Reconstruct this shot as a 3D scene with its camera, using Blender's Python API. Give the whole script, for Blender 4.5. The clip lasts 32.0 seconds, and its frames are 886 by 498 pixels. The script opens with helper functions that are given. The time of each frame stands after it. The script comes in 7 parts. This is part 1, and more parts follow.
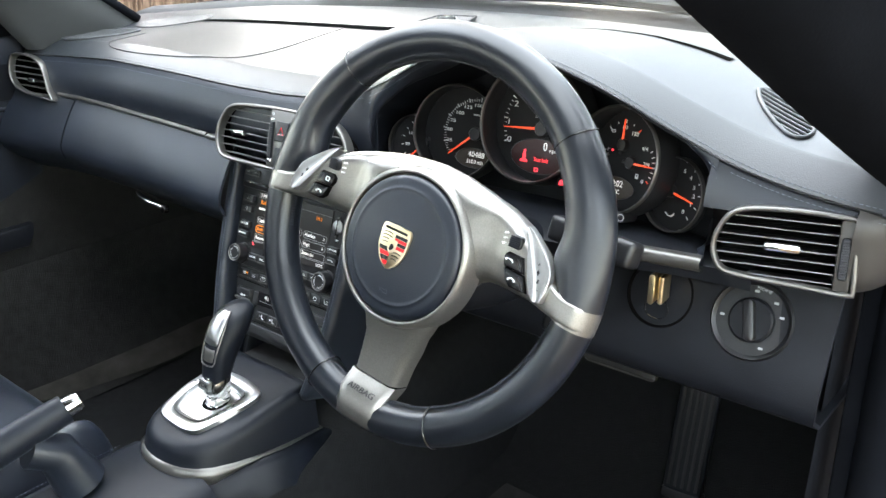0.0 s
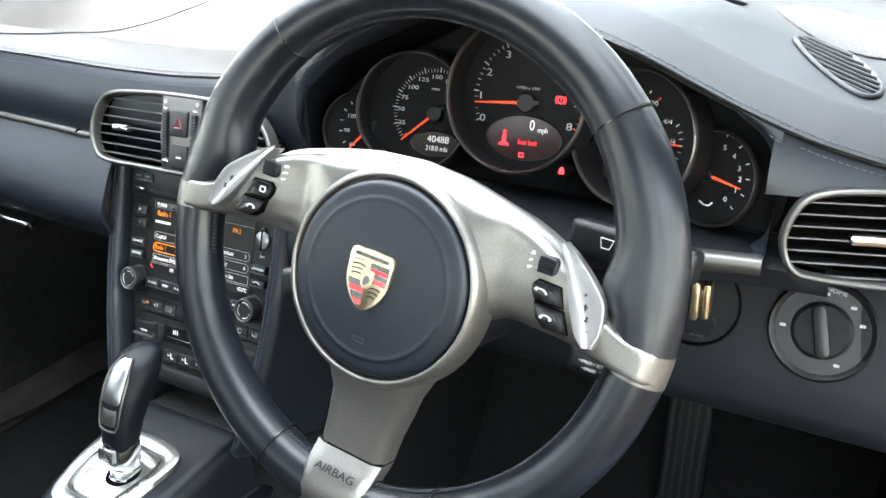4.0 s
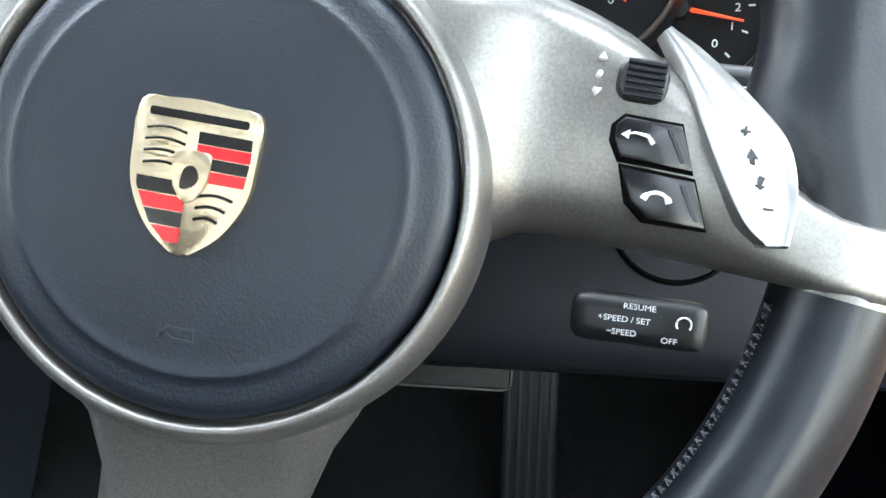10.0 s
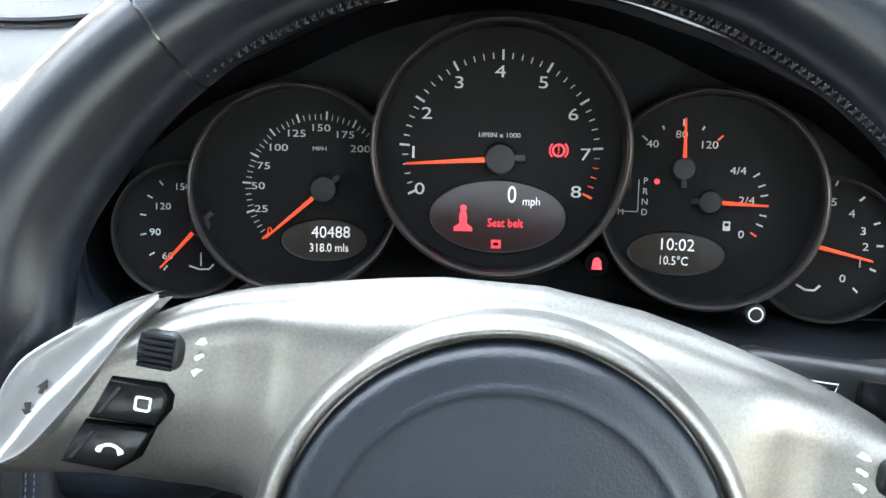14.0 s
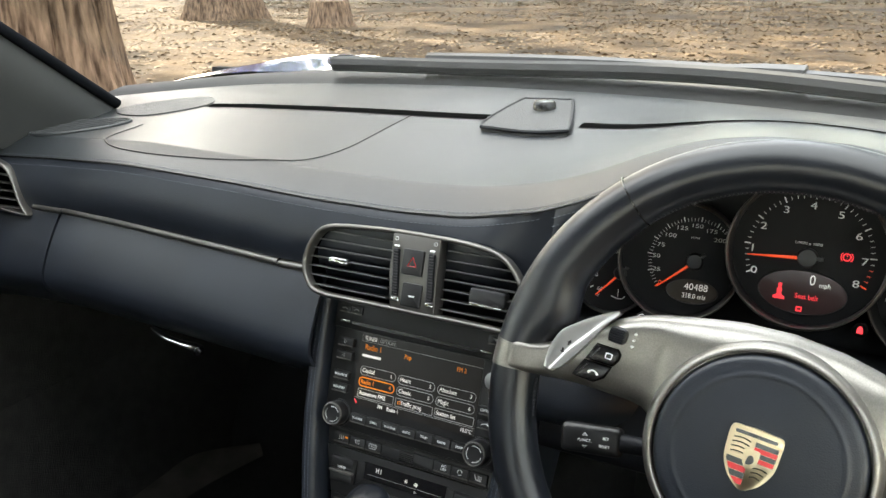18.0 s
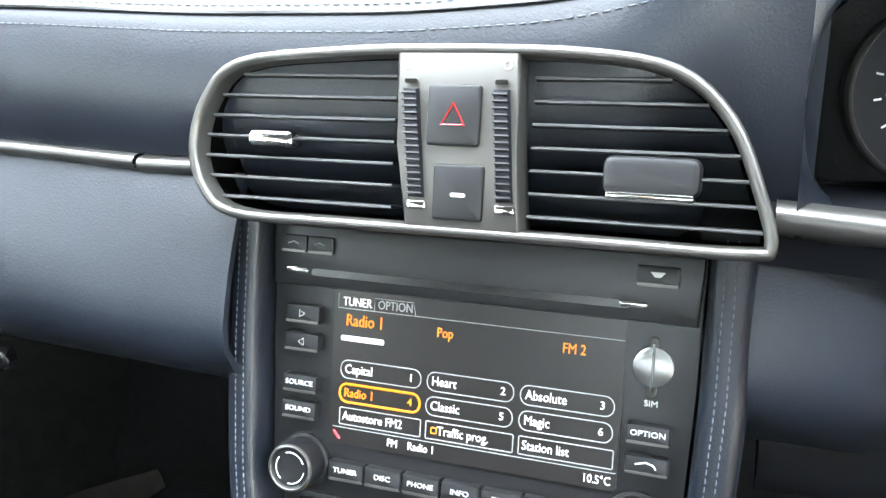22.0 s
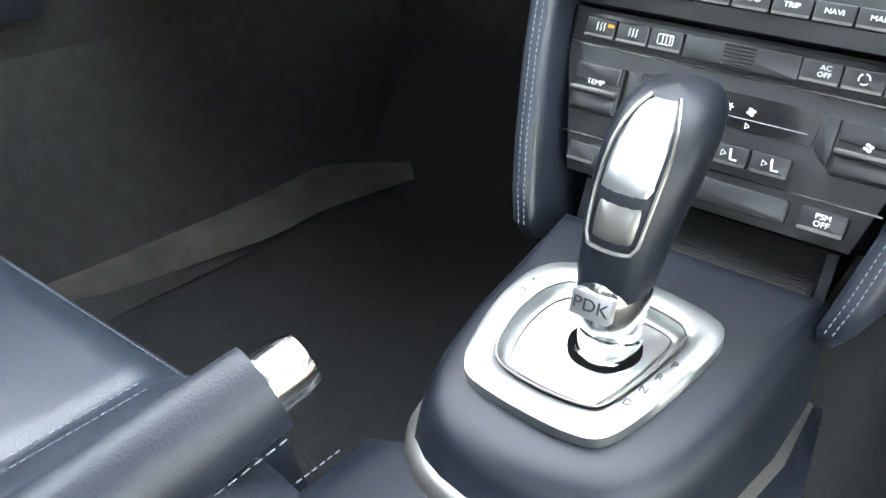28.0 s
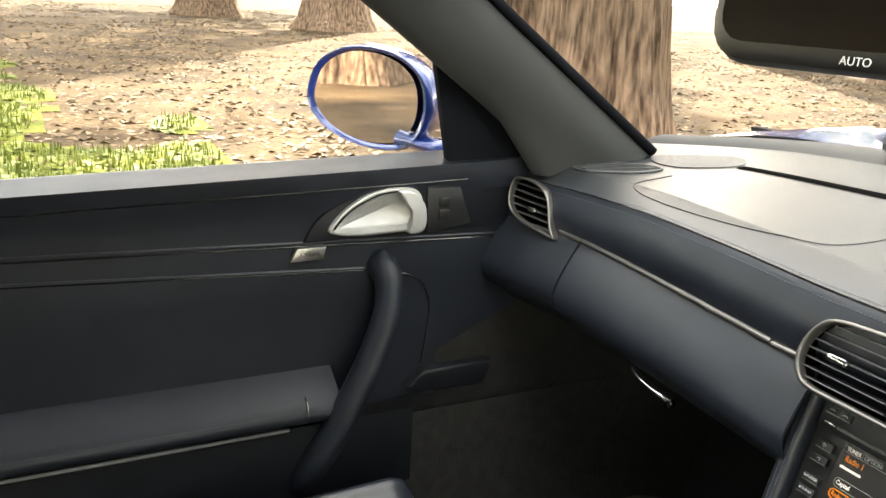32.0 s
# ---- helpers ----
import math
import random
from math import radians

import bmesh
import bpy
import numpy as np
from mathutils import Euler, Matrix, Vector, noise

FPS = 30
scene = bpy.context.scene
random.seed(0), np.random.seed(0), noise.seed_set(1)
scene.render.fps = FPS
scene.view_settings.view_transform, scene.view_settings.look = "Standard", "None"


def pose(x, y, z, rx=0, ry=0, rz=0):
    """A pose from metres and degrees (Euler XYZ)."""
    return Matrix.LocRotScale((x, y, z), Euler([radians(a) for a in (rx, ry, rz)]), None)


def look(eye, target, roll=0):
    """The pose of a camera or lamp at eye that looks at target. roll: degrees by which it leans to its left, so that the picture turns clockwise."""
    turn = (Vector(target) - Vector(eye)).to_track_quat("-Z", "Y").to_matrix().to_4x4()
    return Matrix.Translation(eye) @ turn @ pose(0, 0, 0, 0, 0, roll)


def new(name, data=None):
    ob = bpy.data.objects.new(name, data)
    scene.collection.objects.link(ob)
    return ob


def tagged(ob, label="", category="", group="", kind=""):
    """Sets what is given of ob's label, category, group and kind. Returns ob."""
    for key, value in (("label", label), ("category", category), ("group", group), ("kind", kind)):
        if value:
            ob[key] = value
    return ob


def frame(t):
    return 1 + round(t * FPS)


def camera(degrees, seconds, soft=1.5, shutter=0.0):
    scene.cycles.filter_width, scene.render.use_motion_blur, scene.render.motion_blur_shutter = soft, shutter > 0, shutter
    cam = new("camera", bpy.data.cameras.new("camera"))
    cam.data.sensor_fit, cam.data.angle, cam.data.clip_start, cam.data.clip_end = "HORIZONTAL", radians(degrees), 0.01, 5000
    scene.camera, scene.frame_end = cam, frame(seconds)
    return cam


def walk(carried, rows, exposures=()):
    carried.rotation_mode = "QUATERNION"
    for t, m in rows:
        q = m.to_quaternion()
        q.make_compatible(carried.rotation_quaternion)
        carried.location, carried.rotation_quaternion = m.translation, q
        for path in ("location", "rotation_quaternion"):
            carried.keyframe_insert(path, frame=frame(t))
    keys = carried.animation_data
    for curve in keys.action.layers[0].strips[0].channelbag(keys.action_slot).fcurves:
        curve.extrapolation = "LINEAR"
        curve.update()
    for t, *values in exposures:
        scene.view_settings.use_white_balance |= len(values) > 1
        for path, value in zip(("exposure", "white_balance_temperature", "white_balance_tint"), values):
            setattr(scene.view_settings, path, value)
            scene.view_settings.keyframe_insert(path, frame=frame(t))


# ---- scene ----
cam = camera(54.9, 32.0)
PATH = [
    (0, (0.8312, 0.1334, 1.0498), (-0.3592, 1.5653, 0.3202), -0.98),
    (0.5, (0.8074, 0.1619, 1.0439), (-0.3371, 1.6307, 0.314), -0.59),
    (1, (0.7875, 0.2506, 1.0162), (-0.2983, 1.7677, 0.2957), -0.08),
    (1.5, (0.7832, 0.3573, 0.9702), (-0.2911, 1.8844, 0.2534), 0.22),
    (2, (0.7889, 0.4238, 0.9442), (-0.2963, 1.9448, 0.2308), 0.43),
    (2.5, (0.7827, 0.4377, 0.9411), (-0.2982, 1.963, 0.2305), 0.53),
    (3, (0.752, 0.4155, 0.9577), (-0.3015, 1.9454, 0.2164), -0.12),
    (3.5, (0.7011, 0.3576, 0.9902), (-0.3473, 1.8827, 0.2319), -0.82),
    (4, (0.6481, 0.2502, 1.0146), (-0.3095, 1.8098, 0.2079), -2.31),
    (4.5, (0.6008, 0.1983, 1.034), (-0.243, 1.8122, 0.2073), -3.29),
    (6.5, (0.4917, 0.127, 0.9812), (0.027, 1.9081, 0.1993), -2.29),
    (7, (0.4662, 0.1985, 0.9556), (0.0027, 1.9798, 0.173), -2.24),
    (7.5, (0.4527, 0.2821, 0.9417), (0.0594, 2.0794, 0.1575), -1.40),
    (8, (0.4532, 0.3512, 0.9266), (0.1434, 2.1606, 0.1329), -0.65),
    (8.5, (0.4538, 0.3808, 0.9051), (0.1789, 2.2048, 0.1323), -0.52),
    (9, (0.4446, 0.4121, 0.8621), (0.2148, 2.2484, 0.1037), -0.08),
    (9.5, (0.4342, 0.4392, 0.845), (0.2273, 2.2831, 0.0986), 0.05),
    (10, (0.4339, 0.444, 0.84), (0.2365, 2.2958, 0.1109), 0.30),
    (10.5, (0.3982, 0.4106, 0.8666), (0.2012, 2.2557, 0.1204), 0.08),
    (11, (0.3812, 0.3596, 0.9137), (0.1575, 2.1982, 0.1591), 0.19),
    (11.5, (0.3712, 0.3356, 0.9292), (0.1453, 2.1771, 0.1824), -0.04),
    (12, (0.3441, 0.3641, 0.9359), (0.1127, 2.2048, 0.1889), -0.17),
    (12.5, (0.3303, 0.3841, 0.9377), (0.0862, 2.2251, 0.1952), -0.26),
    (13, (0.3424, 0.4006, 0.9452), (0.1202, 2.2467, 0.2086), -0.24),
    (13.5, (0.3516, 0.4295, 0.9472), (0.2276, 2.3024, 0.2566), 0.37),
    (14, (0.3469, 0.4601, 0.9423), (0.2151, 2.3342, 0.2564), 0.36),
    (14.5, (0.3477, 0.4782, 0.9382), (0.2035, 2.3576, 0.2698), 0.33),
    (17, (0.3668, 0.3281, 0.9909), (-0.027, 2.1536, 0.2749), -0.23),
    (17.5, (0.3813, 0.2347, 1.0593), (-0.1994, 2.0147, 0.3563), -0.29),
    (18, (0.4061, 0.1467, 1.0741), (-0.514, 1.805, 0.4387), -0.60),
    (18.5, (0.4226, 0.1243, 1.0769), (-0.6076, 1.724, 0.4608), -0.78),
    (19, (0.3711, 0.1846, 1.0569), (-0.6557, 1.7855, 0.4385), -0.74),
    (19.5, (0.3051, 0.2579, 1.0326), (-0.7177, 1.86, 0.4104), -0.72),
    (20, (0.238, 0.3311, 0.9993), (-0.7038, 1.9626, 0.3276), -1.54),
    (20.5, (0.1847, 0.3975, 0.9672), (-0.6238, 2.0791, 0.2469), -2.36),
    (21, (0.1554, 0.4534, 0.9388), (-0.5865, 2.1674, 0.2234), -3.04),
    (21.5, (0.143, 0.4688, 0.9199), (-0.5735, 2.1864, 0.1873), -3.52),
    (22, (0.1218, 0.4914, 0.8812), (-0.5653, 2.2092, 0.1215), -3.66),
    (22.5, (0.1183, 0.4966, 0.8627), (-0.5607, 2.2014, 0.0672), -4.19),
    (23, (0.1084, 0.4926, 0.8355), (-0.5912, 2.1812, 0.0234), -4.41),
    (23.5, (0.1061, 0.4902, 0.8139), (-0.5973, 2.157, -0.0388), -4.12),
    (24, (0.1068, 0.4809, 0.7957), (-0.5926, 2.1116, -0.1273), -3.46),
    (24.5, (0.1054, 0.4671, 0.7705), (-0.5961, 2.0901, -0.1641), -2.11),
    (25, (0.1101, 0.4585, 0.7371), (-0.6387, 2.0653, -0.1889), -1.06),
    (25.5, (0.1141, 0.4517, 0.6844), (-0.6873, 2.0556, -0.2017), 0.37),
    (27.5, (0.1236, 0.4159, 0.666), (-0.8131, 1.8648, -0.3455), 0.22),
    (28, (0.1487, 0.3614, 0.7169), (-0.9287, 1.7314, -0.2641), 1.03),
    (28.5, (0.1594, 0.3488, 0.803), (-0.9929, 1.7459, -0.0457), 1.71),
    (29, (0.1742, 0.3582, 0.8923), (-0.9992, 1.7721, 0.1023), 0.41),
    (29.5, (0.2009, 0.365, 0.9198), (-0.9747, 1.7719, 0.1206), -0.11),
    (30, (0.201, 0.3574, 0.9596), (-1.0255, 1.7397, 0.1947), -0.21),
    (30.5, (0.2136, 0.3319, 1.0124), (-1.187, 1.5741, 0.3087), -1.88),
    (31, (0.2654, 0.2674, 1.057), (-1.2925, 1.3628, 0.446), -1.24),
    (31.5, (0.3386, 0.1873, 1.0871), (-1.3125, 1.16, 0.5146), 0.83),
    (32, (0.4139, 0.1324, 1.1037), (-1.2945, 0.9994, 0.5295), 2.92),
]
walk(cam, [(t, look(eye, target, roll)) for t, eye, target, roll in PATH], [(0.0, 3.6, 7000, 11), (4.0, 3.7, 7000, 11), (7.0, 4.15, 6800, 10), (8.0, 3.9, 6700, 10), (9.0, 3.9, 6600, 10), (11.0, 3.6, 6700, 10), (13.0, 3.2, 6800, 10), (14.0, 3.6, 6600, 10), (14.5, 3.6, 6600, 10), (17.0, 3.1, 7400, 9), (18.0, 2.85, 7700, 10), (19.0, 2.85, 7400, 10), (20.0, 3.2, 7000, 9), (21.0, 3.5, 6800, 9), (23.0, 5.5, 7100, 11), (25.5, 5.5, 7000, 11), (28.0, 4.8, 6900, 10), (29.0, 5.35, 7300, 11), (30.0, 4.7, 7400, 10), (31.0, 3.4, 8400, 11), (32.0, 3.25, 8500, 12)])

# ---- world and light ----
world = bpy.data.worlds.new("sky")
scene.world = world
world.use_nodes = True
wn = world.node_tree
sky = wn.nodes.new("ShaderNodeTexSky")
sky.sky_type = "NISHITA"
sky.sun_disc = False
SUN_EL, SUN_AZ = 35.0, -57.0
sky.sun_elevation, sky.sun_rotation = radians(SUN_EL), radians(SUN_AZ)
haze = wn.nodes.new("ShaderNodeMixRGB")
haze.blend_type = "ADD"
haze.inputs[0].default_value = 1.0
haze.inputs[2].default_value = (5.2, 5.5, 5.6, 1)
wn.links.new(sky.outputs[0], haze.inputs[1])
wn.links.new(haze.outputs[0], wn.nodes["Background"].inputs[0])
wn.nodes["Background"].inputs[1].default_value = 0.15
sun_data = bpy.data.lights.new("sun", "SUN")
sun_data.energy, sun_data.angle, sun_data.color = 3.8, radians(0.6), (1.0, 0.94, 0.84)
sun_lamp = new("sun", sun_data)
SUN_DIR = Vector((math.sin(radians(SUN_AZ)) * math.cos(radians(SUN_EL)), math.cos(radians(SUN_AZ)) * math.cos(radians(SUN_EL)), math.sin(radians(SUN_EL))))
sun_lamp.matrix_world = look(SUN_DIR * 50, (0, 0, 0))


# ---- materials ----
def mat(name, color, rough=0.5, metal=0.0, var=0.0, vscale=8.0, bump=0.0, bscale=200.0, spec=0.5, second=None, emit=0.0, coat=0.0, kind="NOISE", rvar=0.0, stretch=1.0):
    """Principled surface with two scales of variation: broad stains and fine relief."""
    m = bpy.data.materials.new(name)
    m.use_nodes = True
    nt = m.node_tree
    p = nt.nodes["Principled BSDF"]
    p.inputs["Base Color"].default_value = (*color, 1)
    p.inputs["Roughness"].default_value = rough
    p.inputs["Metallic"].default_value = metal
    p.inputs["Specular IOR Level"].default_value = spec
    p.inputs["Coat Weight"].default_value = coat
    p.inputs["Coat Roughness"].default_value = 0.08
    tc = nt.nodes.new("ShaderNodeMapping")
    tc.inputs["Scale"].default_value = (1, 1, stretch)
    nt.links.new(nt.nodes.new("ShaderNodeTexCoord").outputs["Object"], tc.inputs["Vector"])
    if var > 0 or second:
        n = nt.nodes.new("ShaderNodeTexNoise")
        n.inputs["Scale"].default_value = vscale
        n.inputs["Detail"].default_value = 6
        nt.links.new(tc.outputs["Vector"], n.inputs["Vector"])
        r = nt.nodes.new("ShaderNodeValToRGB")
        r.color_ramp.elements[0].position, r.color_ramp.elements[1].position = 0.32, 0.68
        r.color_ramp.elements[0].color = (*[c * (1 - var) for c in color], 1)
        r.color_ramp.elements[1].color = (*(second or [min(1, c * (1 + var)) for c in color]), 1)
        nt.links.new(n.outputs["Fac"], r.inputs["Fac"])
        nt.links.new(r.outputs["Color"], p.inputs["Base Color"])
        if rvar > 0:
            mr = nt.nodes.new("ShaderNodeMapRange")
            mr.inputs["To Min"].default_value, mr.inputs["To Max"].default_value = rough - rvar, rough + rvar
            nt.links.new(n.outputs["Fac"], mr.inputs["Value"])
            nt.links.new(mr.outputs["Result"], p.inputs["Roughness"])
    if bump > 0:
        if kind == "VORONOI":
            b = nt.nodes.new("ShaderNodeTexVoronoi")
            b.inputs["Scale"].default_value = bscale
            out = b.outputs["Distance"]
        else:
            b = nt.nodes.new("ShaderNodeTexNoise")
            b.inputs["Scale"].default_value, b.inputs["Detail"].default_value = bscale, 4
            out = b.outputs["Fac"]
        nt.links.new(tc.outputs["Vector"], b.inputs["Vector"])
        bp = nt.nodes.new("ShaderNodeBump")
        bp.inputs["Strength"].default_value, bp.inputs["Distance"].default_value = 0.6, bump
        nt.links.new(out, bp.inputs["Height"])
        nt.links.new(bp.outputs["Normal"], p.inputs["Normal"])
    if emit > 0:
        p.inputs["Emission Color"].default_value = (*color, 1)
        p.inputs["Emission Strength"].default_value = emit
    return m


NAVY = mat("navy_leather", (0.011, 0.0143, 0.0212), 0.37, var=0.18, vscale=14, bump=0.00014, bscale=900, kind="VORONOI", rvar=0.05)
# Darker copy of the navy leather, with the door's weak light in its colour.
DARKNAVY = mat("shaded_navy_leather", (0.0075, 0.0102, 0.016), 0.5, var=0.2, vscale=16, bump=0.00016, bscale=900, kind="VORONOI", rvar=0.06, spec=0.32)
LEVERNAVY = mat("smooth_navy_leather", (0.0035, 0.005, 0.0085), 0.46, var=0.15, vscale=20, bump=0.00006, bscale=900, spec=0.24, rvar=0.05)
HANDLE = mat("handle_silver", (0.42, 0.42, 0.41), 0.42, 0.45, var=0.06, vscale=40)
SIDECARPET = mat("grey_side_carpet", (0.0165, 0.0163, 0.016), 0.95, var=0.18, vscale=50, bump=0.002, bscale=480, spec=0.1)
PADTOP = mat("grained_dash_leather", (0.0135, 0.0162, 0.0188), 0.41, var=0.15, vscale=10, bump=0.00018, bscale=800, kind="VORONOI", rvar=0.05)
WHEELNAVY = mat("worn_wheel_leather", (0.0085, 0.0105, 0.0145), 0.31, var=0.25, vscale=22, bump=0.00012, bscale=900, rvar=0.08)
PADLEATHER = mat("airbag_leather", (0.0085, 0.0118, 0.0185), 0.40, var=0.12, vscale=30, bump=0.00014, bscale=1000, kind="VORONOI")
SILVER = mat("silver_paint", (0.247, 0.237, 0.221), 0.36, 0.8, var=0.14, vscale=1100, bump=0.00005, bscale=1500)
TRIM = mat("silver_trim", (0.135, 0.13, 0.122), 0.34, 0.75, var=0.06, vscale=12)
PADDLE = mat("polished_paddle", (0.42, 0.42, 0.41), 0.36, 0.9, var=0.05, vscale=30)
CHROME = mat("bright_metal", (0.78, 0.78, 0.77), 0.14, 1.0, var=0.04, vscale=20)
BRUSHED = mat("brushed_aluminium", (0.43, 0.435, 0.43), 0.36, 1.0, var=0.06, vscale=40, bump=0.00005, bscale=700)
BLACK = mat("black_plastic", (0.008, 0.0083, 0.0095), 0.4, var=0.15, vscale=25, bump=0.0001, bscale=1400)
SOFTBLACK = mat("soft_black_plastic", (0.006, 0.007, 0.0098), 0.5, var=0.2, vscale=18, spec=0.22, bump=0.00025, bscale=700)
GREYPLASTIC = mat("anthracite_panel", (0.018, 0.0185, 0.02), 0.36, 0.15, var=0.1, vscale=20, bump=0.00008, bscale=1600)
GLOSSBLACK = mat("gloss_black", (0.006, 0.006, 0.007), 0.24, var=0.1, vscale=30)
FACE = mat("dial_face", (0.006, 0.0063, 0.0072), 0.65, spec=0.25, var=0.12, vscale=60, bump=0.00005, bscale=1800)
CARPET = mat("black_carpet", (0.0115, 0.0118, 0.0124), 0.95, var=0.16, vscale=70, bump=0.002, bscale=500, spec=0.1)
MATGREY = mat("worn_grey_carpet", (0.027, 0.0268, 0.0262), 0.95, var=0.16, vscale=60, bump=0.002, bscale=450, spec=0.1)
WHITE = mat("white_print", (0.75, 0.75, 0.75), 0.6)
GREYPRINT = mat("grey_print", (0.42, 0.42, 0.42), 0.6)
THREAD = mat("blue_grey_thread", (0.11, 0.122, 0.145), 0.7, var=0.2, vscale=300)
DARKTHREAD = mat("dark_thread", (0.032, 0.035, 0.042), 0.7)
RED = mat("red_enamel", (0.55, 0.015, 0.02), 0.25, coat=0.5)
BLACKENAMEL = mat("black_enamel", (0.01, 0.01, 0.01), 0.2, coat=0.5)
GOLD = mat("gold_metal", (0.8, 0.66, 0.45), 0.3, 1.0, bump=0.0003, bscale=900)
BRASS = mat("brass_key", (0.8, 0.66, 0.42), 0.28, 1.0, var=0.15, vscale=80)
ORANGE = mat("orange_needle", (0.9, 0.09, 0.03), 0.4, emit=0.06)
REDGLOW = mat("red_warning_lamp", (1.0, 0.05, 0.07), 0.4, emit=0.13)
WHITEGLOW = mat("lit_display_text", (0.95, 0.93, 0.9), 0.4, emit=0.035)
AMBERGLOW = mat("amber_display_text", (1.0, 0.27, 0.012), 0.4, emit=0.03)
LCDBACK = mat("display_backlight", (0.035, 0.03, 0.026), 0.25, emit=0.02)
LCDRED = mat("dim_red_display", (0.035, 0.018, 0.018), 0.2, emit=0.015)
SCREENBACK = mat("screen_glass", (0.012, 0.0105, 0.01), 0.3, emit=0.02, var=0.1, vscale=20)
BLUEPAINT = mat("blue_car_paint", (0.006, 0.027, 0.15), 0.25, 0.3, var=0.04, vscale=6, coat=1.0)
RUBBER = mat("black_rubber", (0.012, 0.012, 0.012), 0.65, bump=0.0002, bscale=400)
HEADLINER = mat("dark_headlining", (0.03, 0.031, 0.033), 0.9, bump=0.0006, bscale=500)
# Pale grey that puts the glint on the slats' front edges into colour.
EDGE = mat("slat_edge_glint", (0.11, 0.11, 0.112), 0.35, 0.3)
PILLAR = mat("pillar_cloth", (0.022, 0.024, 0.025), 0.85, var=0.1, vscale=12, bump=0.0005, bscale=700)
SPEAKER = mat("speaker_mesh", (0.035, 0.036, 0.038), 0.55, 0.2, bump=0.0012, bscale=450, kind="VORONOI")
FOLDGREY = mat("pale_carpet_edge", (0.034, 0.0315, 0.0285), 0.95, var=0.35, vscale=16, bump=0.002, bscale=450, spec=0.1)
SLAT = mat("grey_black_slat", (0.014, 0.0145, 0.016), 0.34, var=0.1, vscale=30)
# Silver trim darkened: the shade under the pillar is put into the colour.
ENDCAP = mat("shaded_silver_cap", (0.042, 0.039, 0.036), 0.45, 0.4, var=0.06, vscale=14)
# Near-black for rubber seals; also puts shade into the driver's pillar and footwell side.
FLANGE = mat("black_seal_and_shade", (0.006, 0.0068, 0.009), 0.95, var=0.2, vscale=15, spec=0.05, bump=0.0003, bscale=500)
# Black without sheen: the shade in openings and gaps, put into the colour.
VOID = mat("opening_shade", (0.004, 0.004, 0.004), 1.0, spec=0.0)
MIRROR = mat("mirror_silver", (0.9, 0.9, 0.9), 0.02, 1.0)
GLASS = bpy.data.materials.new("clear_glass")
GLASS.use_nodes = True
gt = GLASS.node_tree
gt.nodes.clear()
g_out, g_mix = gt.nodes.new("ShaderNodeOutputMaterial"), gt.nodes.new("ShaderNodeMixShader")
g_tr, g_gl, g_fr = gt.nodes.new("ShaderNodeBsdfTransparent"), gt.nodes.new("ShaderNodeBsdfGlossy"), gt.nodes.new("ShaderNodeLayerWeight")
g_pow, g_mul = gt.nodes.new("ShaderNodeMath"), gt.nodes.new("ShaderNodeMath")
g_pow.operation, g_mul.operation = "POWER", "MULTIPLY_ADD"
g_pow.inputs[1].default_value, g_mul.inputs[1].default_value, g_mul.inputs[2].default_value = 5.0, 0.6, 0.03
g_gl.inputs["Roughness"].default_value = 0.01
g_tr.inputs["Color"].default_value = (0.93, 0.96, 0.95, 1)
gt.links.new(g_fr.outputs["Facing"], g_pow.inputs[0])
gt.links.new(g_pow.outputs[0], g_mul.inputs[0])
gt.links.new(g_mul.outputs[0], g_mix.inputs[0])
gt.links.new(g_tr.outputs[0], g_mix.inputs[1])
gt.links.new(g_gl.outputs[0], g_mix.inputs[2])
gt.links.new(g_mix.outputs[0], g_out.inputs[0])


# ---- mesh helpers ----
def plane(o, lean=0.0, roll=0.0):
    """A face that looks back at the driver: u to the right, v up the face, w out of it."""
    a, r = radians(lean), radians(roll)
    u0, v0, w = Vector((1, 0, 0)), Vector((0, math.sin(a), math.cos(a))), Vector((0, -math.cos(a), math.sin(a)))
    u, v = u0 * math.cos(r) + v0 * math.sin(r), v0 * math.cos(r) - u0 * math.sin(r)
    m = Matrix((u, v, w)).transposed().to_4x4()
    m.translation = Vector(o)
    return m


def basis(o, u, v):
    u = Vector(u).normalized()
    w = u.cross(Vector(v)).normalized()
    m = Matrix((u, w.cross(u), w)).transposed().to_4x4()
    m.translation = Vector(o)
    return m


def shade(me, angle=40):
    for p in me.polygons:
        p.use_smooth = True
    me.set_sharp_from_angle(angle=radians(angle))


def part(name, bm, material, parent=None, label="", m=None, angle=40):
    """Links a bmesh as one mesh object, under a thing or a part."""
    bmesh.ops.recalc_face_normals(bm, faces=bm.faces)
    if m is not None:
        bm.transform(m)
    me = bpy.data.meshes.new(name)
    bm.to_mesh(me)
    bm.free()
    me.materials.append(material)
    shade(me, angle)
    ob = new(name, me)
    ob.parent = parent
    if label:
        ob["label"] = label
    return ob


def thing(name, label, category, group="", kind=""):
    return tagged(new(name), label, category, group, kind)


def box(cx, cy, cz, sx, sy, sz, bev=0.0, seg=2, bm=None):
    bm = bm or bmesh.new()
    geom = bmesh.ops.create_cube(bm, size=1.0, matrix=Matrix.Translation((cx, cy, cz)) @ Matrix.Diagonal((sx, sy, sz, 1)))
    if bev > 0:
        edges = list({e for v in geom["verts"] for e in v.link_edges})
        bmesh.ops.bevel(bm, geom=edges, offset=min(bev, 0.49 * min(sx, sy, sz)), segments=seg, profile=0.6, affect="EDGES")
    return bm


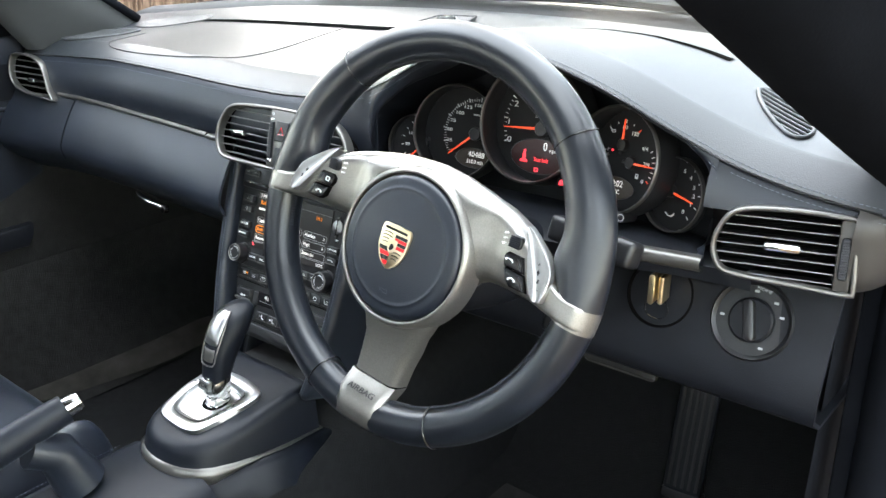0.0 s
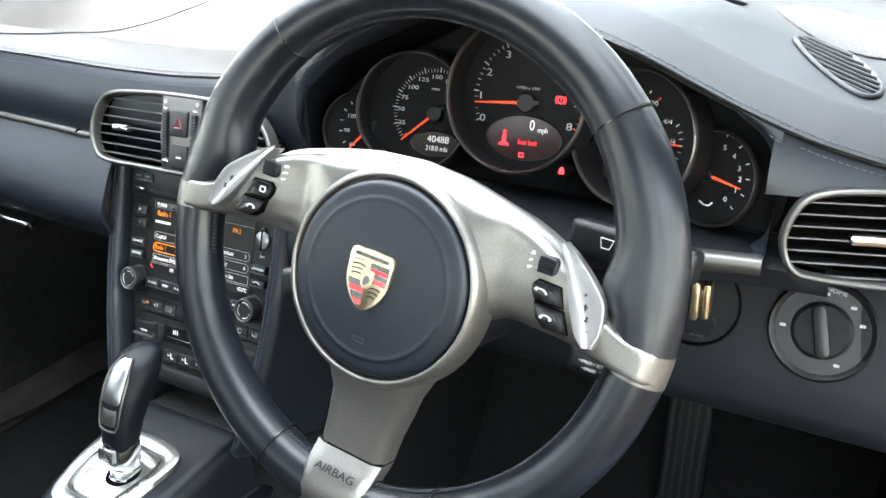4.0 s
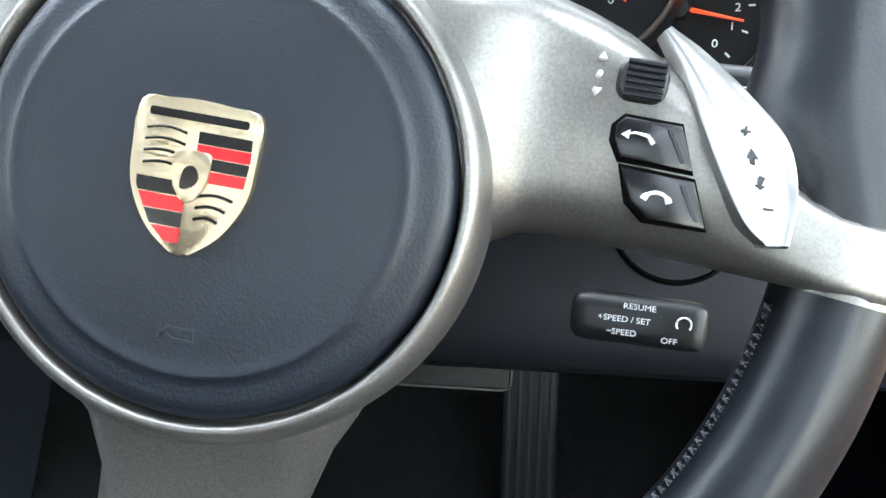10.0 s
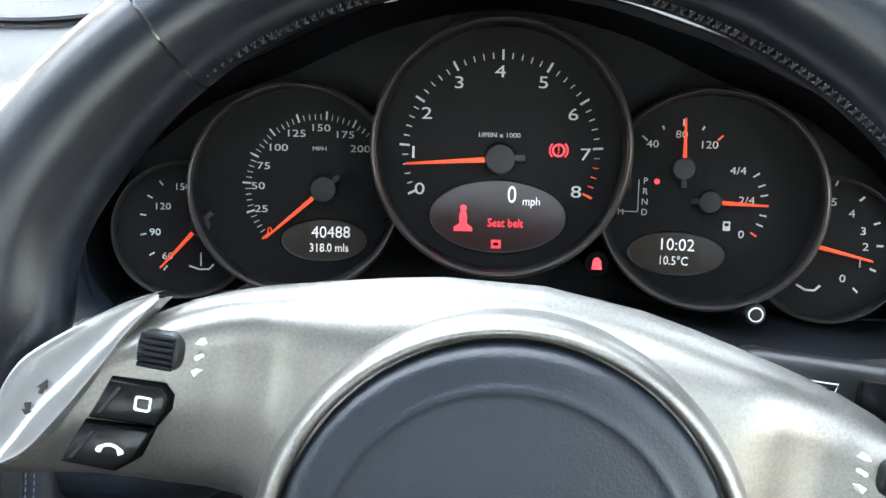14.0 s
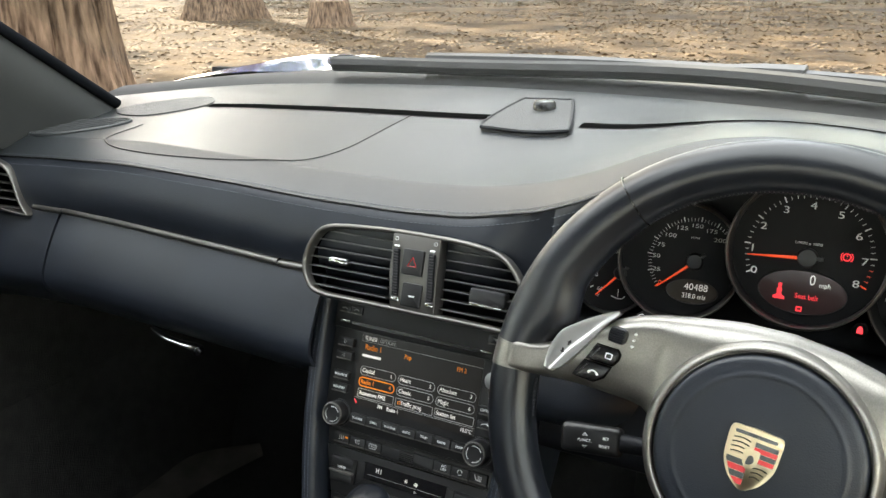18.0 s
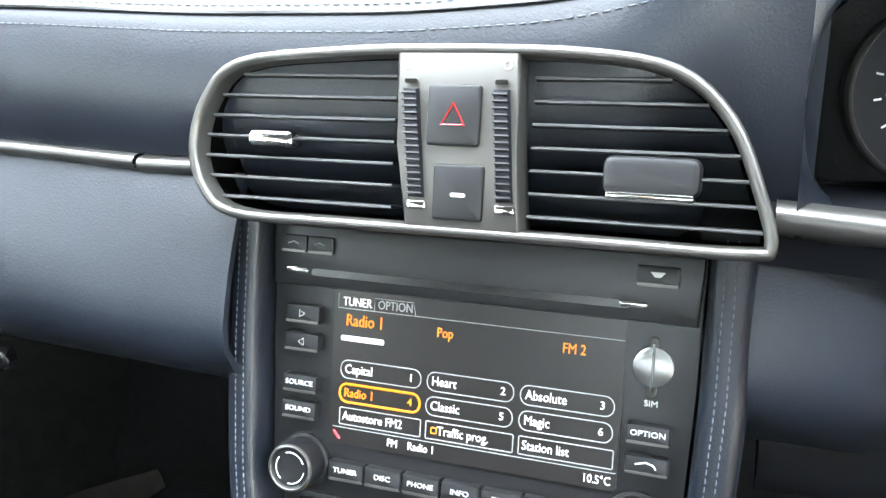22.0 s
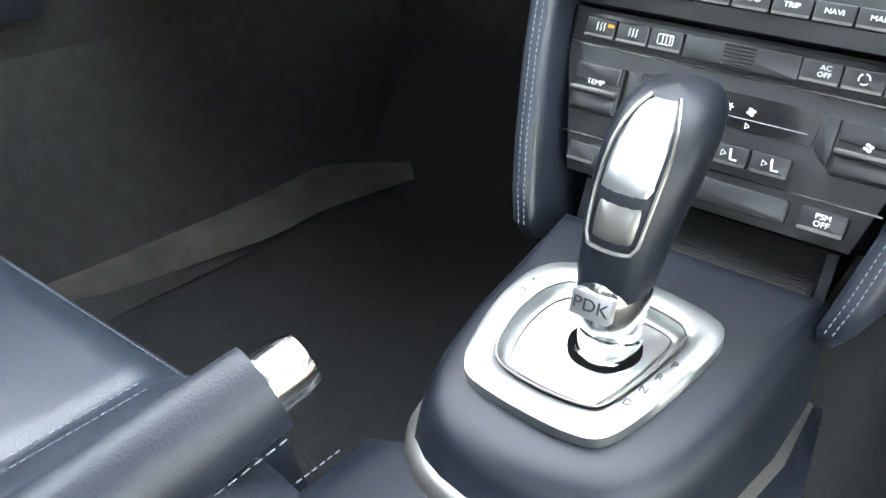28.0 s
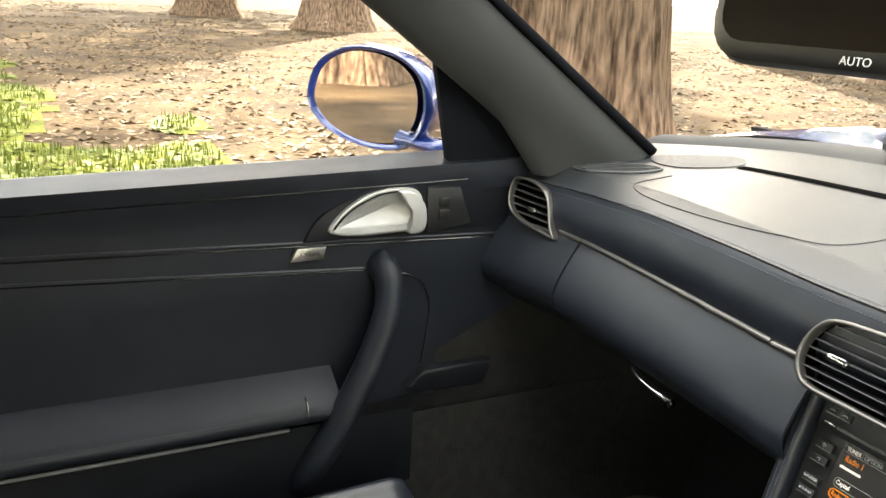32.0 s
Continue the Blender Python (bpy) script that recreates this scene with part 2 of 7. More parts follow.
def prism(pts, w0, w1, bev=0.0, seg=2, bm=None):
    """A plate from an outline in u, v, from depth w0 to w1, its upper edge rounded."""
    bm = bm or bmesh.new()
    lo = [bm.verts.new((p[0], p[1], w0)) for p in pts]
    hi = [bm.verts.new((p[0], p[1], w1)) for p in pts]
    n = len(pts)
    bm.faces.new(lo[::-1])
    top = bm.faces.new(hi)
    for i in range(n):
        bm.faces.new((lo[i], lo[(i + 1) % n], hi[(i + 1) % n], hi[i]))
    if bev > 0:
        bmesh.ops.bevel(bm, geom=list(top.edges), offset=bev, segments=seg, profile=0.5, affect="EDGES", clamp_overlap=True)
    return bm


def ring_plate(outer, inner, w0, w1, wi, bm=None):
    """A frame between two outlines of equal count, with a rounded front."""
    bm = bm or bmesh.new()
    n = len(outer)
    mid = [((a[0] + b[0]) / 2, (a[1] + b[1]) / 2) for a, b in zip(outer, inner)]
    near = [(0.8 * a[0] + 0.2 * b[0], 0.8 * a[1] + 0.2 * b[1]) for a, b in zip(outer, inner)]
    nin = [(0.2 * a[0] + 0.8 * b[0], 0.2 * a[1] + 0.8 * b[1]) for a, b in zip(outer, inner)]
    rows = [[bm.verts.new((*p, w)) for p in ps] for ps, w in ((outer, w0), (outer, w1 * 0.7), (near, w1 * 0.95), (mid, w1), (nin, w1 * 0.95), (inner, w1 * 0.6), (inner, wi))]
    for a, b in zip(rows, rows[1:]):
        for i in range(n):
            bm.faces.new((a[i], a[(i + 1) % n], b[(i + 1) % n], b[i]))
    return bm


def lathe(profile, seg=48, bm=None, closed=False):
    """Turns (r, w) pairs about the w axis."""
    bm = bm or bmesh.new()
    rows = []
    for r, w in profile:
        if r < 1e-6:
            rows.append([bm.verts.new((0, 0, w))])
        else:
            rows.append([bm.verts.new((r * math.cos(2 * math.pi * i / seg), r * math.sin(2 * math.pi * i / seg), w)) for i in range(seg)])
    for a, b in zip(rows, rows[1:] + (rows[:1] if closed else [])):
        for i in range(seg):
            j = (i + 1) % seg
            f = [a[i % len(a)], a[j % len(a)], b[j % len(b)], b[i % len(b)]]
            f = [v for k, v in enumerate(f) if v not in f[:k]]
            if len(f) > 2:
                bm.faces.new(f)
    return bm


def sheet(rows, bm=None, close_u=False, close_v=False):
    """A surface through rows of points."""
    bm = bm or bmesh.new()
    vs = [[bm.verts.new(p) for p in r] for r in rows]
    for a, b in list(zip(vs, vs[1:])) + ([(vs[-1], vs[0])] if close_v else []):
        n = len(a)
        for i in range(n if close_u else n - 1):
            j = (i + 1) % n
            bm.faces.new((a[i], a[j], b[j], b[i]))
    return bm


def thick(bm, d):
    bmesh.ops.recalc_face_normals(bm, faces=bm.faces)
    bmesh.ops.solidify(bm, geom=bm.faces[:], thickness=d)
    return bm


def tube(pts, r, seg=10, closed=False, flat=1.0, bm=None, up=(0, 0, 1), caps=True):
    """A round bar along points; r is one radius or one for each point."""
    bm = bm or bmesh.new()
    pts = [Vector(p) for p in pts]
    n = len(pts)
    rows = []
    for i, p in enumerate(pts):
        t = (pts[(i + 1) % n] - pts[i - 1]) if closed else (pts[min(i + 1, n - 1)] - pts[max(i - 1, 0)])
        t.normalize()
        s = t.cross(Vector(up))
        s = s.normalized() if s.length > 1e-6 else t.orthogonal().normalized()
        q = s.cross(t)
        rr = r[i] if isinstance(r, (list, tuple)) else r
        rows.append([bm.verts.new(p + s * (rr * math.cos(2 * math.pi * k / seg)) + q * (rr * flat * math.sin(2 * math.pi * k / seg))) for k in range(seg)])
    for a, b in list(zip(rows, rows[1:])) + ([(rows[-1], rows[0])] if closed else []):
        for k in range(seg):
            bm.faces.new((a[k], a[(k + 1) % seg], b[(k + 1) % seg], b[k]))
    if caps and not closed:
        bm.faces.new(rows[0][::-1])
        bm.faces.new(rows[-1])
    return bm


def rrect(cx, cy, w, h, r, n=4):
    """Outline of a rounded rectangle."""
    r = min(r, w / 2 - 1e-5, h / 2 - 1e-5)
    out = []
    for qx, qy, a0 in ((1, 1, 0), (-1, 1, 90), (-1, -1, 180), (1, -1, 270)):
        for k in range(n + 1):
            a = radians(a0 + 90 * k / n)
            out.append((cx + qx * (w / 2 - r) + r * math.cos(a), cy + qy * (h / 2 - r) + r * math.sin(a)))
    return out


def smooth_loop(pts, n):
    """Rounds a closed outline by a periodic Catmull-Rom curve, n points a span."""
    out, k = [], len(pts)
    P = [Vector((*p, 0)).to_2d() if len(p) == 2 else Vector(p) for p in pts]
    for i in range(k):
        a, b, c, d = P[i - 1], P[i], P[(i + 1) % k], P[(i + 2) % k]
        for s in range(n):
            t = s / n
            q = 0.5 * ((2 * b) + (c - a) * t + (2 * a - 5 * b + 4 * c - d) * t * t + (3 * b - a - 3 * c + d) * t ** 3)
            out.append(tuple(q))
    return out


def smooth_line(pts, n):
    P = [Vector(p) for p in pts]
    P = [P[0] * 2 - P[1]] + P + [P[-1] * 2 - P[-2]]
    out = []
    for i in range(1, len(P) - 2):
        a, b, c, d = P[i - 1 : i + 3]
        for s in range(n):
            t = s / n
            out.append(0.5 * ((2 * b) + (c - a) * t + (2 * a - 5 * b + 4 * c - d) * t * t + (3 * b - a - 3 * c + d) * t ** 3))
    out.append(P[-2])
    return out


def inset(pts, d):
    """Moves a counter-clockwise or clockwise outline inwards by d."""
    P = [Vector(p) for p in pts]
    n = len(P)
    area = sum(P[i].x * P[(i + 1) % n].y - P[(i + 1) % n].x * P[i].y for i in range(n))
    s = 1 if area > 0 else -1
    out = []
    for i in range(n):
        t = (P[(i + 1) % n] - P[i - 1]).normalized()
        out.append((P[i].x - s * t.y * d, P[i].y + s * t.x * d))
    return out


def curve_at(table, x):
    """Smooth reading of a table of (x, value)."""
    xs, vs = zip(*table)
    k = np.linspace(-0.02, 0.02, 9)
    return float(np.mean(np.interp(x + k, xs, vs)))


def text(body, m, size, material, parent, depth=0.0002, align="CENTER", name="lettering", wide=1.0):
    """Words in the built-in font, as a mesh on a face."""
    cu = bpy.data.curves.new("t", "FONT")
    cu.body, cu.size, cu.extrude, cu.align_x, cu.align_y, cu.resolution_u = body, size, depth, align, "CENTER", 3
    tmp = bpy.data.objects.new("t", cu)
    me = bpy.data.meshes.new_from_object(tmp)
    bpy.data.objects.remove(tmp)
    bpy.data.curves.remove(cu)
    me.transform(m @ Matrix.Diagonal((wide, 1, 1, 1)))
    me.name = name
    me.materials.clear()
    me.materials.append(material)
    ob = new(name, me)
    ob.parent = parent
    return ob


def at(m, u, v, w=0.0, roll=0.0):
    return m @ Matrix.Translation((u, v, w)) @ Matrix.Rotation(radians(roll), 4, "Z")


def stitches(pts, material, parent, name="stitching", length=0.0035, gap=0.0016, r=0.00042, up=(0, 0, 1)):
    """A seam's row of thread, joined: too many to count."""
    P = [Vector(p) for p in pts]
    bm = bmesh.new()
    d, nxt = 0.0, 0.0
    for a, b in zip(P, P[1:]):
        seg = (b - a).length
        while nxt < d + seg:
            s = (nxt - d) / max(seg, 1e-9)
            p = a.lerp(b, s)
            t = (b - a).normalized() * (length / 2)
            tube([p - t, p, p + t], [r * 0.5, r, r * 0.5], 5, bm=bm, up=up)
            nxt += length + gap
        d += seg
    ob = part(name, bm, material, parent)
    ob["kind"] = "stuff"
    return ob


PK = plane((-0.003, 0.8032, 0.6187), 19)
PC = plane((0.003, 0.834, 0.779), 19)
PW = plane((0.3505, 0.6454, 0.778), 19.5, -7.9) @ Matrix.Rotation(radians(2.0), 4, "Y")
PG = plane((0.345, 0.8895, 0.8365), 13.5)


# ---- dashboard surfaces ----
ZS = [(-0.72, 0.832), (-0.655, 0.837), (-0.43, 0.845), (-0.25, 0.841), (-0.14, 0.836), (-0.035, 0.835), (0.04, 0.839), (0.115, 0.855), (0.166, 0.875), (0.2, 0.893), (0.25, 0.914), (0.31, 0.925), (0.38, 0.923), (0.45, 0.9), (0.52, 0.864), (0.57, 0.842), (0.62, 0.828), (0.67, 0.82), (0.74, 0.815)]
YS = [(-0.72, 0.818), (-0.66, 0.834), (-0.55, 0.846), (-0.43, 0.85), (-0.2, 0.85), (0, 0.853), (0.12, 0.85), (0.2, 0.835), (0.34, 0.815), (0.45, 0.825), (0.55, 0.842), (0.63, 0.853), (0.69, 0.858), (0.74, 0.858)]


def zs(x):
    return curve_at(ZS, x)


def ys(x):
    return curve_at(YS, x)


def yr(x):
    return 1.275 - 0.16 * x * x - 3.0 * max(0, abs(x) - 0.5) ** 2


def pad_z(x, y):
    """Height of the dash top."""
    a, b = ys(x), yr(x)
    s = min(max((y - a) / (b - a), 0), 1)
    u = min(1, max(0, (y - a) / 0.042))
    lip = 0.019 * u * (1.3 - 0.3 * u)
    return zs(x) + lip + (0.905 - 0.02 * (x / 0.65) ** 2 - zs(x) - 0.02) * (0.35 * s + 0.65 * s * s * (3 - 2 * s))


def fascia_y(x, z):
    """Depth of the padded face under the stitched edge."""
    t = min(max((zs(x) - z) / 0.075, 0), 1)
    q = min(max((x - 0.06) / 0.065, 0), 1) if x < 0.3 else 0
    return ys(x) - (0.012 * t + 0.010 * math.sin(math.pi * min(t, 1)) ** 0.8) * (1 - q * q * (3 - 2 * q))


def xr(a, b, n):
    return [a + (b - a) * i / (n - 1) for i in range(n)]


dashboard = thing("dashboard", "navy leather dashboard with stitched edges, grained top", "dashboard", kind="structure")
rows = []
for x in xr(-0.705, 0.71, 84):
    a, b = ys(x), yr(x)
    dd_ = [0, 0.004, 0.01, 0.017, 0.025, 0.032, 0.038, 0.042, 0.0435, 0.048, 0.055]
    yy_ = [a + d for d in dd_] + [a + 0.055 + (b - a - 0.055) * s for s in (0.05, 0.1, 0.16, 0.23, 0.3, 0.4, 0.5, 0.6, 0.7, 0.8, 0.9, 1.0)]
    rows.append([(x, y, pad_z(x, y)) for y in yy_])
part("dash_top", thick(sheet(rows), 0.004), PADTOP, dashboard, "grained dark navy leather dash top", angle=60)

PL = basis((-0.633, 0.82, 0.803), (0.95, 0.2, -0.05), (0, 0.25, 1)) @ Matrix.Translation((0, 0, 0.003))
PR = basis((0.6215, 0.837, 0.7825), (0.945, 0.27, 0), (0, 0.2, 1))
VENT_L = smooth_loop([(-0.06, 0.012), (-0.052, 0.034), (-0.013, 0.036), (0.02, 0.022), (0.042, -0.018), (0.054, -0.034), (0.026, -0.033), (-0.026, -0.027), (-0.052, -0.012)], 4)
VENT_R = smooth_loop([(-0.058, -0.004), (-0.05, 0.02), (-0.034, 0.031), (0.0, 0.034), (0.04, 0.033), (0.057, 0.029), (0.059, 0.0), (0.061, -0.03), (0.055, -0.036), (0.02, -0.034), (-0.03, -0.031), (-0.05, -0.025)], 4)


def inside(p, poly):
    hit = False
    for (x0, y0), (x1, y1) in zip(poly, poly[1:] + poly[:1]):
        if (y0 > p[1]) != (y1 > p[1]) and p[0] < x0 + (x1 - x0) * (p[1] - y0) / (y1 - y0):
            hit = not hit
    return hit


def cut_vent(bm, m_, outline):
    """Opens a panel where a vent sits in it."""
    inv = m_.inverted()
    small = inset(outline, 0.002)
    gone = [f for f in bm.faces if inside((inv @ f.calc_center_median()).to_2d(), small)]
    bmesh.ops.delete(bm, geom=gone, context="FACES")
    return bm


rows = []
for x in xr(-0.7, 0.141, 270):
    zb = 0.768 if x < -0.12 else 0.74
    rows.append([(x, fascia_y(x, zs(x) - (zs(x) - zb) * t), zs(x) - (zs(x) - zb) * t) for t in xr(0, 1, 26)])
    rows[-1] += [(x, rows[-1][-1][1] + 0.03, zb - 0.004)]
part("padded_fascia", cut_vent(sheet(rows), PL, VENT_L), NAVY, dashboard, "smooth navy leather padded fascia", angle=60)


def glove_pt(x, t):
    zt = float(np.interp(x, (-0.528, -0.183), (0.7738, 0.7588)))
    zb = 0.652 - 0.014 * max(0, min(1, (x + 0.6) / 0.48))
    z = zt + (zb - zt) * t
    return (x, fascia_y(x, 0.765) + 0.001 - 0.044 * (1 - (1 - min(1, t / 0.72)) ** 1.5) + 0.052 * max(0, (t - 0.55) / 0.45) ** 2.0, z)


def glove_panel(x0, x1, n):
    rows = [[glove_pt(x, t) for t in xr(0, 1, 12)] for x in xr(x0, x1, n)]
    for r in rows:
        x, y, z = r[-1]
        r.append((x, y + 0.012, z - 0.012))
        r.append((x, y + 0.06, z - 0.02))
        r.append((x, y + 0.25, z + 0.0))
    return thick(sheet(rows), 0.004)


glove = thing("glove_box", "navy leather glove box lid with a chrome pull", "glove box")
part("lid", glove_panel(-0.533, -0.118, 40), NAVY, glove, angle=60)
part("side_panel", glove_panel(-0.7, -0.537, 16), NAVY, dashboard, angle=60)
part("seam_shadow", box(-0.535, 0.84, 0.71, 0.006, 0.004, 0.085), VOID, dashboard)
bm = tube([(-0.405 + 0.085 * t, 0.842 - 0.003 * t - 0.008 * math.sin(math.pi * t), 0.6365 - 0.009 * t) for t in xr(0, 1, 11)], [0.003, 0.0048, 0.0052, 0.0052, 0.0052, 0.0052, 0.0052, 0.0055, 0.006, 0.007, 0.005], 12, flat=0.8)
part("pull_end", lathe([(0.0062, -0.004), (0.0062, 0.003), (0.004, 0.0045), (0, 0.0045)], 24), GLOSSBLACK, glove, m=basis((-0.322, 0.836, 0.6245), (1, 0, 0), (0, 0.2, 1)))
part("pull", bm, CHROME, glove, "bright chrome pull")


# silver strips
def strip(x0, x1, z, parent, dz=0.0085, zr=None, out=0.0):
    rows = []
    for x in xr(x0, x1, 24):
        zz = z if zr is None else z + (zr - z) * (x - x0) / (x1 - x0)
        y = fascia_y(x, 0.765) - out
        rows.append([(x, y + 0.004, zz + dz / 2), (x, y - 0.004, zz + dz / 2 - 0.0005), (x, y - 0.0065, zz + dz * 0.25), (x, y - 0.007, zz), (x, y - 0.006, zz - dz * 0.3), (x, y - 0.0035, zz - dz / 2), (x, y + 0.004, zz - dz / 2)])
    return part("trim_strip", sheet(rows), TRIM, parent, "satin silver trim strip", angle=60)


strip(-0.58, -0.53, 0.779, dashboard, zr=0.778)
strip(-0.528, -0.183, 0.779, dashboard, zr=0.764)
strip(-0.181, -0.134, 0.763, dashboard)
strip(0.128, 0.2, 0.755, dashboard, 0.013, out=0.012)
strip(0.47, 0.556, 0.752, dashboard, 0.014)
# stitched edge: two rows of thread under the lip
stitches([(x, fascia_y(x, zs(x) - 0.0075) - 0.0006, zs(x) - 0.0075) for x in xr(-0.64, 0.118, 90)], THREAD, dashboard)
stitches([(x, ys(x) + 0.0045, pad_z(x, ys(x) + 0.0045) + 0.0006) for x in xr(-0.64, 0.69, 140)], THREAD, dashboard)
part("fold_seam", tube([(x, ys(x) - 0.0005, zs(x) + 0.0005) for x in xr(-0.66, 0.69, 140)], 0.0012, 6), BLACKENAMEL, dashboard)
# airbag lid crease in the dash top
lidc = smooth_line([(x, y, 0) for x, y in ((-0.17, 1.1), (-0.174, 1.03), (-0.177, 0.97), (-0.189, 0.925), (-0.21, 0.902), (-0.254, 0.888), (-0.322, 0.878), (-0.42, 0.872), (-0.487, 0.88), (-0.51, 0.905), (-0.516, 0.965))], 8)
part("lid_crease", tube([(p.x, p.y, pad_z(p.x, p.y) + 0.0002) for p in lidc], 0.0011, 6), BLACK, dashboard)


def dash_patch(outline, name, material, parent, h=0.0015, label=""):
    """A flat inlay that follows the dash top."""
    y0, y1 = min(p[1] for p in outline), max(p[1] for p in outline)
    rows = []
    for k in range(17):
        y = y0 + (y1 - y0) * min(max(k / 16.0, 0.004), 0.996)
        us = [p[0] + (q[0] - p[0]) * (y - p[1]) / (q[1] - p[1]) for p, q in zip(outline, outline[1:] + outline[:1]) if (p[1] - y) * (q[1] - y) < 0]
        if len(us) > 1:
            rows.append([(x, y, pad_z(x, y) + h) for x in xr(min(us), max(us), 9)])
    bm = sheet(rows)
    n = len(outline)
    hi = [bm.verts.new((x, y, pad_z(x, y) + h)) for x, y in outline]
    lo = [bm.verts.new((x, y, pad_z(x, y) - 0.006)) for x, y in outline]
    for i in range(n):
        bm.faces.new((lo[i], lo[(i + 1) % n], hi[(i + 1) % n], hi[i]))
    return part(name, bm, material, parent, label)


def slot(x0, y0, x1, y1, wdt, parent):
    pts = xr(0, 1, 14)
    edge = [(x0 + (x1 - x0) * t, y0 + (y1 - y0) * t - 0.05 * ((x0 + (x1 - x0) * t) ** 2 - x0 ** 2 - (x1 ** 2 - x0 ** 2) * t)) for t in pts]
    bm = bmesh.new()
    vs = [[bm.verts.new((x, y + dy, pad_z(x, y + dy) + dz)) for dy, dz in ((-wdt / 2, 0.0008), (0, 0.0015), (wdt / 2, 0.0008))] for x, y in edge]
    for a, b in zip(vs, vs[1:]):
        for k in range(2):
            bm.faces.new((a[k], a[k + 1], b[k + 1], b[k]))
    # No depth here: a black strip on the dash top stands for the slot's shade.
    part("defroster_slot", bm, VOID, parent, "narrow defroster slot, a flat black strip for its shade")


slot(-0.494, 1.074, -0.066, 1.12, 0.02, dashboard)
slot(0.062, 1.11, 0.48, 1.05, 0.02, dashboard)
# centre speaker with sun sensor
speaker = thing("dash_speaker", "grey mesh centre speaker cover with a sun sensor", "speaker")
spo = smooth_loop([(-0.056, 1.082), (-0.05, 1.182), (-0.04, 1.194), (0.008, 1.199), (0.02, 1.192), (0.057, 1.082), (0.05, 1.07), (0.013, 1.064), (-0.035, 1.07)], 3)
part("rim", tube([(x, y, pad_z(x, y) + 0.005) for x, y in spo], 0.0025, 6, closed=True), SOFTBLACK, speaker)
dash_patch(spo, "mesh_cover", SPEAKER, speaker, 0.006)
part("sun_sensor", lathe([(0.015, 0.0), (0.0145, 0.008), (0.012, 0.011), (0, 0.0115)], 28), GLOSSBLACK, speaker, m=Matrix.Translation((-0.004, 1.155, pad_z(0.0, 1.155) + 0.004)))


def dash_grille(name, o, n, label, slant):
    """A vent let into the dash top: black patch for the opening's shade, rim and bars."""
    th = thing(name, label, "air vent", "defroster vents")
    lo = smooth_loop(o, 4)
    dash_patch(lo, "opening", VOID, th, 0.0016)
    part("rim", tube([(x, y, pad_z(x, y) + 0.001) for x, y in inset(lo, -0.0015)], 0.0024, 10, closed=True), PADTOP, th, "raised rim in the dash colour", angle=180)
    sk = [(x, y - slant * x) for x, y in lo]
    y0, y1 = min(p[1] for p in sk), max(p[1] for p in sk)
    for k in range(n):
        y = y0 + (y1 - y0) * (k + 0.5) / n
        us = [p[0] + (q[0] - p[0]) * (y - p[1]) / (q[1] - p[1]) for p, q in zip(sk, sk[1:] + sk[:1]) if (p[1] - y) * (q[1] - y) < 0]
        if len(us) > 1:
            part("bar", tube([(x, y + slant * x, pad_z(x, y + slant * x) + 0.0024) for x in xr(min(us), max(us), 5)], 0.0013, 6), PADTOP, th)


dash_grille("defroster_vent", [(-0.64, 0.882), (-0.65, 0.91), (-0.642, 0.938), (-0.606, 0.965), (-0.57, 0.98), (-0.552, 0.974), (-0.556, 0.945), (-0.576, 0.915), (-0.606, 0.886)], 6, "small slatted side vent in the dash top", 1.1)
dash_grille("defroster_vent", [(0.537, 0.982), (0.556, 0.949), (0.581, 0.922), (0.597, 0.914), (0.604, 0.93), (0.598, 0.956), (0.576, 0.988), (0.55, 1.0), (0.538, 0.993)], 8, "small slatted side vent in the dash top", -0.35)
for sg in (-1, 1):
    tw_ = thing("tweeter_cover", "fine black grille at the foot of the windscreen", "speaker grille", "tweeter covers")
    dash_patch(smooth_loop([(sg * 0.5, 1.075), (sg * 0.53, 1.115), (sg * 0.575, 1.1), (sg * 0.625, 1.03), (sg * 0.6, 1.0), (sg * 0.545, 1.01)], 4), "cover", SPEAKER, tw_, 0.0015)

# ---- floor, shell ----
floor_car = tagged(part("floor", thick(sheet([[(x, y, 0.2 + (0.0 if y < 1.15 else (y - 1.15) * 0.9) + 0.006 * noise.noise((x * 6, y * 6, 0))) for x in xr(-0.72, 0.72, 40)] for y in xr(-0.9, 1.5, 60)]), 0.01), CARPET), "black carpeted car floor rising to the bulkhead", "floor", kind="structure")


def tunnel():
    rows = []
    for y in xr(-0.8, 1.3, 30):
        h = 0.4 + 0.03 * max(0, min(1, (y - 0.6) / 0.3))
        rows.append([(-0.135, y, 0.195), (-0.12, y, 0.30), (-0.1, y, h - 0.03), (-0.075, y, h - 0.006), (-0.05, y, h), (0.05, y, h), (0.075, y, h - 0.006), (0.1, y, h - 0.03), (0.12, y, 0.30), (0.135, y, 0.195)])
    return sheet(rows)


tagged(part("transmission_tunnel", tunnel(), CARPET), "black carpeted centre tunnel", "tunnel", kind="structure")

# ---- steering wheel ----
wheel = thing("steering_wheel", "three-spoke sports steering wheel, navy leather and silver spokes, turned slightly", "steering wheel")
RC, RR = (-0.002, 0.0135), 0.1745


def rim_pt(a, w=0.0, dr=0.0):
    """A place on the rim's centre line by its angle."""
    return Vector((RC[0] + (RR + dr) * math.cos(a), RC[1] + (RR + dr) * math.sin(a), -0.029 + w))


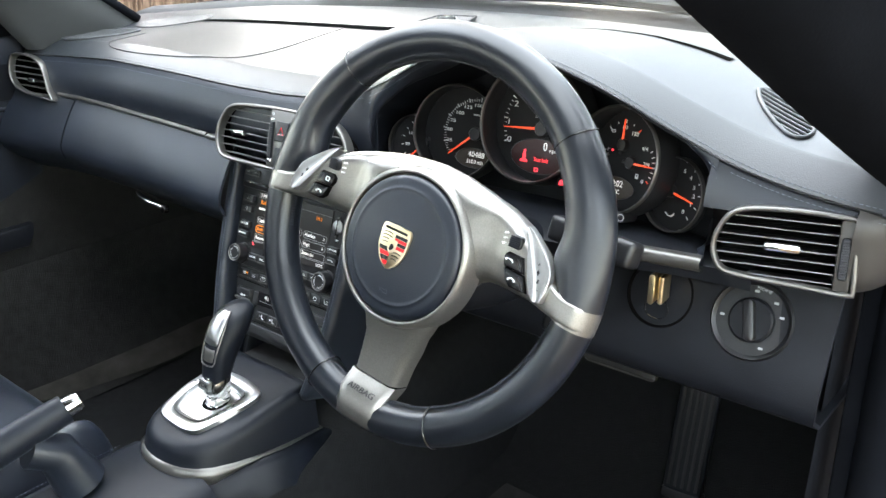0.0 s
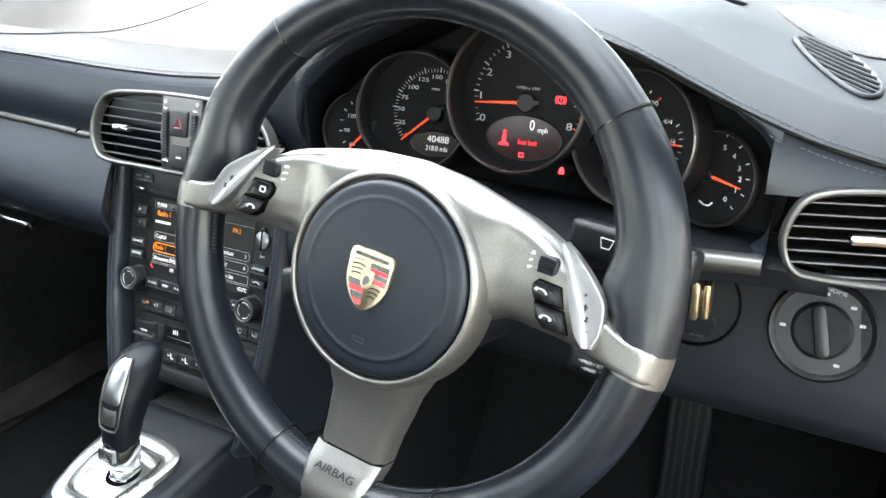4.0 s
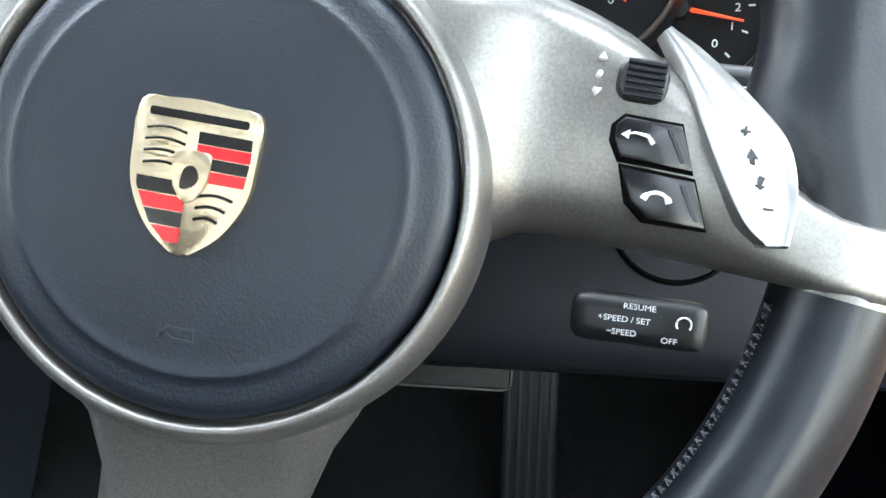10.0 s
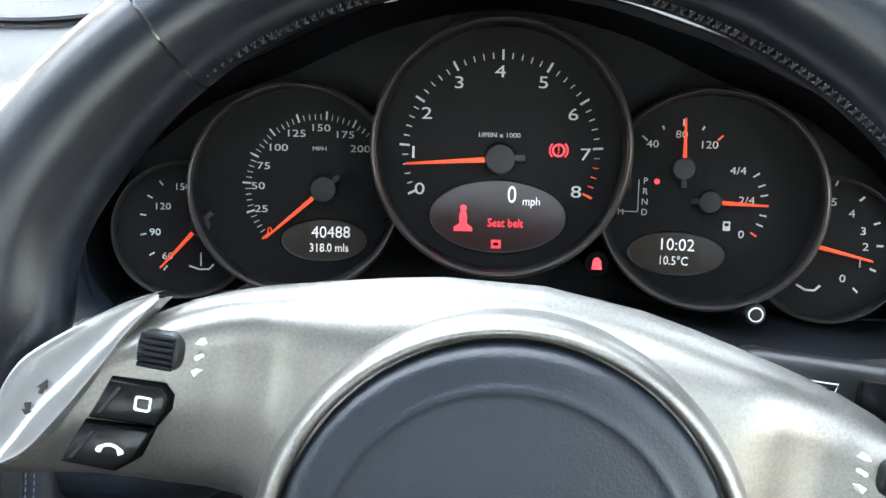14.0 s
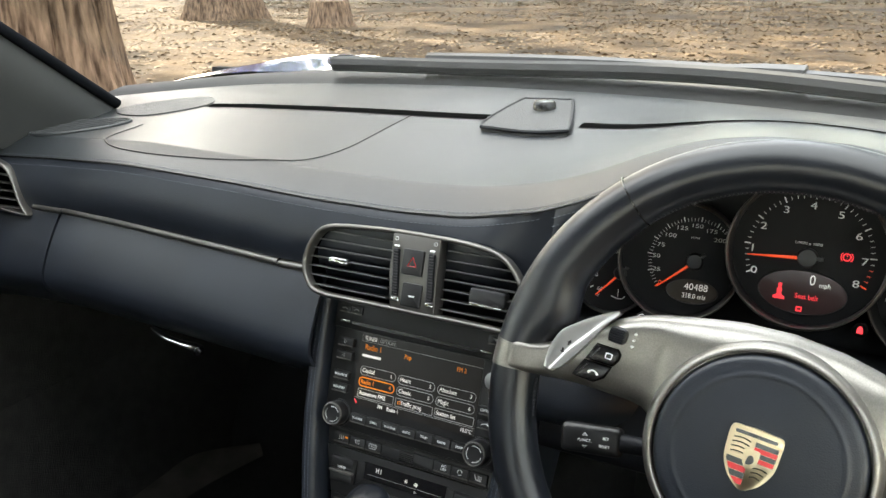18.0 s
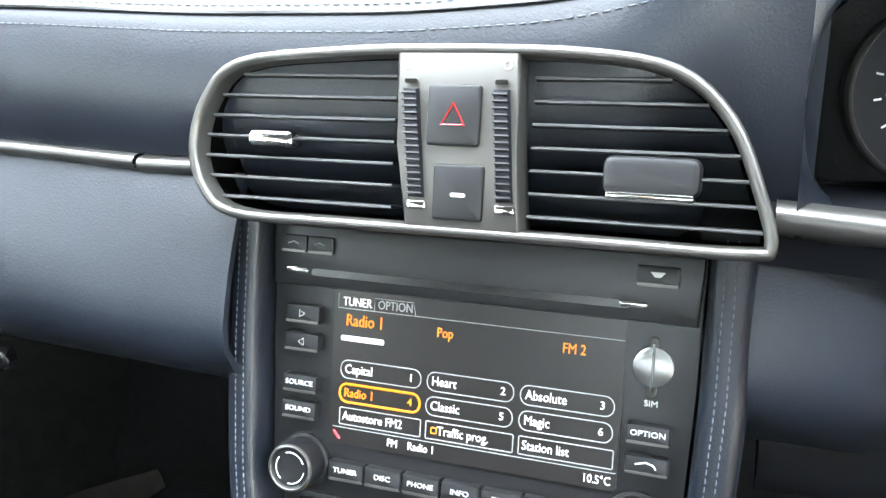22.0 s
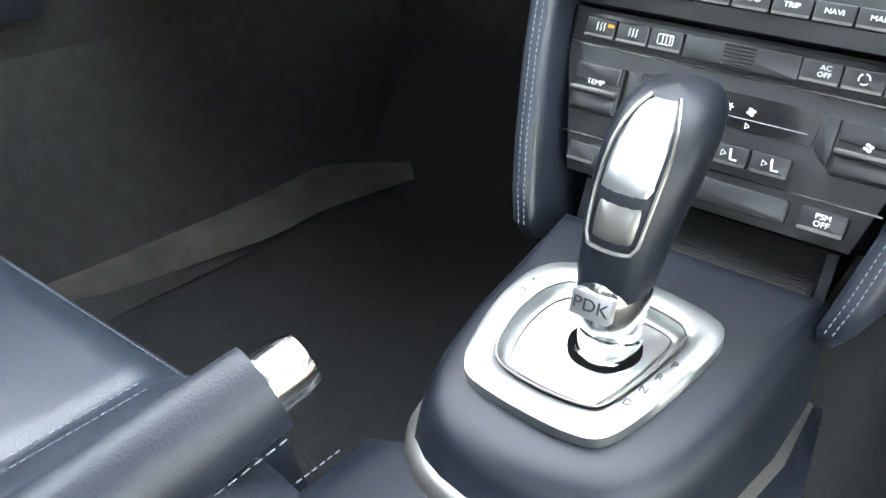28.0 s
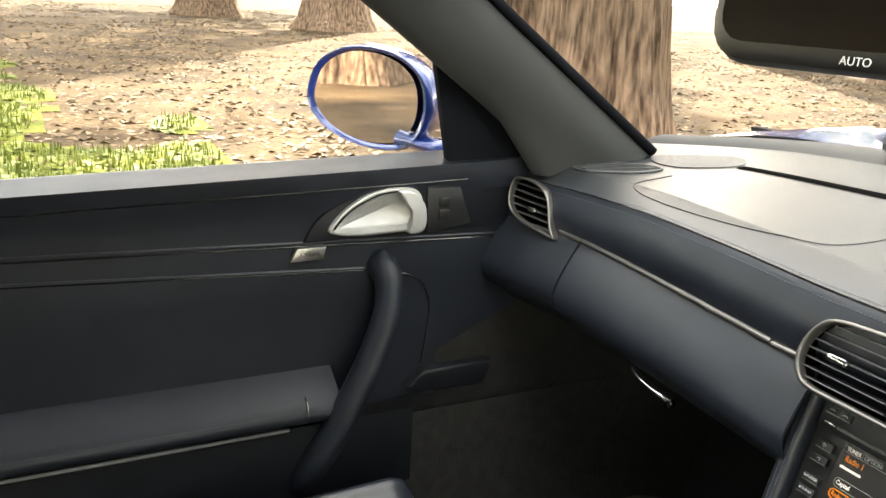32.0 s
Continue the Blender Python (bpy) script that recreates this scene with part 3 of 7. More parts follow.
rows = []
NR = 160
for i in range(NR):
    a = 2 * math.pi * i / NR
    deg = math.degrees(a)
    # the grips swell at ten and two o'clock, where thumbs rest
    sw = math.exp(-((min(abs(deg - 24), abs(deg - 156))) / 20.0) ** 2)
    th = math.exp(-((min(abs(deg - 11), abs(deg - 169))) / 7.5) ** 2)
    ra, rb = 0.0178 + 0.0028 * sw + 0.0055 * th, 0.018 + 0.002 * sw
    c = rim_pt(a, 0, -0.002 * sw - 0.0055 * th)
    d = Vector((math.cos(a), math.sin(a), 0))
    rows.append([c + d * (ra * math.cos(t)) + Vector((0, 0, rb * math.sin(t))) for t in (2 * math.pi * k / 22 for k in range(22))])
part("rim", sheet(rows, close_u=True, close_v=True), WHEELNAVY, wheel, "worn navy leather rim", PW, 180)
# seams across the rim
for deg in (45, 135, -62, -109):
    a = radians(deg)
    d = Vector((math.cos(a), math.sin(a), 0))
    pts = [rim_pt(a) + d * (0.0192 * math.cos(t)) + Vector((0, 0, 0.0188 * math.sin(t))) for t in (2 * math.pi * k / 24 for k in range(24))]
    part("seam", tube(pts, 0.0007, 6, closed=True), BLACKENAMEL, wheel, m=PW)
# cross stitching on the inner side
bm = bmesh.new()
for k in range(300):
    a = radians(-108 + 306 * k / 300.0)
    if radians(-8) < (a if a < math.pi else a - 2 * math.pi) < radians(-2):
        continue
    for sgn in (-1, 1):
        c = rim_pt(a + sgn * 0.004, 0.009 * 0.6, -0.0176)
        c2 = rim_pt(a - sgn * 0.004, 0.003 * 0.6, -0.0182)
        tube([c, (c + c2) / 2 + Vector((-math.cos(a) * 0.0008, -math.sin(a) * 0.0008, 0.0004)), c2], 0.00045, 4, bm=bm)
st = part("stitching", bm, DARKTHREAD, wheel, m=PW)
st["kind"] = "stuff"


def spoke_side(s):
    """One side spoke, swept from the hub to the rim (s: -1 or 1)."""
    top = [(0.0, 0.0808), (0.03, 0.0785), (0.045, 0.0757), (0.059, 0.0725), (0.075, 0.0687), (0.089, 0.0648), (0.102, 0.0598), (0.112, 0.0545), (0.123, 0.047), (0.133, 0.040), (0.143, 0.031), (0.152, 0.024), (0.165, 0.0185), (0.1905, 0.0155)]
    low = [(0.0, -0.04), (0.05, -0.04), (0.064, -0.020), (0.07, -0.008), (0.078, -0.0015), (0.09, 0.0005), (0.12, 0.0), (0.15, -0.0015), (0.186, -0.0034)]
    rows = []
    for u in [0.0, 0.015, 0.03, 0.045, 0.058, 0.066, 0.073, 0.082, 0.092, 0.103, 0.115, 0.127, 0.138, 0.147, 0.156, 0.163, 0.1735, 0.18, 0.186]:
        vt = float(np.interp(u, *zip(*top)))
        vb = float(np.interp(u, *zip(*low)))
        w0 = float(np.interp(u, (0.0, 0.066, 0.08, 0.1, 0.13, 0.16, 0.173, 0.18, 0.186), (-0.0135, -0.013, -0.0165, -0.0145, -0.0125, -0.0106, -0.0092, -0.0112, -0.0165)))
        row = [(s * u, vb + 0.001, w0 - 0.026)]
        for t in xr(0, 1, 13):
            edge = min(t, 1 - t)
            drop = 0.013 * (1 - min(1, edge / 0.16)) ** 2.2 + 0.0075 * max(0, 1 - 2 * t) ** 1.4 * min(1, max(0, (0.165 - u) / 0.04))
            drop *= min(1, max(0.12, (0.171 - u) / 0.03))
            dish = -0.004 * math.exp(-((u - 0.083) / 0.014) ** 2) * math.sin(math.pi * t)
            row.append((s * u, vb + (vt - vb) * t, w0 - drop + dish))
        row.append((s * u, vt - 0.001, w0 - 0.026))
        rows.append(row)
    return sheet(rows)


for s in (-1, 1):
    sp = part("spoke", spoke_side(s), SILVER, wheel, "satin silver side spoke", PW, 60)
    # collar where the spoke clasps the rim
    rows = []
    for a in xr(radians(-5.5), radians(0.5), 5) if s > 0 else xr(radians(180 - 0.5), radians(180 + 5.5), 5):
        d = Vector((math.cos(a), math.sin(a), 0))
        rows.append([rim_pt(a) + d * (0.0184 * math.cos(t)) + Vector((0, 0, 0.0188 * math.sin(t))) for t in (2 * math.pi * k / 22 for k in range(22))])
    part("collar", sheet(rows, close_u=True), SILVER, wheel, m=PW, angle=60)
# lower spoke
rows = []
for v, l, r, w in ((-0.045, -0.046, 0.052, -0.013), (-0.062, -0.040, 0.046, -0.0145), (-0.074, -0.031, 0.040, -0.018), (-0.09, -0.0265, 0.0355, -0.0225), (-0.108, -0.0265, 0.0305, -0.0245), (-0.1285, -0.0265, 0.0275, -0.0255)):
    rows.append([(l, v, w - 0.02)] + [(l + (r - l) * t, v, w - 0.008 * (1 - min(1, min(t, 1 - t) / 0.14)) ** 2) for t in xr(0, 1, 11)] + [(r, v, w - 0.02)])
part("spoke", sheet(rows), SILVER, wheel, "satin silver lower spoke", PW, 60)
rows = []
for k, (v, l, r, w) in enumerate(((-0.1295, -0.0265, 0.0275, -0.0245), (-0.137, -0.026, 0.027, -0.019), (-0.145, -0.0255, 0.0265, -0.0125), (-0.158, -0.025, 0.026, -0.009), (-0.171, -0.0245, 0.0255, -0.013), (-0.1805, -0.024, 0.025, -0.031))):
    rows.append([(l, v, w - 0.022)] + [(l + (r - l) * t, v, w - 0.004 * (1 - min(1, min(t, 1 - t) / 0.1)) ** 2) for t in xr(0, 1, 9)] + [(r, v, w - 0.022)])
plate = part("rim_clasp", sheet(rows), SILVER, wheel, "bright silver clasp stamped with lettering", PW, 60)
text("AIRBAG", at(PW, 0.0005, -0.1415, -0.0146) @ Matrix.Rotation(radians(-38), 4, "X"), 0.0082, GREYPLASTIC, plate, wide=1.15)
# hub ring and airbag cover
part("hub_ring", lathe([(0.0664, -0.02), (0.0664, -0.0085), (0.067, -0.0072), (0.068, -0.0068), (0.0694, -0.0074), (0.0712, -0.0095), (0.0726, -0.0125), (0.0738, -0.018), (0.075, -0.03)], 96), SILVER, wheel, m=PW, angle=60)
prof = [(0.0, -0.0015)] + [(r, -0.0015 - 0.0045 * (r / 0.066) ** 2 + 0.0008 * math.exp(-((r - 0.0525) / 0.0014) ** 2)) for r in (0.01, 0.02, 0.03, 0.04, 0.046, 0.049, 0.0505, 0.0515, 0.0525, 0.0535, 0.0545, 0.056, 0.059, 0.0615)] + [(0.0636, -0.0068), (0.065, -0.009), (0.0655, -0.013), (0.0655, -0.02)]
cover = part("airbag_cover", lathe(prof, 96), PADLEATHER, wheel, "round navy leather airbag cover", PW, 60)
part("horn_mark", tube([(-0.0055, -0.0375, -0.0036), (-0.0055, -0.0435, -0.0038), (-0.004, -0.0405, -0.0036), (0.0035, -0.0405, -0.0036), (0.0035, -0.0435, -0.0038), (-0.002, -0.0435, -0.0038), (-0.005, -0.0415, -0.0038)], 0.0006, 6), PADLEATHER, cover, m=PW)

# crest: a plain shield in its colours
PCR = at(PW, -0.0025, -0.001, -0.0008)
shield = [(-0.0158, 0.0178), (-0.008, 0.0192), (0, 0.0197), (0.008, 0.0192), (0.0158, 0.0178), (0.0163, 0.006), (0.0152, -0.004), (0.0105, -0.013), (0.005, -0.018), (0, -0.0205), (-0.005, -0.018), (-0.0105, -0.013), (-0.0152, -0.004), (-0.0163, 0.006)]
crest = part("crest", prism(smooth_loop(shield, 4), -0.001, 0.0016, 0.0006), GOLD, wheel, "gold, red and black enamel shield badge", PCR)


def shield_w(v):
    P = sorted([(p[1], abs(p[0])) for p in shield if p[0] >= 0])
    return float(np.interp(v, *zip(*P))) - 0.0016


def field(u0, u1, v0, v1, material):
    """An enamel stripe, cut off by the shield's edge."""
    top, bot = [], []
    for v in xr(v0, v1, 5):
        m_ = shield_w(v)
        top.append((max(min(u1, m_), -m_), v))
        bot.append((max(min(u0, m_), -m_), v))
    o = top + bot[::-1]
    part("enamel_field", prism(o, 0.0012, 0.0019), material, crest, m=PCR)


for k, mt in enumerate((BLACKENAMEL, RED, BLACKENAMEL, RED)):
    v1 = 0.0118 - k * 0.0032
    field(0.0006, 0.02, v1 - 0.003, v1, mt)
for k, mt in enumerate((BLACKENAMEL, RED, BLACKENAMEL, RED)):
    v1 = -0.0015 - k * 0.004
    field(-0.02, -0.0006, v1 - 0.0037, v1, mt)
for q in range(4):
    for side, v0 in ((-1, 0.0108), (1, -0.0045)):
        v = v0 - q * 0.0030
        lim = shield_w(v)
        if side < 0 or q < 3:
            pts = [(side * (0.0025 + (lim - 0.004) * t), v + 0.0009 * math.sin(3.1 * t), 0.0018) for t in xr(0, 1, 6)]
            part("antler_bar", tube(pts, 0.00045, 5), BLACKENAMEL, crest, m=PCR)
part("inner_shield", prism(smooth_loop([(p[0] * 0.3, p[1] * 0.34 + 0.0002) for p in shield], 2), 0.0015, 0.0026, 0.0004), GOLD, crest, m=PCR)
part("inner_figure", prism(smooth_loop([(-0.002, -0.003), (0.001, -0.0025), (0.0025, 0.0), (0.001, 0.0028), (-0.0015, 0.002)], 3), 0.0026, 0.003), BLACKENAMEL, crest, m=PCR)
part("title_bar", prism(rrect(0, 0.0152, 0.026, 0.0022, 0.0008), 0.0014, 0.0019), BLACKENAMEL, crest, m=PCR)

# paddles, thumb wheels and keys
for s in (-1, 1):
    le = smooth_line([(0.1103, 0.0589, 0), (0.1169, 0.0482, 0), (0.1246, 0.0319, 0), (0.1312, 0.0199, 0), (0.1367, 0.0118, 0), (0.1425, 0.0076, 0)], 5)
    re = smooth_line([(0.1120, 0.0605, 0), (0.122, 0.0550, 0), (0.1355, 0.0450, 0), (0.1462, 0.0345, 0), (0.1498, 0.0205, 0), (0.1488, 0.0085, 0)], 5)
    rows = []
    for a, b in zip(le, re):
        row = []
        for q, dw in ((0, -0.012), (0, -0.0012), (0.03, -0.0002), (0.08, 0), (0.27, -0.0002), (0.31, -0.0004), (0.36, -0.001), (0.43, -0.0013), (0.7, -0.0014), (0.86, -0.0011), (0.95, -0.0006), (0.985, -0.0009), (1, -0.0016), (1, -0.009)):
            c = a.lerp(b, q)
            row.append((s * c.x, c.y, dw - 0.0035 - 0.0128 * (c.y - 0.0098) / 0.051))
        rows.append(row)
    rows.append([(x, y - 0.0008, min(w, -0.0065)) for x, y, w in rows[-1]])
    rows.append([(x, y, -0.016) for x, y, w in rows[-1]])
    pad = part("shift_paddle", sheet(rows), PADDLE, wheel, "polished silver shift paddle", PW, 45)
    if s > 0:
        text("+", at(PW, 0.1345, 0.0355, -0.0109), 0.0055, GREYPLASTIC, pad)
        text("\u2212", at(PW, 0.1425, 0.0165, -0.0061), 0.0055, GREYPLASTIC, pad)
    for vv, uu, flip in ((0.029, 0.1372, 1), (0.0225, 0.1398, -1)):
        part("arrow_mark", prism([(s * (uu - 0.0006), vv - 0.0024 * flip), (s * (uu + 0.0009), vv - 0.002 * flip), (s * (uu + 0.0004), vv), (s * (uu + 0.0015), vv), (s * (uu - 0.0009), vv + 0.0025 * flip), (s * (uu - 0.0016), vv), (s * (uu - 0.0008), vv)], -0.014, -0.0092 if vv > 0.025 else -0.0076), GREYPLASTIC, pad, m=PW)
    # thumb wheel: a ribbed roller in a slot
    tw = part("thumb_wheel", prism(rrect(s * 0.107, 0.0445, 0.0135, 0.0115, 0.004), -0.02, -0.0115, 0.0025), BLACK, wheel, "black ribbed thumb wheel", PW)
    for k in range(6):
        part("rib", tube([(s * 0.102, 0.0402 + k * 0.0017, -0.0112 + 0.0006 * math.sin(math.pi * (k + 0.5) / 6)), (s * 0.112, 0.0402 + k * 0.0017, -0.0112 + 0.0006 * math.sin(math.pi * (k + 0.5) / 6))], 0.0007, 6), SOFTBLACK, tw, m=PW)
    for k in range(3):
        mv = 0.049 - k * 0.0045
        shape = rrect(s * 0.0955, mv, 0.0014, 0.0014, 0.0006) if k == 1 else [(s * 0.0955 - 0.0011, mv - 0.0006 * (1 - k)), (s * 0.0955 + 0.0011, mv - 0.0006 * (1 - k)), (s * 0.0955, mv + 0.001 * (1 - k))]
        part("mark", prism(shape, -0.0165, -0.0118), WHITE, wheel, m=PW)
    for row, kp in enumerate(([(0.102, 0.0282), (0.1019, 0.032), (0.1039, 0.0344), (0.1186, 0.0343), (0.1235, 0.023), (0.1044, 0.0237)], [(0.1051, 0.0214), (0.1242, 0.0208), (0.1293, 0.009), (0.114, 0.009), (0.1089, 0.013)])):
        kk = [(s * u, v) for u, v in (kp if s > 0 else kp[::-1])]
        vv = sum(v for _, v in kk) / len(kk)
        uu = sum(u for u, _ in kk) / len(kk) - s * 0.001
        part("key_gap", prism(inset(kk, -0.0009), -0.02, -0.0122, 0.0004), VOID, wheel, m=PW)
        key = part("key", prism(kk, -0.018, -0.0102, 0.0011), GLOSSBLACK, wheel, "black key with a white pictogram", PW)
        ra_, rb_ = (kp[3], kp[4]) if row == 0 else (kp[1], kp[2])
        part("key_rib", prism([(s * (ra_[0] - 0.0036), ra_[1] - 0.0016), (s * (ra_[0] - 0.0026), ra_[1] - 0.0016), (s * (rb_[0] - 0.0026), rb_[1] + 0.0016), (s * (rb_[0] - 0.0036), rb_[1] + 0.0016)], -0.0102, -0.0097), GREYPLASTIC, key, m=PW)
        if row == 0 and s < 0:
            part("pictogram", ring_plate(rrect(uu, vv, 0.0048, 0.0042, 0.0008), rrect(uu, vv, 0.0036, 0.003, 0.0006), -0.0095, 0.0004, -0.0094), WHITE, key, m=PW @ Matrix.Translation((0, 0, -0.0098)))
        elif row == 0:
            part("pictogram", tube([(uu - 0.0042, vv + 0.0004, -0.0098), (uu - 0.001, vv + 0.0012, -0.0098), (uu + 0.0022, vv + 0.0008, -0.0098), (uu + 0.0038, vv - 0.001, -0.0098)], [0.0002, 0.00035, 0.00055, 0.0007], 6), WHITE, key, m=PW)
            part("pictogram", prism([(uu - 0.0046, vv + 0.0003), (uu - 0.0026, vv + 0.0018), (uu - 0.0026, vv - 0.0006)], -0.0102, -0.0096), WHITE, key, m=PW)
        else:
            pts = [(uu + 0.0034 * math.cos(t), vv - 0.0012 + 0.0028 * math.sin(t), -0.0098) for t in xr(0.2, math.pi - 0.2, 9)]
            part("pictogram", tube(pts, [0.0009] * 2 + [0.0005] * 5 + [0.0009] * 2, 6), WHITE, key, m=PW)
# column behind the wheel
column = thing("steering_column", "navy and black steering column cover", "steering column")
rows = []
for y, sx, z0, z1 in ((0.685, 0.048, 0.71, 0.768), (0.70, 0.056, 0.70, 0.77), (0.74, 0.06, 0.69, 0.766), (0.79, 0.066, 0.685, 0.764), (0.84, 0.07, 0.68, 0.762), (0.9, 0.075, 0.67, 0.76)):
    rows.append([(0.345 + sx * math.copysign(abs(math.cos(t)) ** 0.6, math.cos(t)), y, (z0 + z1) / 2 + (z1 - z0) / 2 * math.copysign(abs(math.sin(t)) ** 0.7, math.sin(t))) for t in (2 * math.pi * k / 28 for k in range(28))])
bm = sheet(rows, close_u=True)
bm.faces.new([v for v in bm.verts][:28])
part("cover", bm, SOFTBLACK, column, angle=60)
part("hub_back", lathe([(0.0, -0.02), (0.07, -0.02), (0.072, -0.035), (0.055, -0.05), (0.045, -0.065)], 48), SOFTBLACK, wheel, m=PW)


def stalk(name, base, tip, w, h, label):
    th = thing(name, label, "stalk")
    b, t = Vector(base), Vector(tip)
    m_ = basis((b + t) / 2, t - b, (0, 0.35, 1))
    part("arm", box(0, 0, 0, (t - b).length, h, w, 0.006, 3), BLACK, th, m=m_)
    return th, m_


wl, mwl = stalk("trip_stalk", (0.241, 0.738, 0.708), (0.19, 0.737, 0.703), 0.014, 0.024, "black trip computer stalk with white printing")
part("neck", tube([(0.239, 0.738, 0.708), (0.27, 0.742, 0.708), (0.3, 0.748, 0.71)], [0.008, 0.007, 0.009], 10), SOFTBLACK, wl)

# ---- instrument binnacle and gauges ----
binnacle = thing("instrument_binnacle", "black binnacle recess under the navy leather hood", "binnacle")
back = [(-0.21, -0.045), (-0.203, -0.012), (-0.184, 0.006), (-0.155, 0.026), (-0.11, 0.044), (-0.06, 0.066), (0, 0.077), (0.06, 0.066), (0.11, 0.044), (0.155, 0.026), (0.184, 0.006), (0.203, -0.012), (0.212, -0.045), (0.205, -0.078), (0.18, -0.09), (0.1, -0.094), (0, -0.092), (-0.1, -0.094), (-0.18, -0.09), (-0.203, -0.078)]
bl = smooth_loop(back, 4)
pts0 = [PG @ Vector((u, v, -0.02)) for u, v in bl]
pts1 = [PG @ Vector((u, v, 0.05 - 0.012 * abs(u / 0.226) ** 2 - 0.022 * min(1, max(0, -0.046 - v) / 0.035))) for u, v in bl]
rows = [[a.lerp(b, t) for a, b in zip(pts0, pts1)] for t in (0, 0.25, 0.5, 0.75, 1)]
part("recess_wall", sheet(rows, close_u=True), SOFTBLACK, binnacle, angle=60)
bm = bmesh.new()
bm.faces.new([bm.verts.new((u, v, -0.02)) for u, v in bl])
part("recess_floor", bm, SOFTBLACK, binnacle, m=PG)
# leather face of the hood, from the stitched edge down to the recess
upper = [p for p, (u, v) in zip(pts1, bl) if v > -0.046]
upper = sorted(upper, key=lambda p: p.x)
rows = []
for p in upper:
    x = p.x
    e = Vector((x, ys(x), zs(x)))
    mid = p.lerp(e, 0.5) + Vector((0, -0.004, 0))
    rows.append([p + Vector((0, 0.006, 0.001)), p + Vector((0, -0.0015, 0.0008)), p.lerp(e, 0.15) + Vector((0, -0.004, 0)), mid, p.lerp(e, 0.85) + Vector((0, -0.0025, 0)), e])
part("hood_face", sheet(rows), NAVY, binnacle, "navy leather hood face", angle=180)
lower_edge_ = sorted([p for p, (u, v) in zip(pts1, bl) if v <= -0.046], key=lambda p: p.x)
rows = []
for p in lower_edge_:
    e = Vector((p.x, 0.829, 0.7505))
    rows.append([p + Vector((0, 0.006, 0.0)), p + Vector((0, -0.0025, 0.0005)), p.lerp(e, 0.2) + Vector((0, -0.004, 0.0)), p.lerp(e, 0.6) + Vector((0, -0.0035, -0.001)), e, e + Vector((0, 0.008, -0.006))])
part("lower_lip", sheet(rows), NAVY, binnacle, "navy leather lip under the gauges", angle=180)
for off in (0.10, 0.2):
    stitches([tuple(p.lerp(Vector((p.x, ys(p.x), zs(p.x))), 1 - min(0.5, 0.008 * off / 0.1 / max(0.01, (Vector((p.x, ys(p.x), zs(p.x))) - p).length))) + Vector((0, -0.0035, 0.0))) for p in upper], THREAD, binnacle)
# leather face beside the driver's vent
rows = []
for x in xr(0.552, 0.672, 56):
    zb = 0.806
    rows.append([(x, fascia_y(x, zs(x) - (zs(x) - zb) * t) + 0.004, zs(x) - (zs(x) - zb) * t) for t in xr(0, 1, 26)])
part("side_face", cut_vent(sheet(rows), PR, VENT_R), NAVY, binnacle, angle=180)
stitches([(x, fascia_y(x, zs(x) - 0.006) + 0.002, zs(x) - 0.006) for x in xr(0.57, 0.695, 20)], THREAD, binnacle)


def cut_round(bm, m_, behind):
    """Takes away what would stand inside the tube of a neighbour in front."""
    gone = []
    for other, r in behind:
        inv = other.inverted() @ m_
        for f in bm.faces:
            c = inv @ f.calc_center_median()
            if math.hypot(c.x, c.y) < r and f not in gone:
                gone.append(f)
    bmesh.ops.delete(bm, geom=gone, context="FACES")
    return bm


def gauge(name, cu, cv, r, w, label, du=0.0, rr=None, h=0.0145, turn=0.0, behind=()):
    """A round instrument: face, a tube that stands out towards the driver, and its bright ring."""
    g = thing(name, label, "gauge", "instruments")
    m_ = at(PG, cu, cv, w) @ Matrix.Rotation(radians(turn), 4, "Y")
    rr = rr or r
    rows = []
    for t, grow in ((-0.25, 0.985), (0.0, 0.985), (0.5, 0.99), (0.92, 1.0), (1.0, 1.015), (0.9, 1.04), (0.0, 1.04)):
        q = (r + (rr - r) * max(0, t)) * grow
        rows.append([(du * max(0, t) + q * math.cos(a), q * math.sin(a), h * t) for a in (2 * math.pi * k / 144 for k in range(144))])
    part("cup", cut_round(sheet(rows, close_u=True), m_, behind), BLACK, g, m=m_, angle=60)
    part("ring", lathe([(rr * 0.992, -0.003), (rr * 0.996, -0.0005), (rr * 1.012, 0.0008), (rr * 1.034, 0.0), (rr * 1.042, -0.002), (rr * 1.043, -0.005)], 144) if not behind else cut_round(lathe([(rr * 0.992, -0.003), (rr * 0.996, -0.0005), (rr * 1.012, 0.0008), (rr * 1.034, 0.0), (rr * 1.042, -0.002), (rr * 1.043, -0.005)], 144), m_ @ Matrix.Translation((du, 0, h)), behind), TRIM, g, "thin satin silver ring", m_ @ Matrix.Translation((du, 0, h)), 60)
    part("face", lathe([(0, 0), (r * 0.99, 0.0)], 64), FACE, g, m=m_)
    return g, m_


def tick(g, m_, cu, cv, r0, r1, deg, wd, material):
    a = radians(deg)
    d, n = Vector((math.cos(a), math.sin(a), 0)), Vector((-math.sin(a), math.cos(a), 0))
    c = Vector((cu, cv, 0))
    q = [c + d * r0 - n * wd / 2, c + d * r1 - n * wd / 2, c + d * r1 + n * wd / 2, c + d * r0 + n * wd / 2]
    part("tick", prism([(p.x, p.y) for p in q], 0.0002, 0.0005), material, g, m=m_)


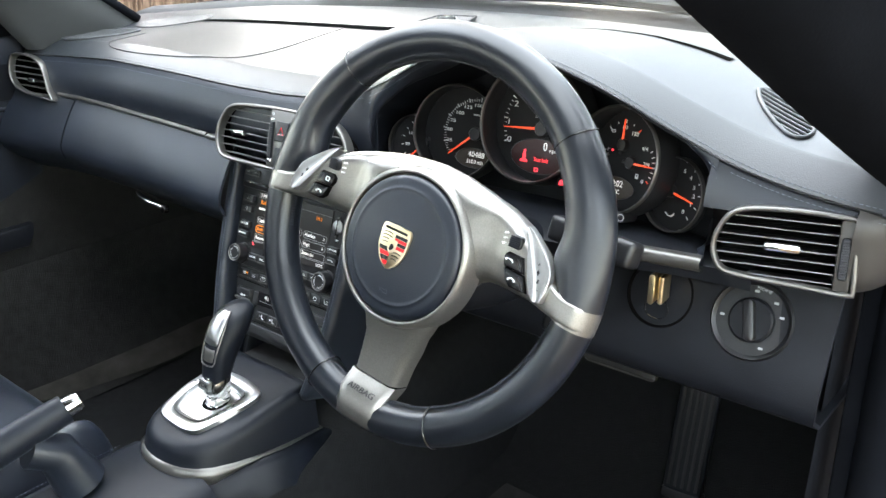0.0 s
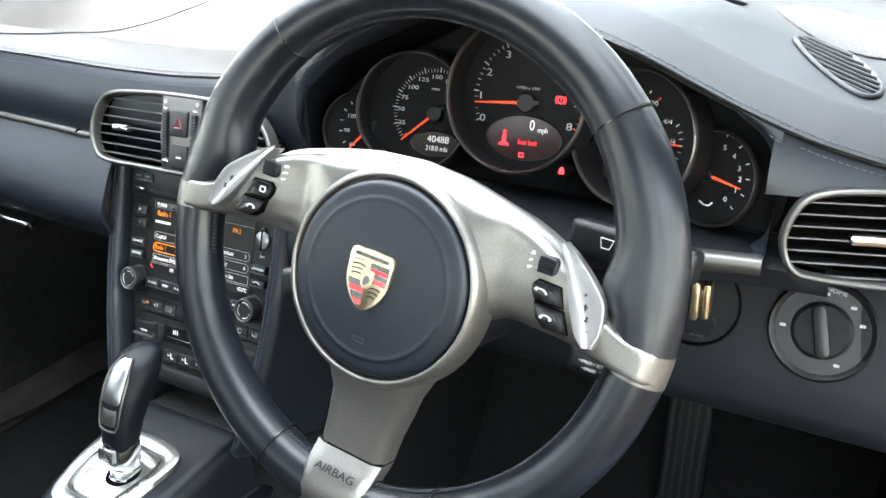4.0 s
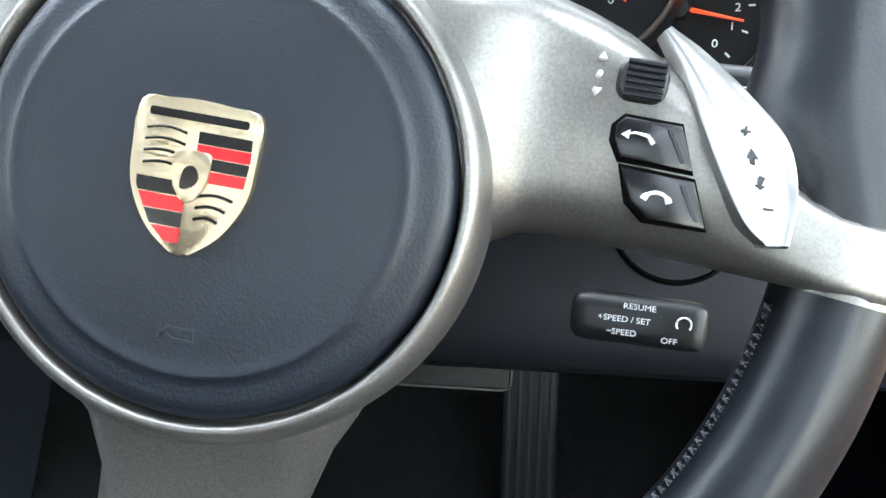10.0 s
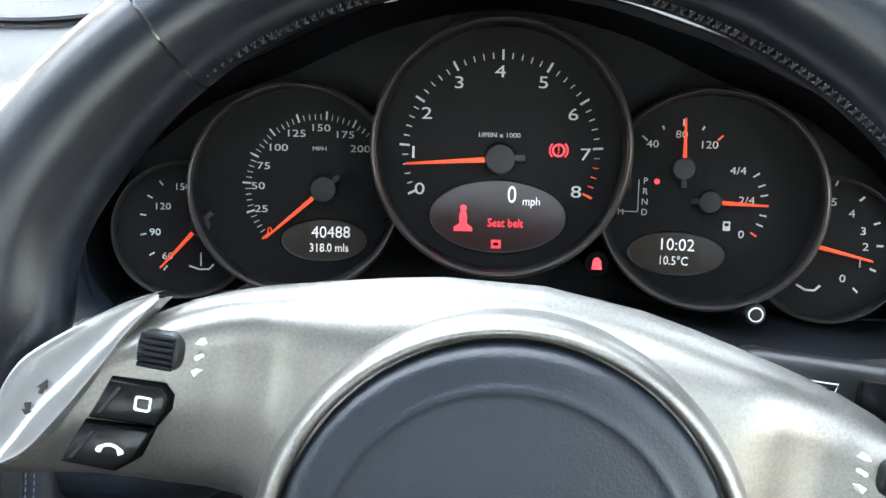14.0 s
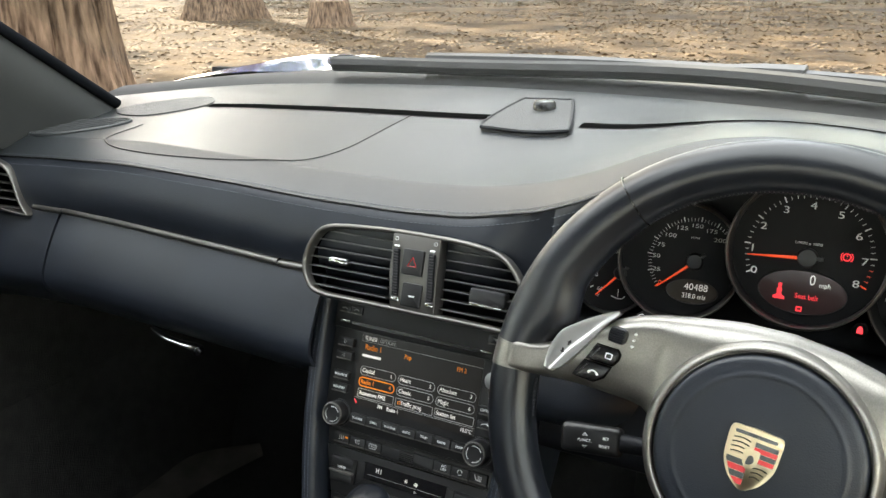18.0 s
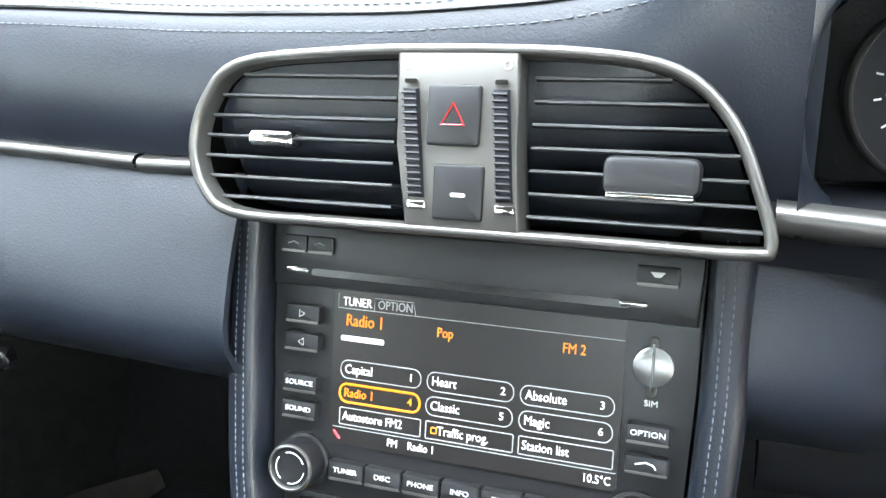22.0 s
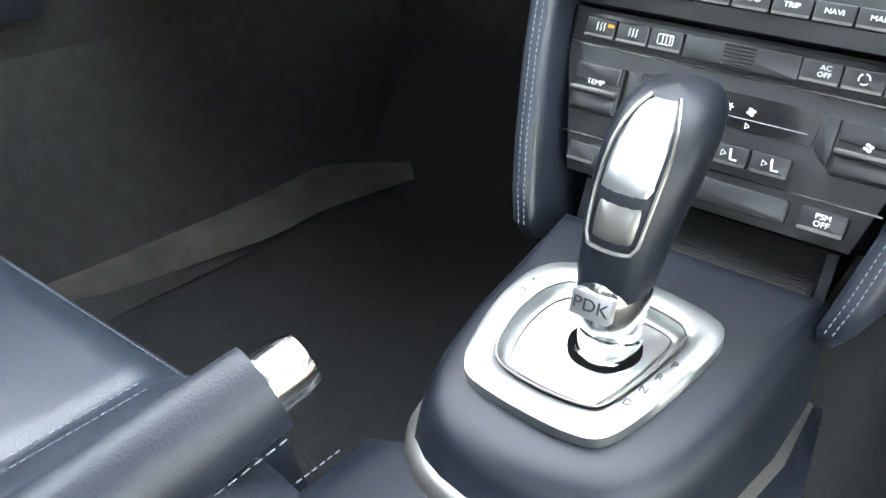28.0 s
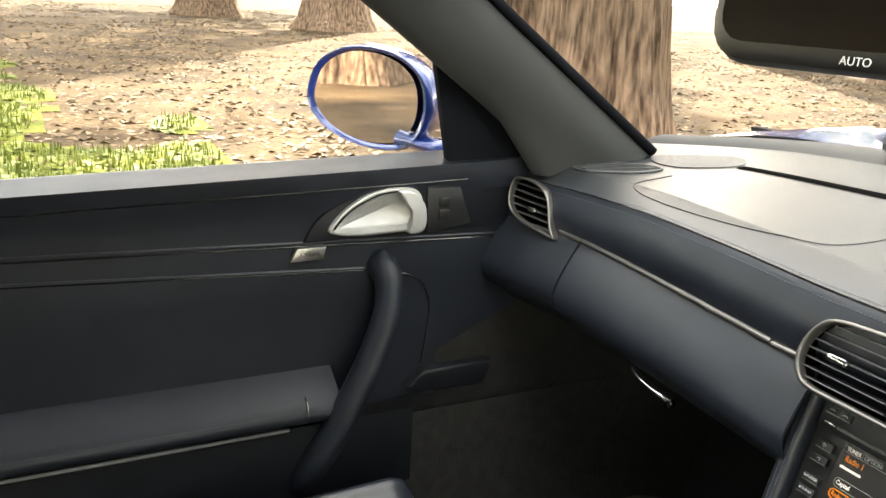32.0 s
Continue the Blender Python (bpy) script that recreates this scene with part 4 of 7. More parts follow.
def needle(g, m_, cu, cv, deg, r0, r1, hub=0.006, wd=0.0024):
    a = radians(deg)
    d, n = Vector((math.cos(a), math.sin(a), 0)), Vector((-math.sin(a), math.cos(a), 0))
    c = Vector((cu, cv, 0))
    q = [c + d * r0 - n * wd / 2, c + d * r1 - n * wd * 0.2, c + d * r1 + n * wd * 0.2, c + d * r0 + n * wd / 2]
    nd = part("needle", prism([(p.x, p.y) for p in q], 0.0035, 0.005, 0.0004), ORANGE, g, "glowing orange-red needle", m_)
    q = [c - d * hub * 1.5 - n * wd * 0.7, c + d * r0 - n * wd * 0.5, c + d * r0 + n * wd * 0.5, c - d * hub * 1.5 + n * wd * 0.7]
    part("tail", prism([(p.x, p.y) for p in q], 0.0035, 0.0052, 0.0004), BLACK, nd, m=m_)
    part("cap", lathe([(hub, 0.0), (hub, 0.004), (hub * 0.85, 0.0055), (0, 0.006)], 28), BLACK, nd, m=at(m_, cu, cv))


def lcd(g, m_, cu, cv, a, b, material):
    o = [(cu + a * math.cos(t), cv + b * math.sin(t)) for t in (2 * math.pi * k / 40 for k in range(40))]
    d_ = part("display", prism(o, 0.0002, 0.0008), material, g, "oval lit display", m_)
    part("display_rim", tube([(u, v, 0.0008) for u, v in o], 0.0005, 5, closed=True), BLACK, g, m=m_)
    return d_


# rev counter
g, mg = gauge("rev_counter", 0.001, 0.004, 0.0625, 0.002, "large rev counter with red seat belt warning display", 0.0, 0.0605, 0.03)
M_REV = mg
hu, hv = 0.0, -0.005
for k in range(41):
    v = k / 5.0
    deg = 205 - 230 * v / 8
    big = k % 5 == 0
    red = v > 7.25
    tick(g, mg, hu, hv + 0.003, 0.0475 if not big else 0.0468, 0.052 if big else 0.0505, deg, 0.0011 if big else 0.0005, ORANGE if red else WHITE)
for k, (u, v) in enumerate(((-0.0402, -0.0175), (-0.0438, 0.0012), (-0.0372, 0.0212), (-0.0209, 0.0369), (-0.0002, 0.0428), (0.0217, 0.0376), (0.0372, 0.0219), (0.0441, 0.0019), (0.0401, -0.0172))):
    text(str(k), at(mg, u - 0.001, v - 0.004, 0.0003), 0.0086, WHITE, g, wide=1.38, name="numeral")
needle(g, mg, hu, hv, 184, 0.008, 0.048, 0.0085, 0.0028)
text("1/MIN x 1000", at(mg, -0.001, 0.007, 0.0003), 0.0034, WHITE, g, wide=1.15)
dd = lcd(g, mg, -0.0005, -0.0345, 0.0352, 0.0186, LCDRED)
text("0", at(mg, 0.0065, -0.0235, 0.001), 0.0125, WHITEGLOW, dd, wide=0.8)
text("mph", at(mg, 0.0165, -0.0265, 0.001), 0.0062, WHITEGLOW, dd, wide=0.85)
text("Seat belt", at(mg, 0.0035, -0.038, 0.001), 0.0062, REDGLOW, dd, wide=0.85)
part("belt_sign", prism([(-0.023, -0.0425), (-0.0135, -0.0425), (-0.0135, -0.0405), (-0.0165, -0.0385), (-0.0162, -0.0345), (-0.0172, -0.0318), (-0.0193, -0.0318), (-0.0203, -0.0345), (-0.02, -0.0385), (-0.023, -0.0405)], 0.0009, 0.0012), REDGLOW, dd, m=mg)
part("belt_head", lathe([(0.0017, 0.0), (0.0017, 0.0003), (0, 0.0003)], 16), REDGLOW, dd, m=at(mg, -0.0182, -0.0305, 0.0009))
part("warning_square", ring_plate(rrect(-0.001, -0.0488, 0.005, 0.0044, 0.0003), rrect(-0.001, -0.0488, 0.0028, 0.0018, 0.0002), 0.0, 0.0004, 0.0), REDGLOW, dd, m=at(mg, 0, 0, 0.0009))
part("brake_lamp", lathe([(0.0034, 0.0003), (0.0034, 0.0006), (0.0024, 0.0006), (0.0024, 0.0003)], 24), REDGLOW, g, m=at(mg, 0.0295, 0.0))
for s in (-1, 1):
    part("brake_lamp", tube([(0.0295 + s * 0.0046 * math.cos(t), 0.0046 * math.sin(t), 0.0006) for t in xr(-0.8, 0.8, 7)], 0.0004, 5), REDGLOW, g, m=mg)
text("!", at(mg, 0.0295, 0.0, 0.0004), 0.0052, REDGLOW, g)
# speedometer
g, mg = gauge("speedometer", -0.1055, -0.0185, 0.0525, -0.005, "speedometer in miles an hour with a mileage display", 0.0, 0.051, 0.03, 12, [(M_REV, 0.0625)])
M_SPEED = mg
ou, ov = 0.1065, 0.0175
hu, hv = -0.0935 + ou, -0.0182 + ov
for k in range(41):
    deg = 221 - 180 * k / 40.0
    big = k % 5 == 0
    tick(g, mg, hu - 0.001, hv, 0.0365, 0.041 if big else 0.0395, deg, 0.0009 if big else 0.0004, ORANGE if k == 0 else WHITE)
for lab, u, v in (("25", -0.1257, -0.0293), ("50", -0.1274, -0.0172), ("75", -0.1245, -0.0066), ("100", -0.1173, 0.0031), ("125", -0.1079, 0.0107), ("150", -0.0952, 0.0139), ("175", -0.0824, 0.0106), ("200", -0.074, 0.0033)):
    text(lab, at(mg, u + ou, v + ov, 0.0003), 0.0052, WHITE, g, wide=1.42, name="numeral")
text("0", at(mg, -0.1214 + ou, -0.041 + ov, 0.0003), 0.0056, ORANGE, g, name="numeral")
text("MPH", at(mg, -0.0955 + ou, 0.003 + ov, 0.0003), 0.0032, WHITE, g, wide=1.2)
needle(g, mg, hu, hv, 221, 0.007, 0.040, 0.0075, 0.0024)
dd = lcd(g, mg, -0.0925 + ou, -0.0455 + ov, 0.0228, 0.0112, LCDBACK)
text("40488", at(mg, -0.0892 + ou, -0.0415 + ov, 0.001), 0.0088, WHITEGLOW, dd, wide=0.95)
text("318.0 mls", at(mg, -0.0902 + ou, -0.0498 + ov, 0.001), 0.0064, WHITEGLOW, dd, wide=0.85)
part("trip_button", lathe([(0.0028, 0.0), (0.0028, 0.004), (0.002, 0.005), (0, 0.005)], 20), SOFTBLACK, g, m=at(mg, -0.0585 + ou, -0.036 + ov))
# coolant and fuel
g, mg = gauge("coolant_and_fuel_gauge", 0.107, -0.0185, 0.0525, 0.0, "coolant and fuel gauge with clock display", 0.0, 0.0515, 0.03, -12, [(M_REV, 0.0625)])
M_FUEL = mg
ou, ov = -0.1108, 0.0168
for k, deg in enumerate((137, 113, 90, 67, 45)):
    tick(g, mg, 0.097 + ou, -0.0045 + ov, 0.024, 0.0275 if k % 2 == 0 else 0.026, deg, 0.0009, ORANGE if k > 3 else WHITE)
for k, deg in enumerate((35, 22, 11, 0, -11, -22, -34)):
    tick(g, mg, 0.1118 + ou, -0.0195 + ov, 0.0245, 0.028, deg, 0.0008, ORANGE if k > 5 else WHITE)
for lab, u, v in (("40", 0.0822, 0.01), ("80", 0.0963, 0.0151), ("120", 0.1098, 0.01), ("4/4", 0.1246, -0.0026), ("2/4", 0.1294, -0.0174), ("0", 0.1277, -0.0346)):
    text(lab, at(mg, u + ou, v + ov, 0.0003), 0.0054, WHITE, g, wide=1.15, name="numeral")
needle(g, mg, 0.0985 + ou, -0.0022 + ov, 91, 0.004, 0.0255, 0.0062, 0.0022)
needle(g, mg, 0.112 + ou, -0.0185 + ov, -2, 0.005, 0.0275, 0.0062, 0.0022)
dd = lcd(g, mg, 0.0964 + ou, -0.0458 + ov, 0.0242, 0.0112, LCDBACK)
text("10:02", at(mg, 0.0965 + ou, -0.0415 + ov, 0.001), 0.0088, WHITEGLOW, dd, wide=0.95)
text("10.5\u00b0C", at(mg, 0.0952 + ou, -0.0498 + ov, 0.001), 0.0064, WHITEGLOW, dd, wide=0.85)
part("fuel_sign", ring_plate(rrect(0.1205 + ou, -0.0305 + ov, 0.0036, 0.0048, 0.0004), rrect(0.1205 + ou, -0.0298 + ov, 0.002, 0.0016, 0.0002), 0.0, 0.0003, 0.0), WHITE, g, m=at(mg, 0, 0, 0.0003))
for k, lab in enumerate("PRND"):
    text(lab, at(mg, 0.0795 + ou, -0.009 - 0.0054 * k + ov, 0.0003), 0.0046, WHITE, g, name="numeral")
text("M", at(mg, 0.0675 + ou, -0.0255 + ov, 0.0003), 0.0042, WHITE, g, name="numeral")
part("selector_line", box(0.0762 + ou, -0.0165 + ov, 0.0004, 0.0004, 0.0165, 0.0003), WHITE, g, m=mg)
part("selector_line", box(0.0722 + ou, -0.025 + ov, 0.0004, 0.0075, 0.0004, 0.0003), WHITE, g, m=mg)
part("park_lamp", lathe([(0.0014, 0.0003), (0.0014, 0.0007), (0, 0.0009)], 16), REDGLOW, g, m=at(mg, 0.0852 + ou, -0.009 + ov))
part("light_sensor", prism(rrect(0.0685 + ou, -0.0085 + ov, 0.0078, 0.0098, 0.0015), 0.0002, 0.0008), GREYPLASTIC, g, m=mg)
# oil temperature
g, mg = gauge("oil_temperature_gauge", -0.163, -0.0415, 0.0345, 0.006, "small oil temperature gauge", h=0.010, turn=18, behind=[(M_SPEED, 0.0525)])
ou, ov = 0.1647, 0.0405
for lab, u, v in (("60", -0.1738, -0.0547), ("90", -0.1798, -0.0421), ("120", -0.176, -0.0286), ("150", -0.1659, -0.0184)):
    text(lab, at(mg, u + ou, v + ov, 0.0003), 0.005, WHITE, g, wide=1.15, name="numeral")
for k, deg in enumerate((232, 212, 190, 170, 150, 132)):
    tick(g, mg, -0.157 + ou, -0.038 + ov, 0.0275, 0.0305, deg, 0.0008, WHITE)
needle(g, mg, -0.1572 + ou, -0.038 + ov, 228, 0.005, 0.03, 0.006, 0.0022)
part("oil_sign", tube([(-0.163 + ou, -0.0598 + ov, 0.0006), (-0.158 + ou, -0.0618 + ov, 0.0006), (-0.153 + ou, -0.0618 + ov, 0.0006), (-0.1505 + ou, -0.0592 + ov, 0.0006)], 0.0005, 5), WHITE, g, m=mg)
part("oil_sign", box(-0.157 + ou, -0.0565 + ov, 0.0005, 0.0006, 0.007, 0.0004), WHITE, g, m=mg)
# oil pressure
g, mg = gauge("oil_pressure_gauge", 0.164, -0.042, 0.035, 0.006, "small oil pressure gauge", h=0.010, turn=-18, behind=[(M_FUEL, 0.053)])
ou, ov = -0.1702, 0.041
for lab, u, v in (("5", 0.1732, -0.0176), ("4", 0.1816, -0.0229), ("3", 0.1872, -0.0313), ("2", 0.1888, -0.039), ("1", 0.1868, -0.0475), ("0", 0.1795, -0.0554)):
    text(lab, at(mg, u + ou, v + ov, 0.0003), 0.0054, WHITE, g, wide=1.15, name="numeral")
for deg in (70, 45, 20, 0, -22, -45):
    tick(g, mg, 0.163 + ou, -0.038 + ov, 0.0305, 0.0335, deg, 0.0009, WHITE)
needle(g, mg, 0.162 + ou, -0.0385 + ov, -13, 0.006, 0.031, 0.006, 0.0022)
part("oil_sign", tube([(0.1585 + ou, -0.0598 + ov, 0.0006), (0.1625 + ou, -0.0622 + ov, 0.0006), (0.167 + ou, -0.0622 + ov, 0.0006), (0.1695 + ou, -0.0595 + ov, 0.0006)], 0.0006, 5), WHITE, g, m=mg)
for u, nm in ((-0.1225, "brightness_knob"), (0.1235, "clock_knob")):
    k = thing(nm, "small black knurled knob under the gauges", "knob", "cluster knobs")
    part("knob", lathe([(0.0052, -0.02), (0.0052, 0.004), (0.0045, 0.0055), (0, 0.006)], 20), BLACK, k, m=at(PG, u, -0.071, 0.031))
    part("face_print", lathe([(0.0036, 0.0058), (0.0036, 0.0062), (0.0029, 0.0062), (0.0029, 0.0058)], 20), WHITE, k, m=at(PG, u, -0.071, 0.031))
belt = part("belt_warning_lamp", prism([(-0.003, -0.004), (0.003, -0.004), (0.0025, 0.001), (0.001, 0.003), (-0.001, 0.003), (-0.0025, 0.001)], 0, 0.0006), REDGLOW, binnacle, "red glowing warning lamp", at(PG, 0.049, -0.0495, 0.03) @ Matrix.Diagonal((0.8, 0.8, 1, 1)))
part("lamp_web", prism(smooth_loop([(0.049 + 0.006 * math.cos(a), -0.05 + 0.006 * math.sin(a)) for a in (0, 1.05, 2.1, 3.14, 4.2, 5.25)], 2), -0.02, 0.0295), VOID, binnacle, m=PG)

# ---- air vents ----
def vent(name, m_, outline, slats, label, frame_w=0.0045, tabs=(), gaps=()):
    """An air vent: rounded silver frame, dark box and level slats cut to the outline."""
    th = thing(name, label, "air vent", "air vents")
    inn = inset(outline, frame_w)
    part("frame", ring_plate(outline, inn, -0.006, 0.008, -0.012), TRIM, th, "satin silver frame", m_, 60)
    # Shallow box behind the slats, coloured black as if no light got in.
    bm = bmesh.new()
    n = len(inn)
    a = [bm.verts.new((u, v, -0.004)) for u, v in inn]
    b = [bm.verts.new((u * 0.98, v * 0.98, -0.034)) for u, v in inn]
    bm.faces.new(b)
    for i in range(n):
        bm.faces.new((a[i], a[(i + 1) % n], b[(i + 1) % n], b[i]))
    part("duct", bm, VOID, th, "duct, blackened for the shade inside", m_)
    v0, v1 = min(p[1] for p in inn), max(p[1] for p in inn)
    for k in range(slats):
        v = v0 + (v1 - v0) * (k + 0.75) / (slats + 0.5)
        us = []
        for i in range(n):
            p, q = inn[i], inn[(i + 1) % n]
            if (p[1] - v) * (q[1] - v) <= 0 and abs(p[1] - q[1]) > 1e-9:
                us.append(p[0] + (q[0] - p[0]) * (v - p[1]) / (q[1] - p[1]))
        if len(us) < 2:
            continue
        spans, cur = [], min(us)
        for g0, g1 in gaps:
            if g0 > cur:
                spans.append((cur, g0))
            cur = max(cur, g1)
        spans.append((cur, max(us)))
        for s0, s1 in spans:
            if s1 - s0 < 0.01:
                continue
            o = [(-0.0010, -0.001), (-0.0002, 0.0008), (0.0005, 0.0006), (0.0004, -0.016), (-0.0006, -0.016)]
            bm = bmesh.new()
            L_ = [bm.verts.new((s0, v + dv - 0.0008, w - 0.002)) for dv, w in o]
            R_ = [bm.verts.new((s1, v + dv - 0.0008, w - 0.002)) for dv, w in o]
            for i in range(5):
                bm.faces.new((L_[i], L_[(i + 1) % 5], R_[(i + 1) % 5], R_[i]))
            bm.faces.new(L_)
            bm.faces.new(R_[::-1])
            sl = part("slat", bm, SLAT, th, m=m_)
            # Highlight along the slat's front, drawn as a paler bar.
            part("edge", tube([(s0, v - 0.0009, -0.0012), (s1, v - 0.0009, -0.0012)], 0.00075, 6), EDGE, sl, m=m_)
    for u, v, wd, wide in tabs:
        part("tab", prism(rrect(u, v, wd, 0.0075, 0.003), -0.004, 0.0045, 0.002), CHROME if not wide else GREYPLASTIC, th, "ribbed bright slider tab", m_)
        if wide:
            part("tab_edge", prism(rrect(u, v - 0.0045, wd * 0.92, 0.003, 0.0012), -0.003, 0.006, 0.0008), CHROME, th, m=m_)
    return th


cv = smooth_loop([(-0.137, -0.006), (-0.131, 0.018), (-0.112, 0.036), (-0.06, 0.0415), (-0.007, 0.0425), (0.05, 0.041), (0.086, 0.0345), (0.108, 0.016), (0.121, -0.012), (0.1265, -0.034), (0.115, -0.0385), (0.06, -0.0385), (0, -0.0385), (-0.06, -0.0385), (-0.112, -0.0375), (-0.130, -0.026)], 4)
PV = at(PC, 0, 0, 0.012)
centre_vent = vent("centre_vent", PV, cv, 7, "twin centre air vent with hazard button panel", 0.005, ((-0.094, 0.0, 0.024, False),), ((-0.034, 0.028),))
part("tab", prism(rrect(0.078, -0.0085, 0.038, 0.0155, 0.004), -0.006, 0.005, 0.003), GREYPLASTIC, centre_vent, "dark grey slider tab", PV)
part("tab_edge", prism(rrect(0.078, -0.0165, 0.034, 0.0026, 0.001), -0.004, 0.006, 0.0006), CHROME, centre_vent, m=PV)
pan = part("centre_panel", prism([(-0.031, 0.0395), (0.0235, 0.0395), (0.024, 0.0), (0.028, -0.037), (-0.0235, -0.037), (-0.029, 0.0)], -0.01, 0.0075, 0.0015), TRIM, centre_vent, "satin silver centre panel", PV)
for u_ in (-0.0255, 0.0185):
    part("ring_mark", tube([(u_ + 0.0017 * math.cos(t), 0.0335 + 0.0017 * math.sin(t), 0.0077) for t in (2 * math.pi * k / 14 for k in range(14))], 0.0003, 4, closed=True), WHITE, centre_vent, m=PV)
hz = part("hazard_button", prism(rrect(-0.0035, 0.0125, 0.0235, 0.0255, 0.0015), 0.004, 0.0095, 0.0012), BLACK, centre_vent, "black button with a red triangle", PV)
part("triangle", tube([(-0.0085, 0.0085, 0.0096), (0.0015, 0.0085, 0.0096), (-0.0035, 0.0175, 0.0096)], 0.0006, 5, closed=True), RED, hz, m=PV)
lk = part("lock_button", prism(rrect(0.0, -0.0195, 0.0225, 0.0235, 0.0015), 0.004, 0.009, 0.0012), BLACK, centre_vent, "black central locking button", PV)
part("key_sign", prism(rrect(0.0005, -0.0205, 0.0065, 0.0016, 0.0007), 0.009, 0.0094), WHITE, lk, m=PV)
for u0, u1 in ((-0.0235, -0.0185), (0.0165, 0.0205)):
    rl = part("roller", prism([(u0 - 0.0035, 0.0235), (u0 + 0.0035, 0.0235), (u1 + 0.0035, -0.0225), (u1 - 0.0035, -0.0225)], 0.002, 0.0105, 0.002), SOFTBLACK, centre_vent, "black ribbed roller", PV)
    for k in range(16):
        t = k / 15.0
        u = u0 + (u1 - u0) * t
        part("rib", tube([(u - 0.0032, 0.0215 - 0.042 * t, 0.0106), (u + 0.0032, 0.0215 - 0.042 * t, 0.0106)], 0.0006, 5), BLACK, rl, m=PV)
    part("roller_end", prism(rrect(u1 + 0.0005, -0.0255, 0.0085, 0.0035, 0.0008), 0.006, 0.0095, 0.0006), CHROME, centre_vent, m=PV)
    part("roller_end", prism(rrect(u0, 0.0265, 0.0055, 0.0018, 0.0006), 0.006, 0.0088), CHROME, centre_vent, m=PV)
# passenger end vent
vent("side_vent", PL, VENT_L, 6, "small end vent beside the passenger door, satin frame", 0.004, ((-0.006, -0.006, 0.018, False),))
# driver end vent
rv = vent("side_vent", PR, VENT_R, 7, "wide end vent beside the driver's door, satin silver frame", 0.0045, ((0.0, -0.001, 0.03, False),), ((0.043, 0.056),))
rp = part("roller_panel", prism(rrect(0.0495, -0.002, 0.0125, 0.06, 0.002), -0.008, 0.004, 0.001), ENDCAP, rv, m=PR)
part("roller", prism(rrect(0.049, -0.004, 0.0075, 0.036, 0.003), 0.0, 0.0075, 0.002), SOFTBLACK, rv, "black ribbed roller", PR)
for k in range(15):
    part("rib", tube([(0.0462, -0.0195 + 0.0022 * k, 0.0076), (0.0518, -0.0195 + 0.0022 * k, 0.0076)], 0.0006, 5), BLACK, rp, m=PR)
rows = []
for t in xr(0, 1, 12):
    x = 0.674 + 0.042 * t
    zt, zb = 0.822 - 0.004 * t, 0.7475 + 0.02 * t * t
    rows.append([(x, 0.8445 + 0.006 * t + 0.045 * t ** 2.2 + 0.012 * abs(2 * q - 1) ** 5, zt + (zb - zt) * q) for q in xr(0, 1, 14)])
part("end_cap", thick(sheet(rows), 0.005), ENDCAP, dashboard, "satin silver dash end cap, darkened as under the pillar's shade", angle=60)

# ---- infotainment unit ----
pcm = thing("infotainment_unit", "anthracite radio and navigation unit with lit screen", "car radio")
part("body", prism([(-0.1, -0.0165), (0.1, -0.0165), (0.1035, 0.0), (0.1055, 0.06), (0.1065, 0.122), (-0.1065, 0.122), (-0.1055, 0.06), (-0.1035, 0.0)], -0.05, -0.002, 0.001), GREYPLASTIC, pcm, m=PK)
part("upper_panel", prism([(-0.1045, 0.0902), (0.1045, 0.0902), (0.1055, 0.1205), (-0.1055, 0.1205)], -0.003, 0.003, 0.0015), GREYPLASTIC, pcm, m=PK)
part("disc_slot", prism(rrect(-0.004, 0.0975, 0.158, 0.0036, 0.0016), 0.002, 0.0034), GLOSSBLACK, pcm, "thin disc slot", PK)
for u in (-0.091, 0.0765):
    part("slot_end", prism(rrect(u, 0.0978, 0.013, 0.003, 0.0014), 0.002, 0.0042, 0.0008), CHROME, pcm, m=PK)
SC_ = part("screen", prism(rrect(0.0015, 0.0505, 0.1455, 0.0785, 0.002), -0.003, -0.0008), SCREENBACK, pcm, "dark lit screen with station list", PK)
W_ = -0.0006
for body, u, v, size, mt, wide in (("TUNER", -0.0586, 0.0838, 0.0062, WHITEGLOW, 0.8), ("OPTION", -0.038, 0.0838, 0.0062, GREYPRINT, 0.8), ("Radio 1", -0.054, 0.0745, 0.0085, AMBERGLOW, 0.8), ("Pop", -0.0115, 0.0738, 0.0068, AMBERGLOW, 0.8), ("FM 2", 0.0512, 0.0738, 0.0068, AMBERGLOW, 0.8), ("FM    Radio 1", -0.0262, 0.0158, 0.0055, WHITEGLOW, 0.85), ("10.5\u00b0C", 0.0653, 0.0155, 0.0055, WHITEGLOW, 0.85)):
    text(body, at(PK, u, v, W_), size, mt, SC_, wide=wide)
part("text_bar", prism(rrect(-0.055, 0.0655, 0.0235, 0.0026, 0.0008), -0.0008, -0.0005), WHITEGLOW, SC_, "line of small white text", PK)
part("tab_line", tube([(-0.0690, 0.0878, W_), (-0.0690, 0.0805, W_), (0.0738, 0.0805, W_)], 0.0002, 4), GREYPRINT, SC_, m=PK)
part("tab_line", tube([(-0.0492, 0.0805, W_), (-0.0492, 0.087, W_), (-0.0285, 0.087, W_), (-0.0270, 0.0805, W_)], 0.0002, 4), GREYPRINT, SC_, m=PK)
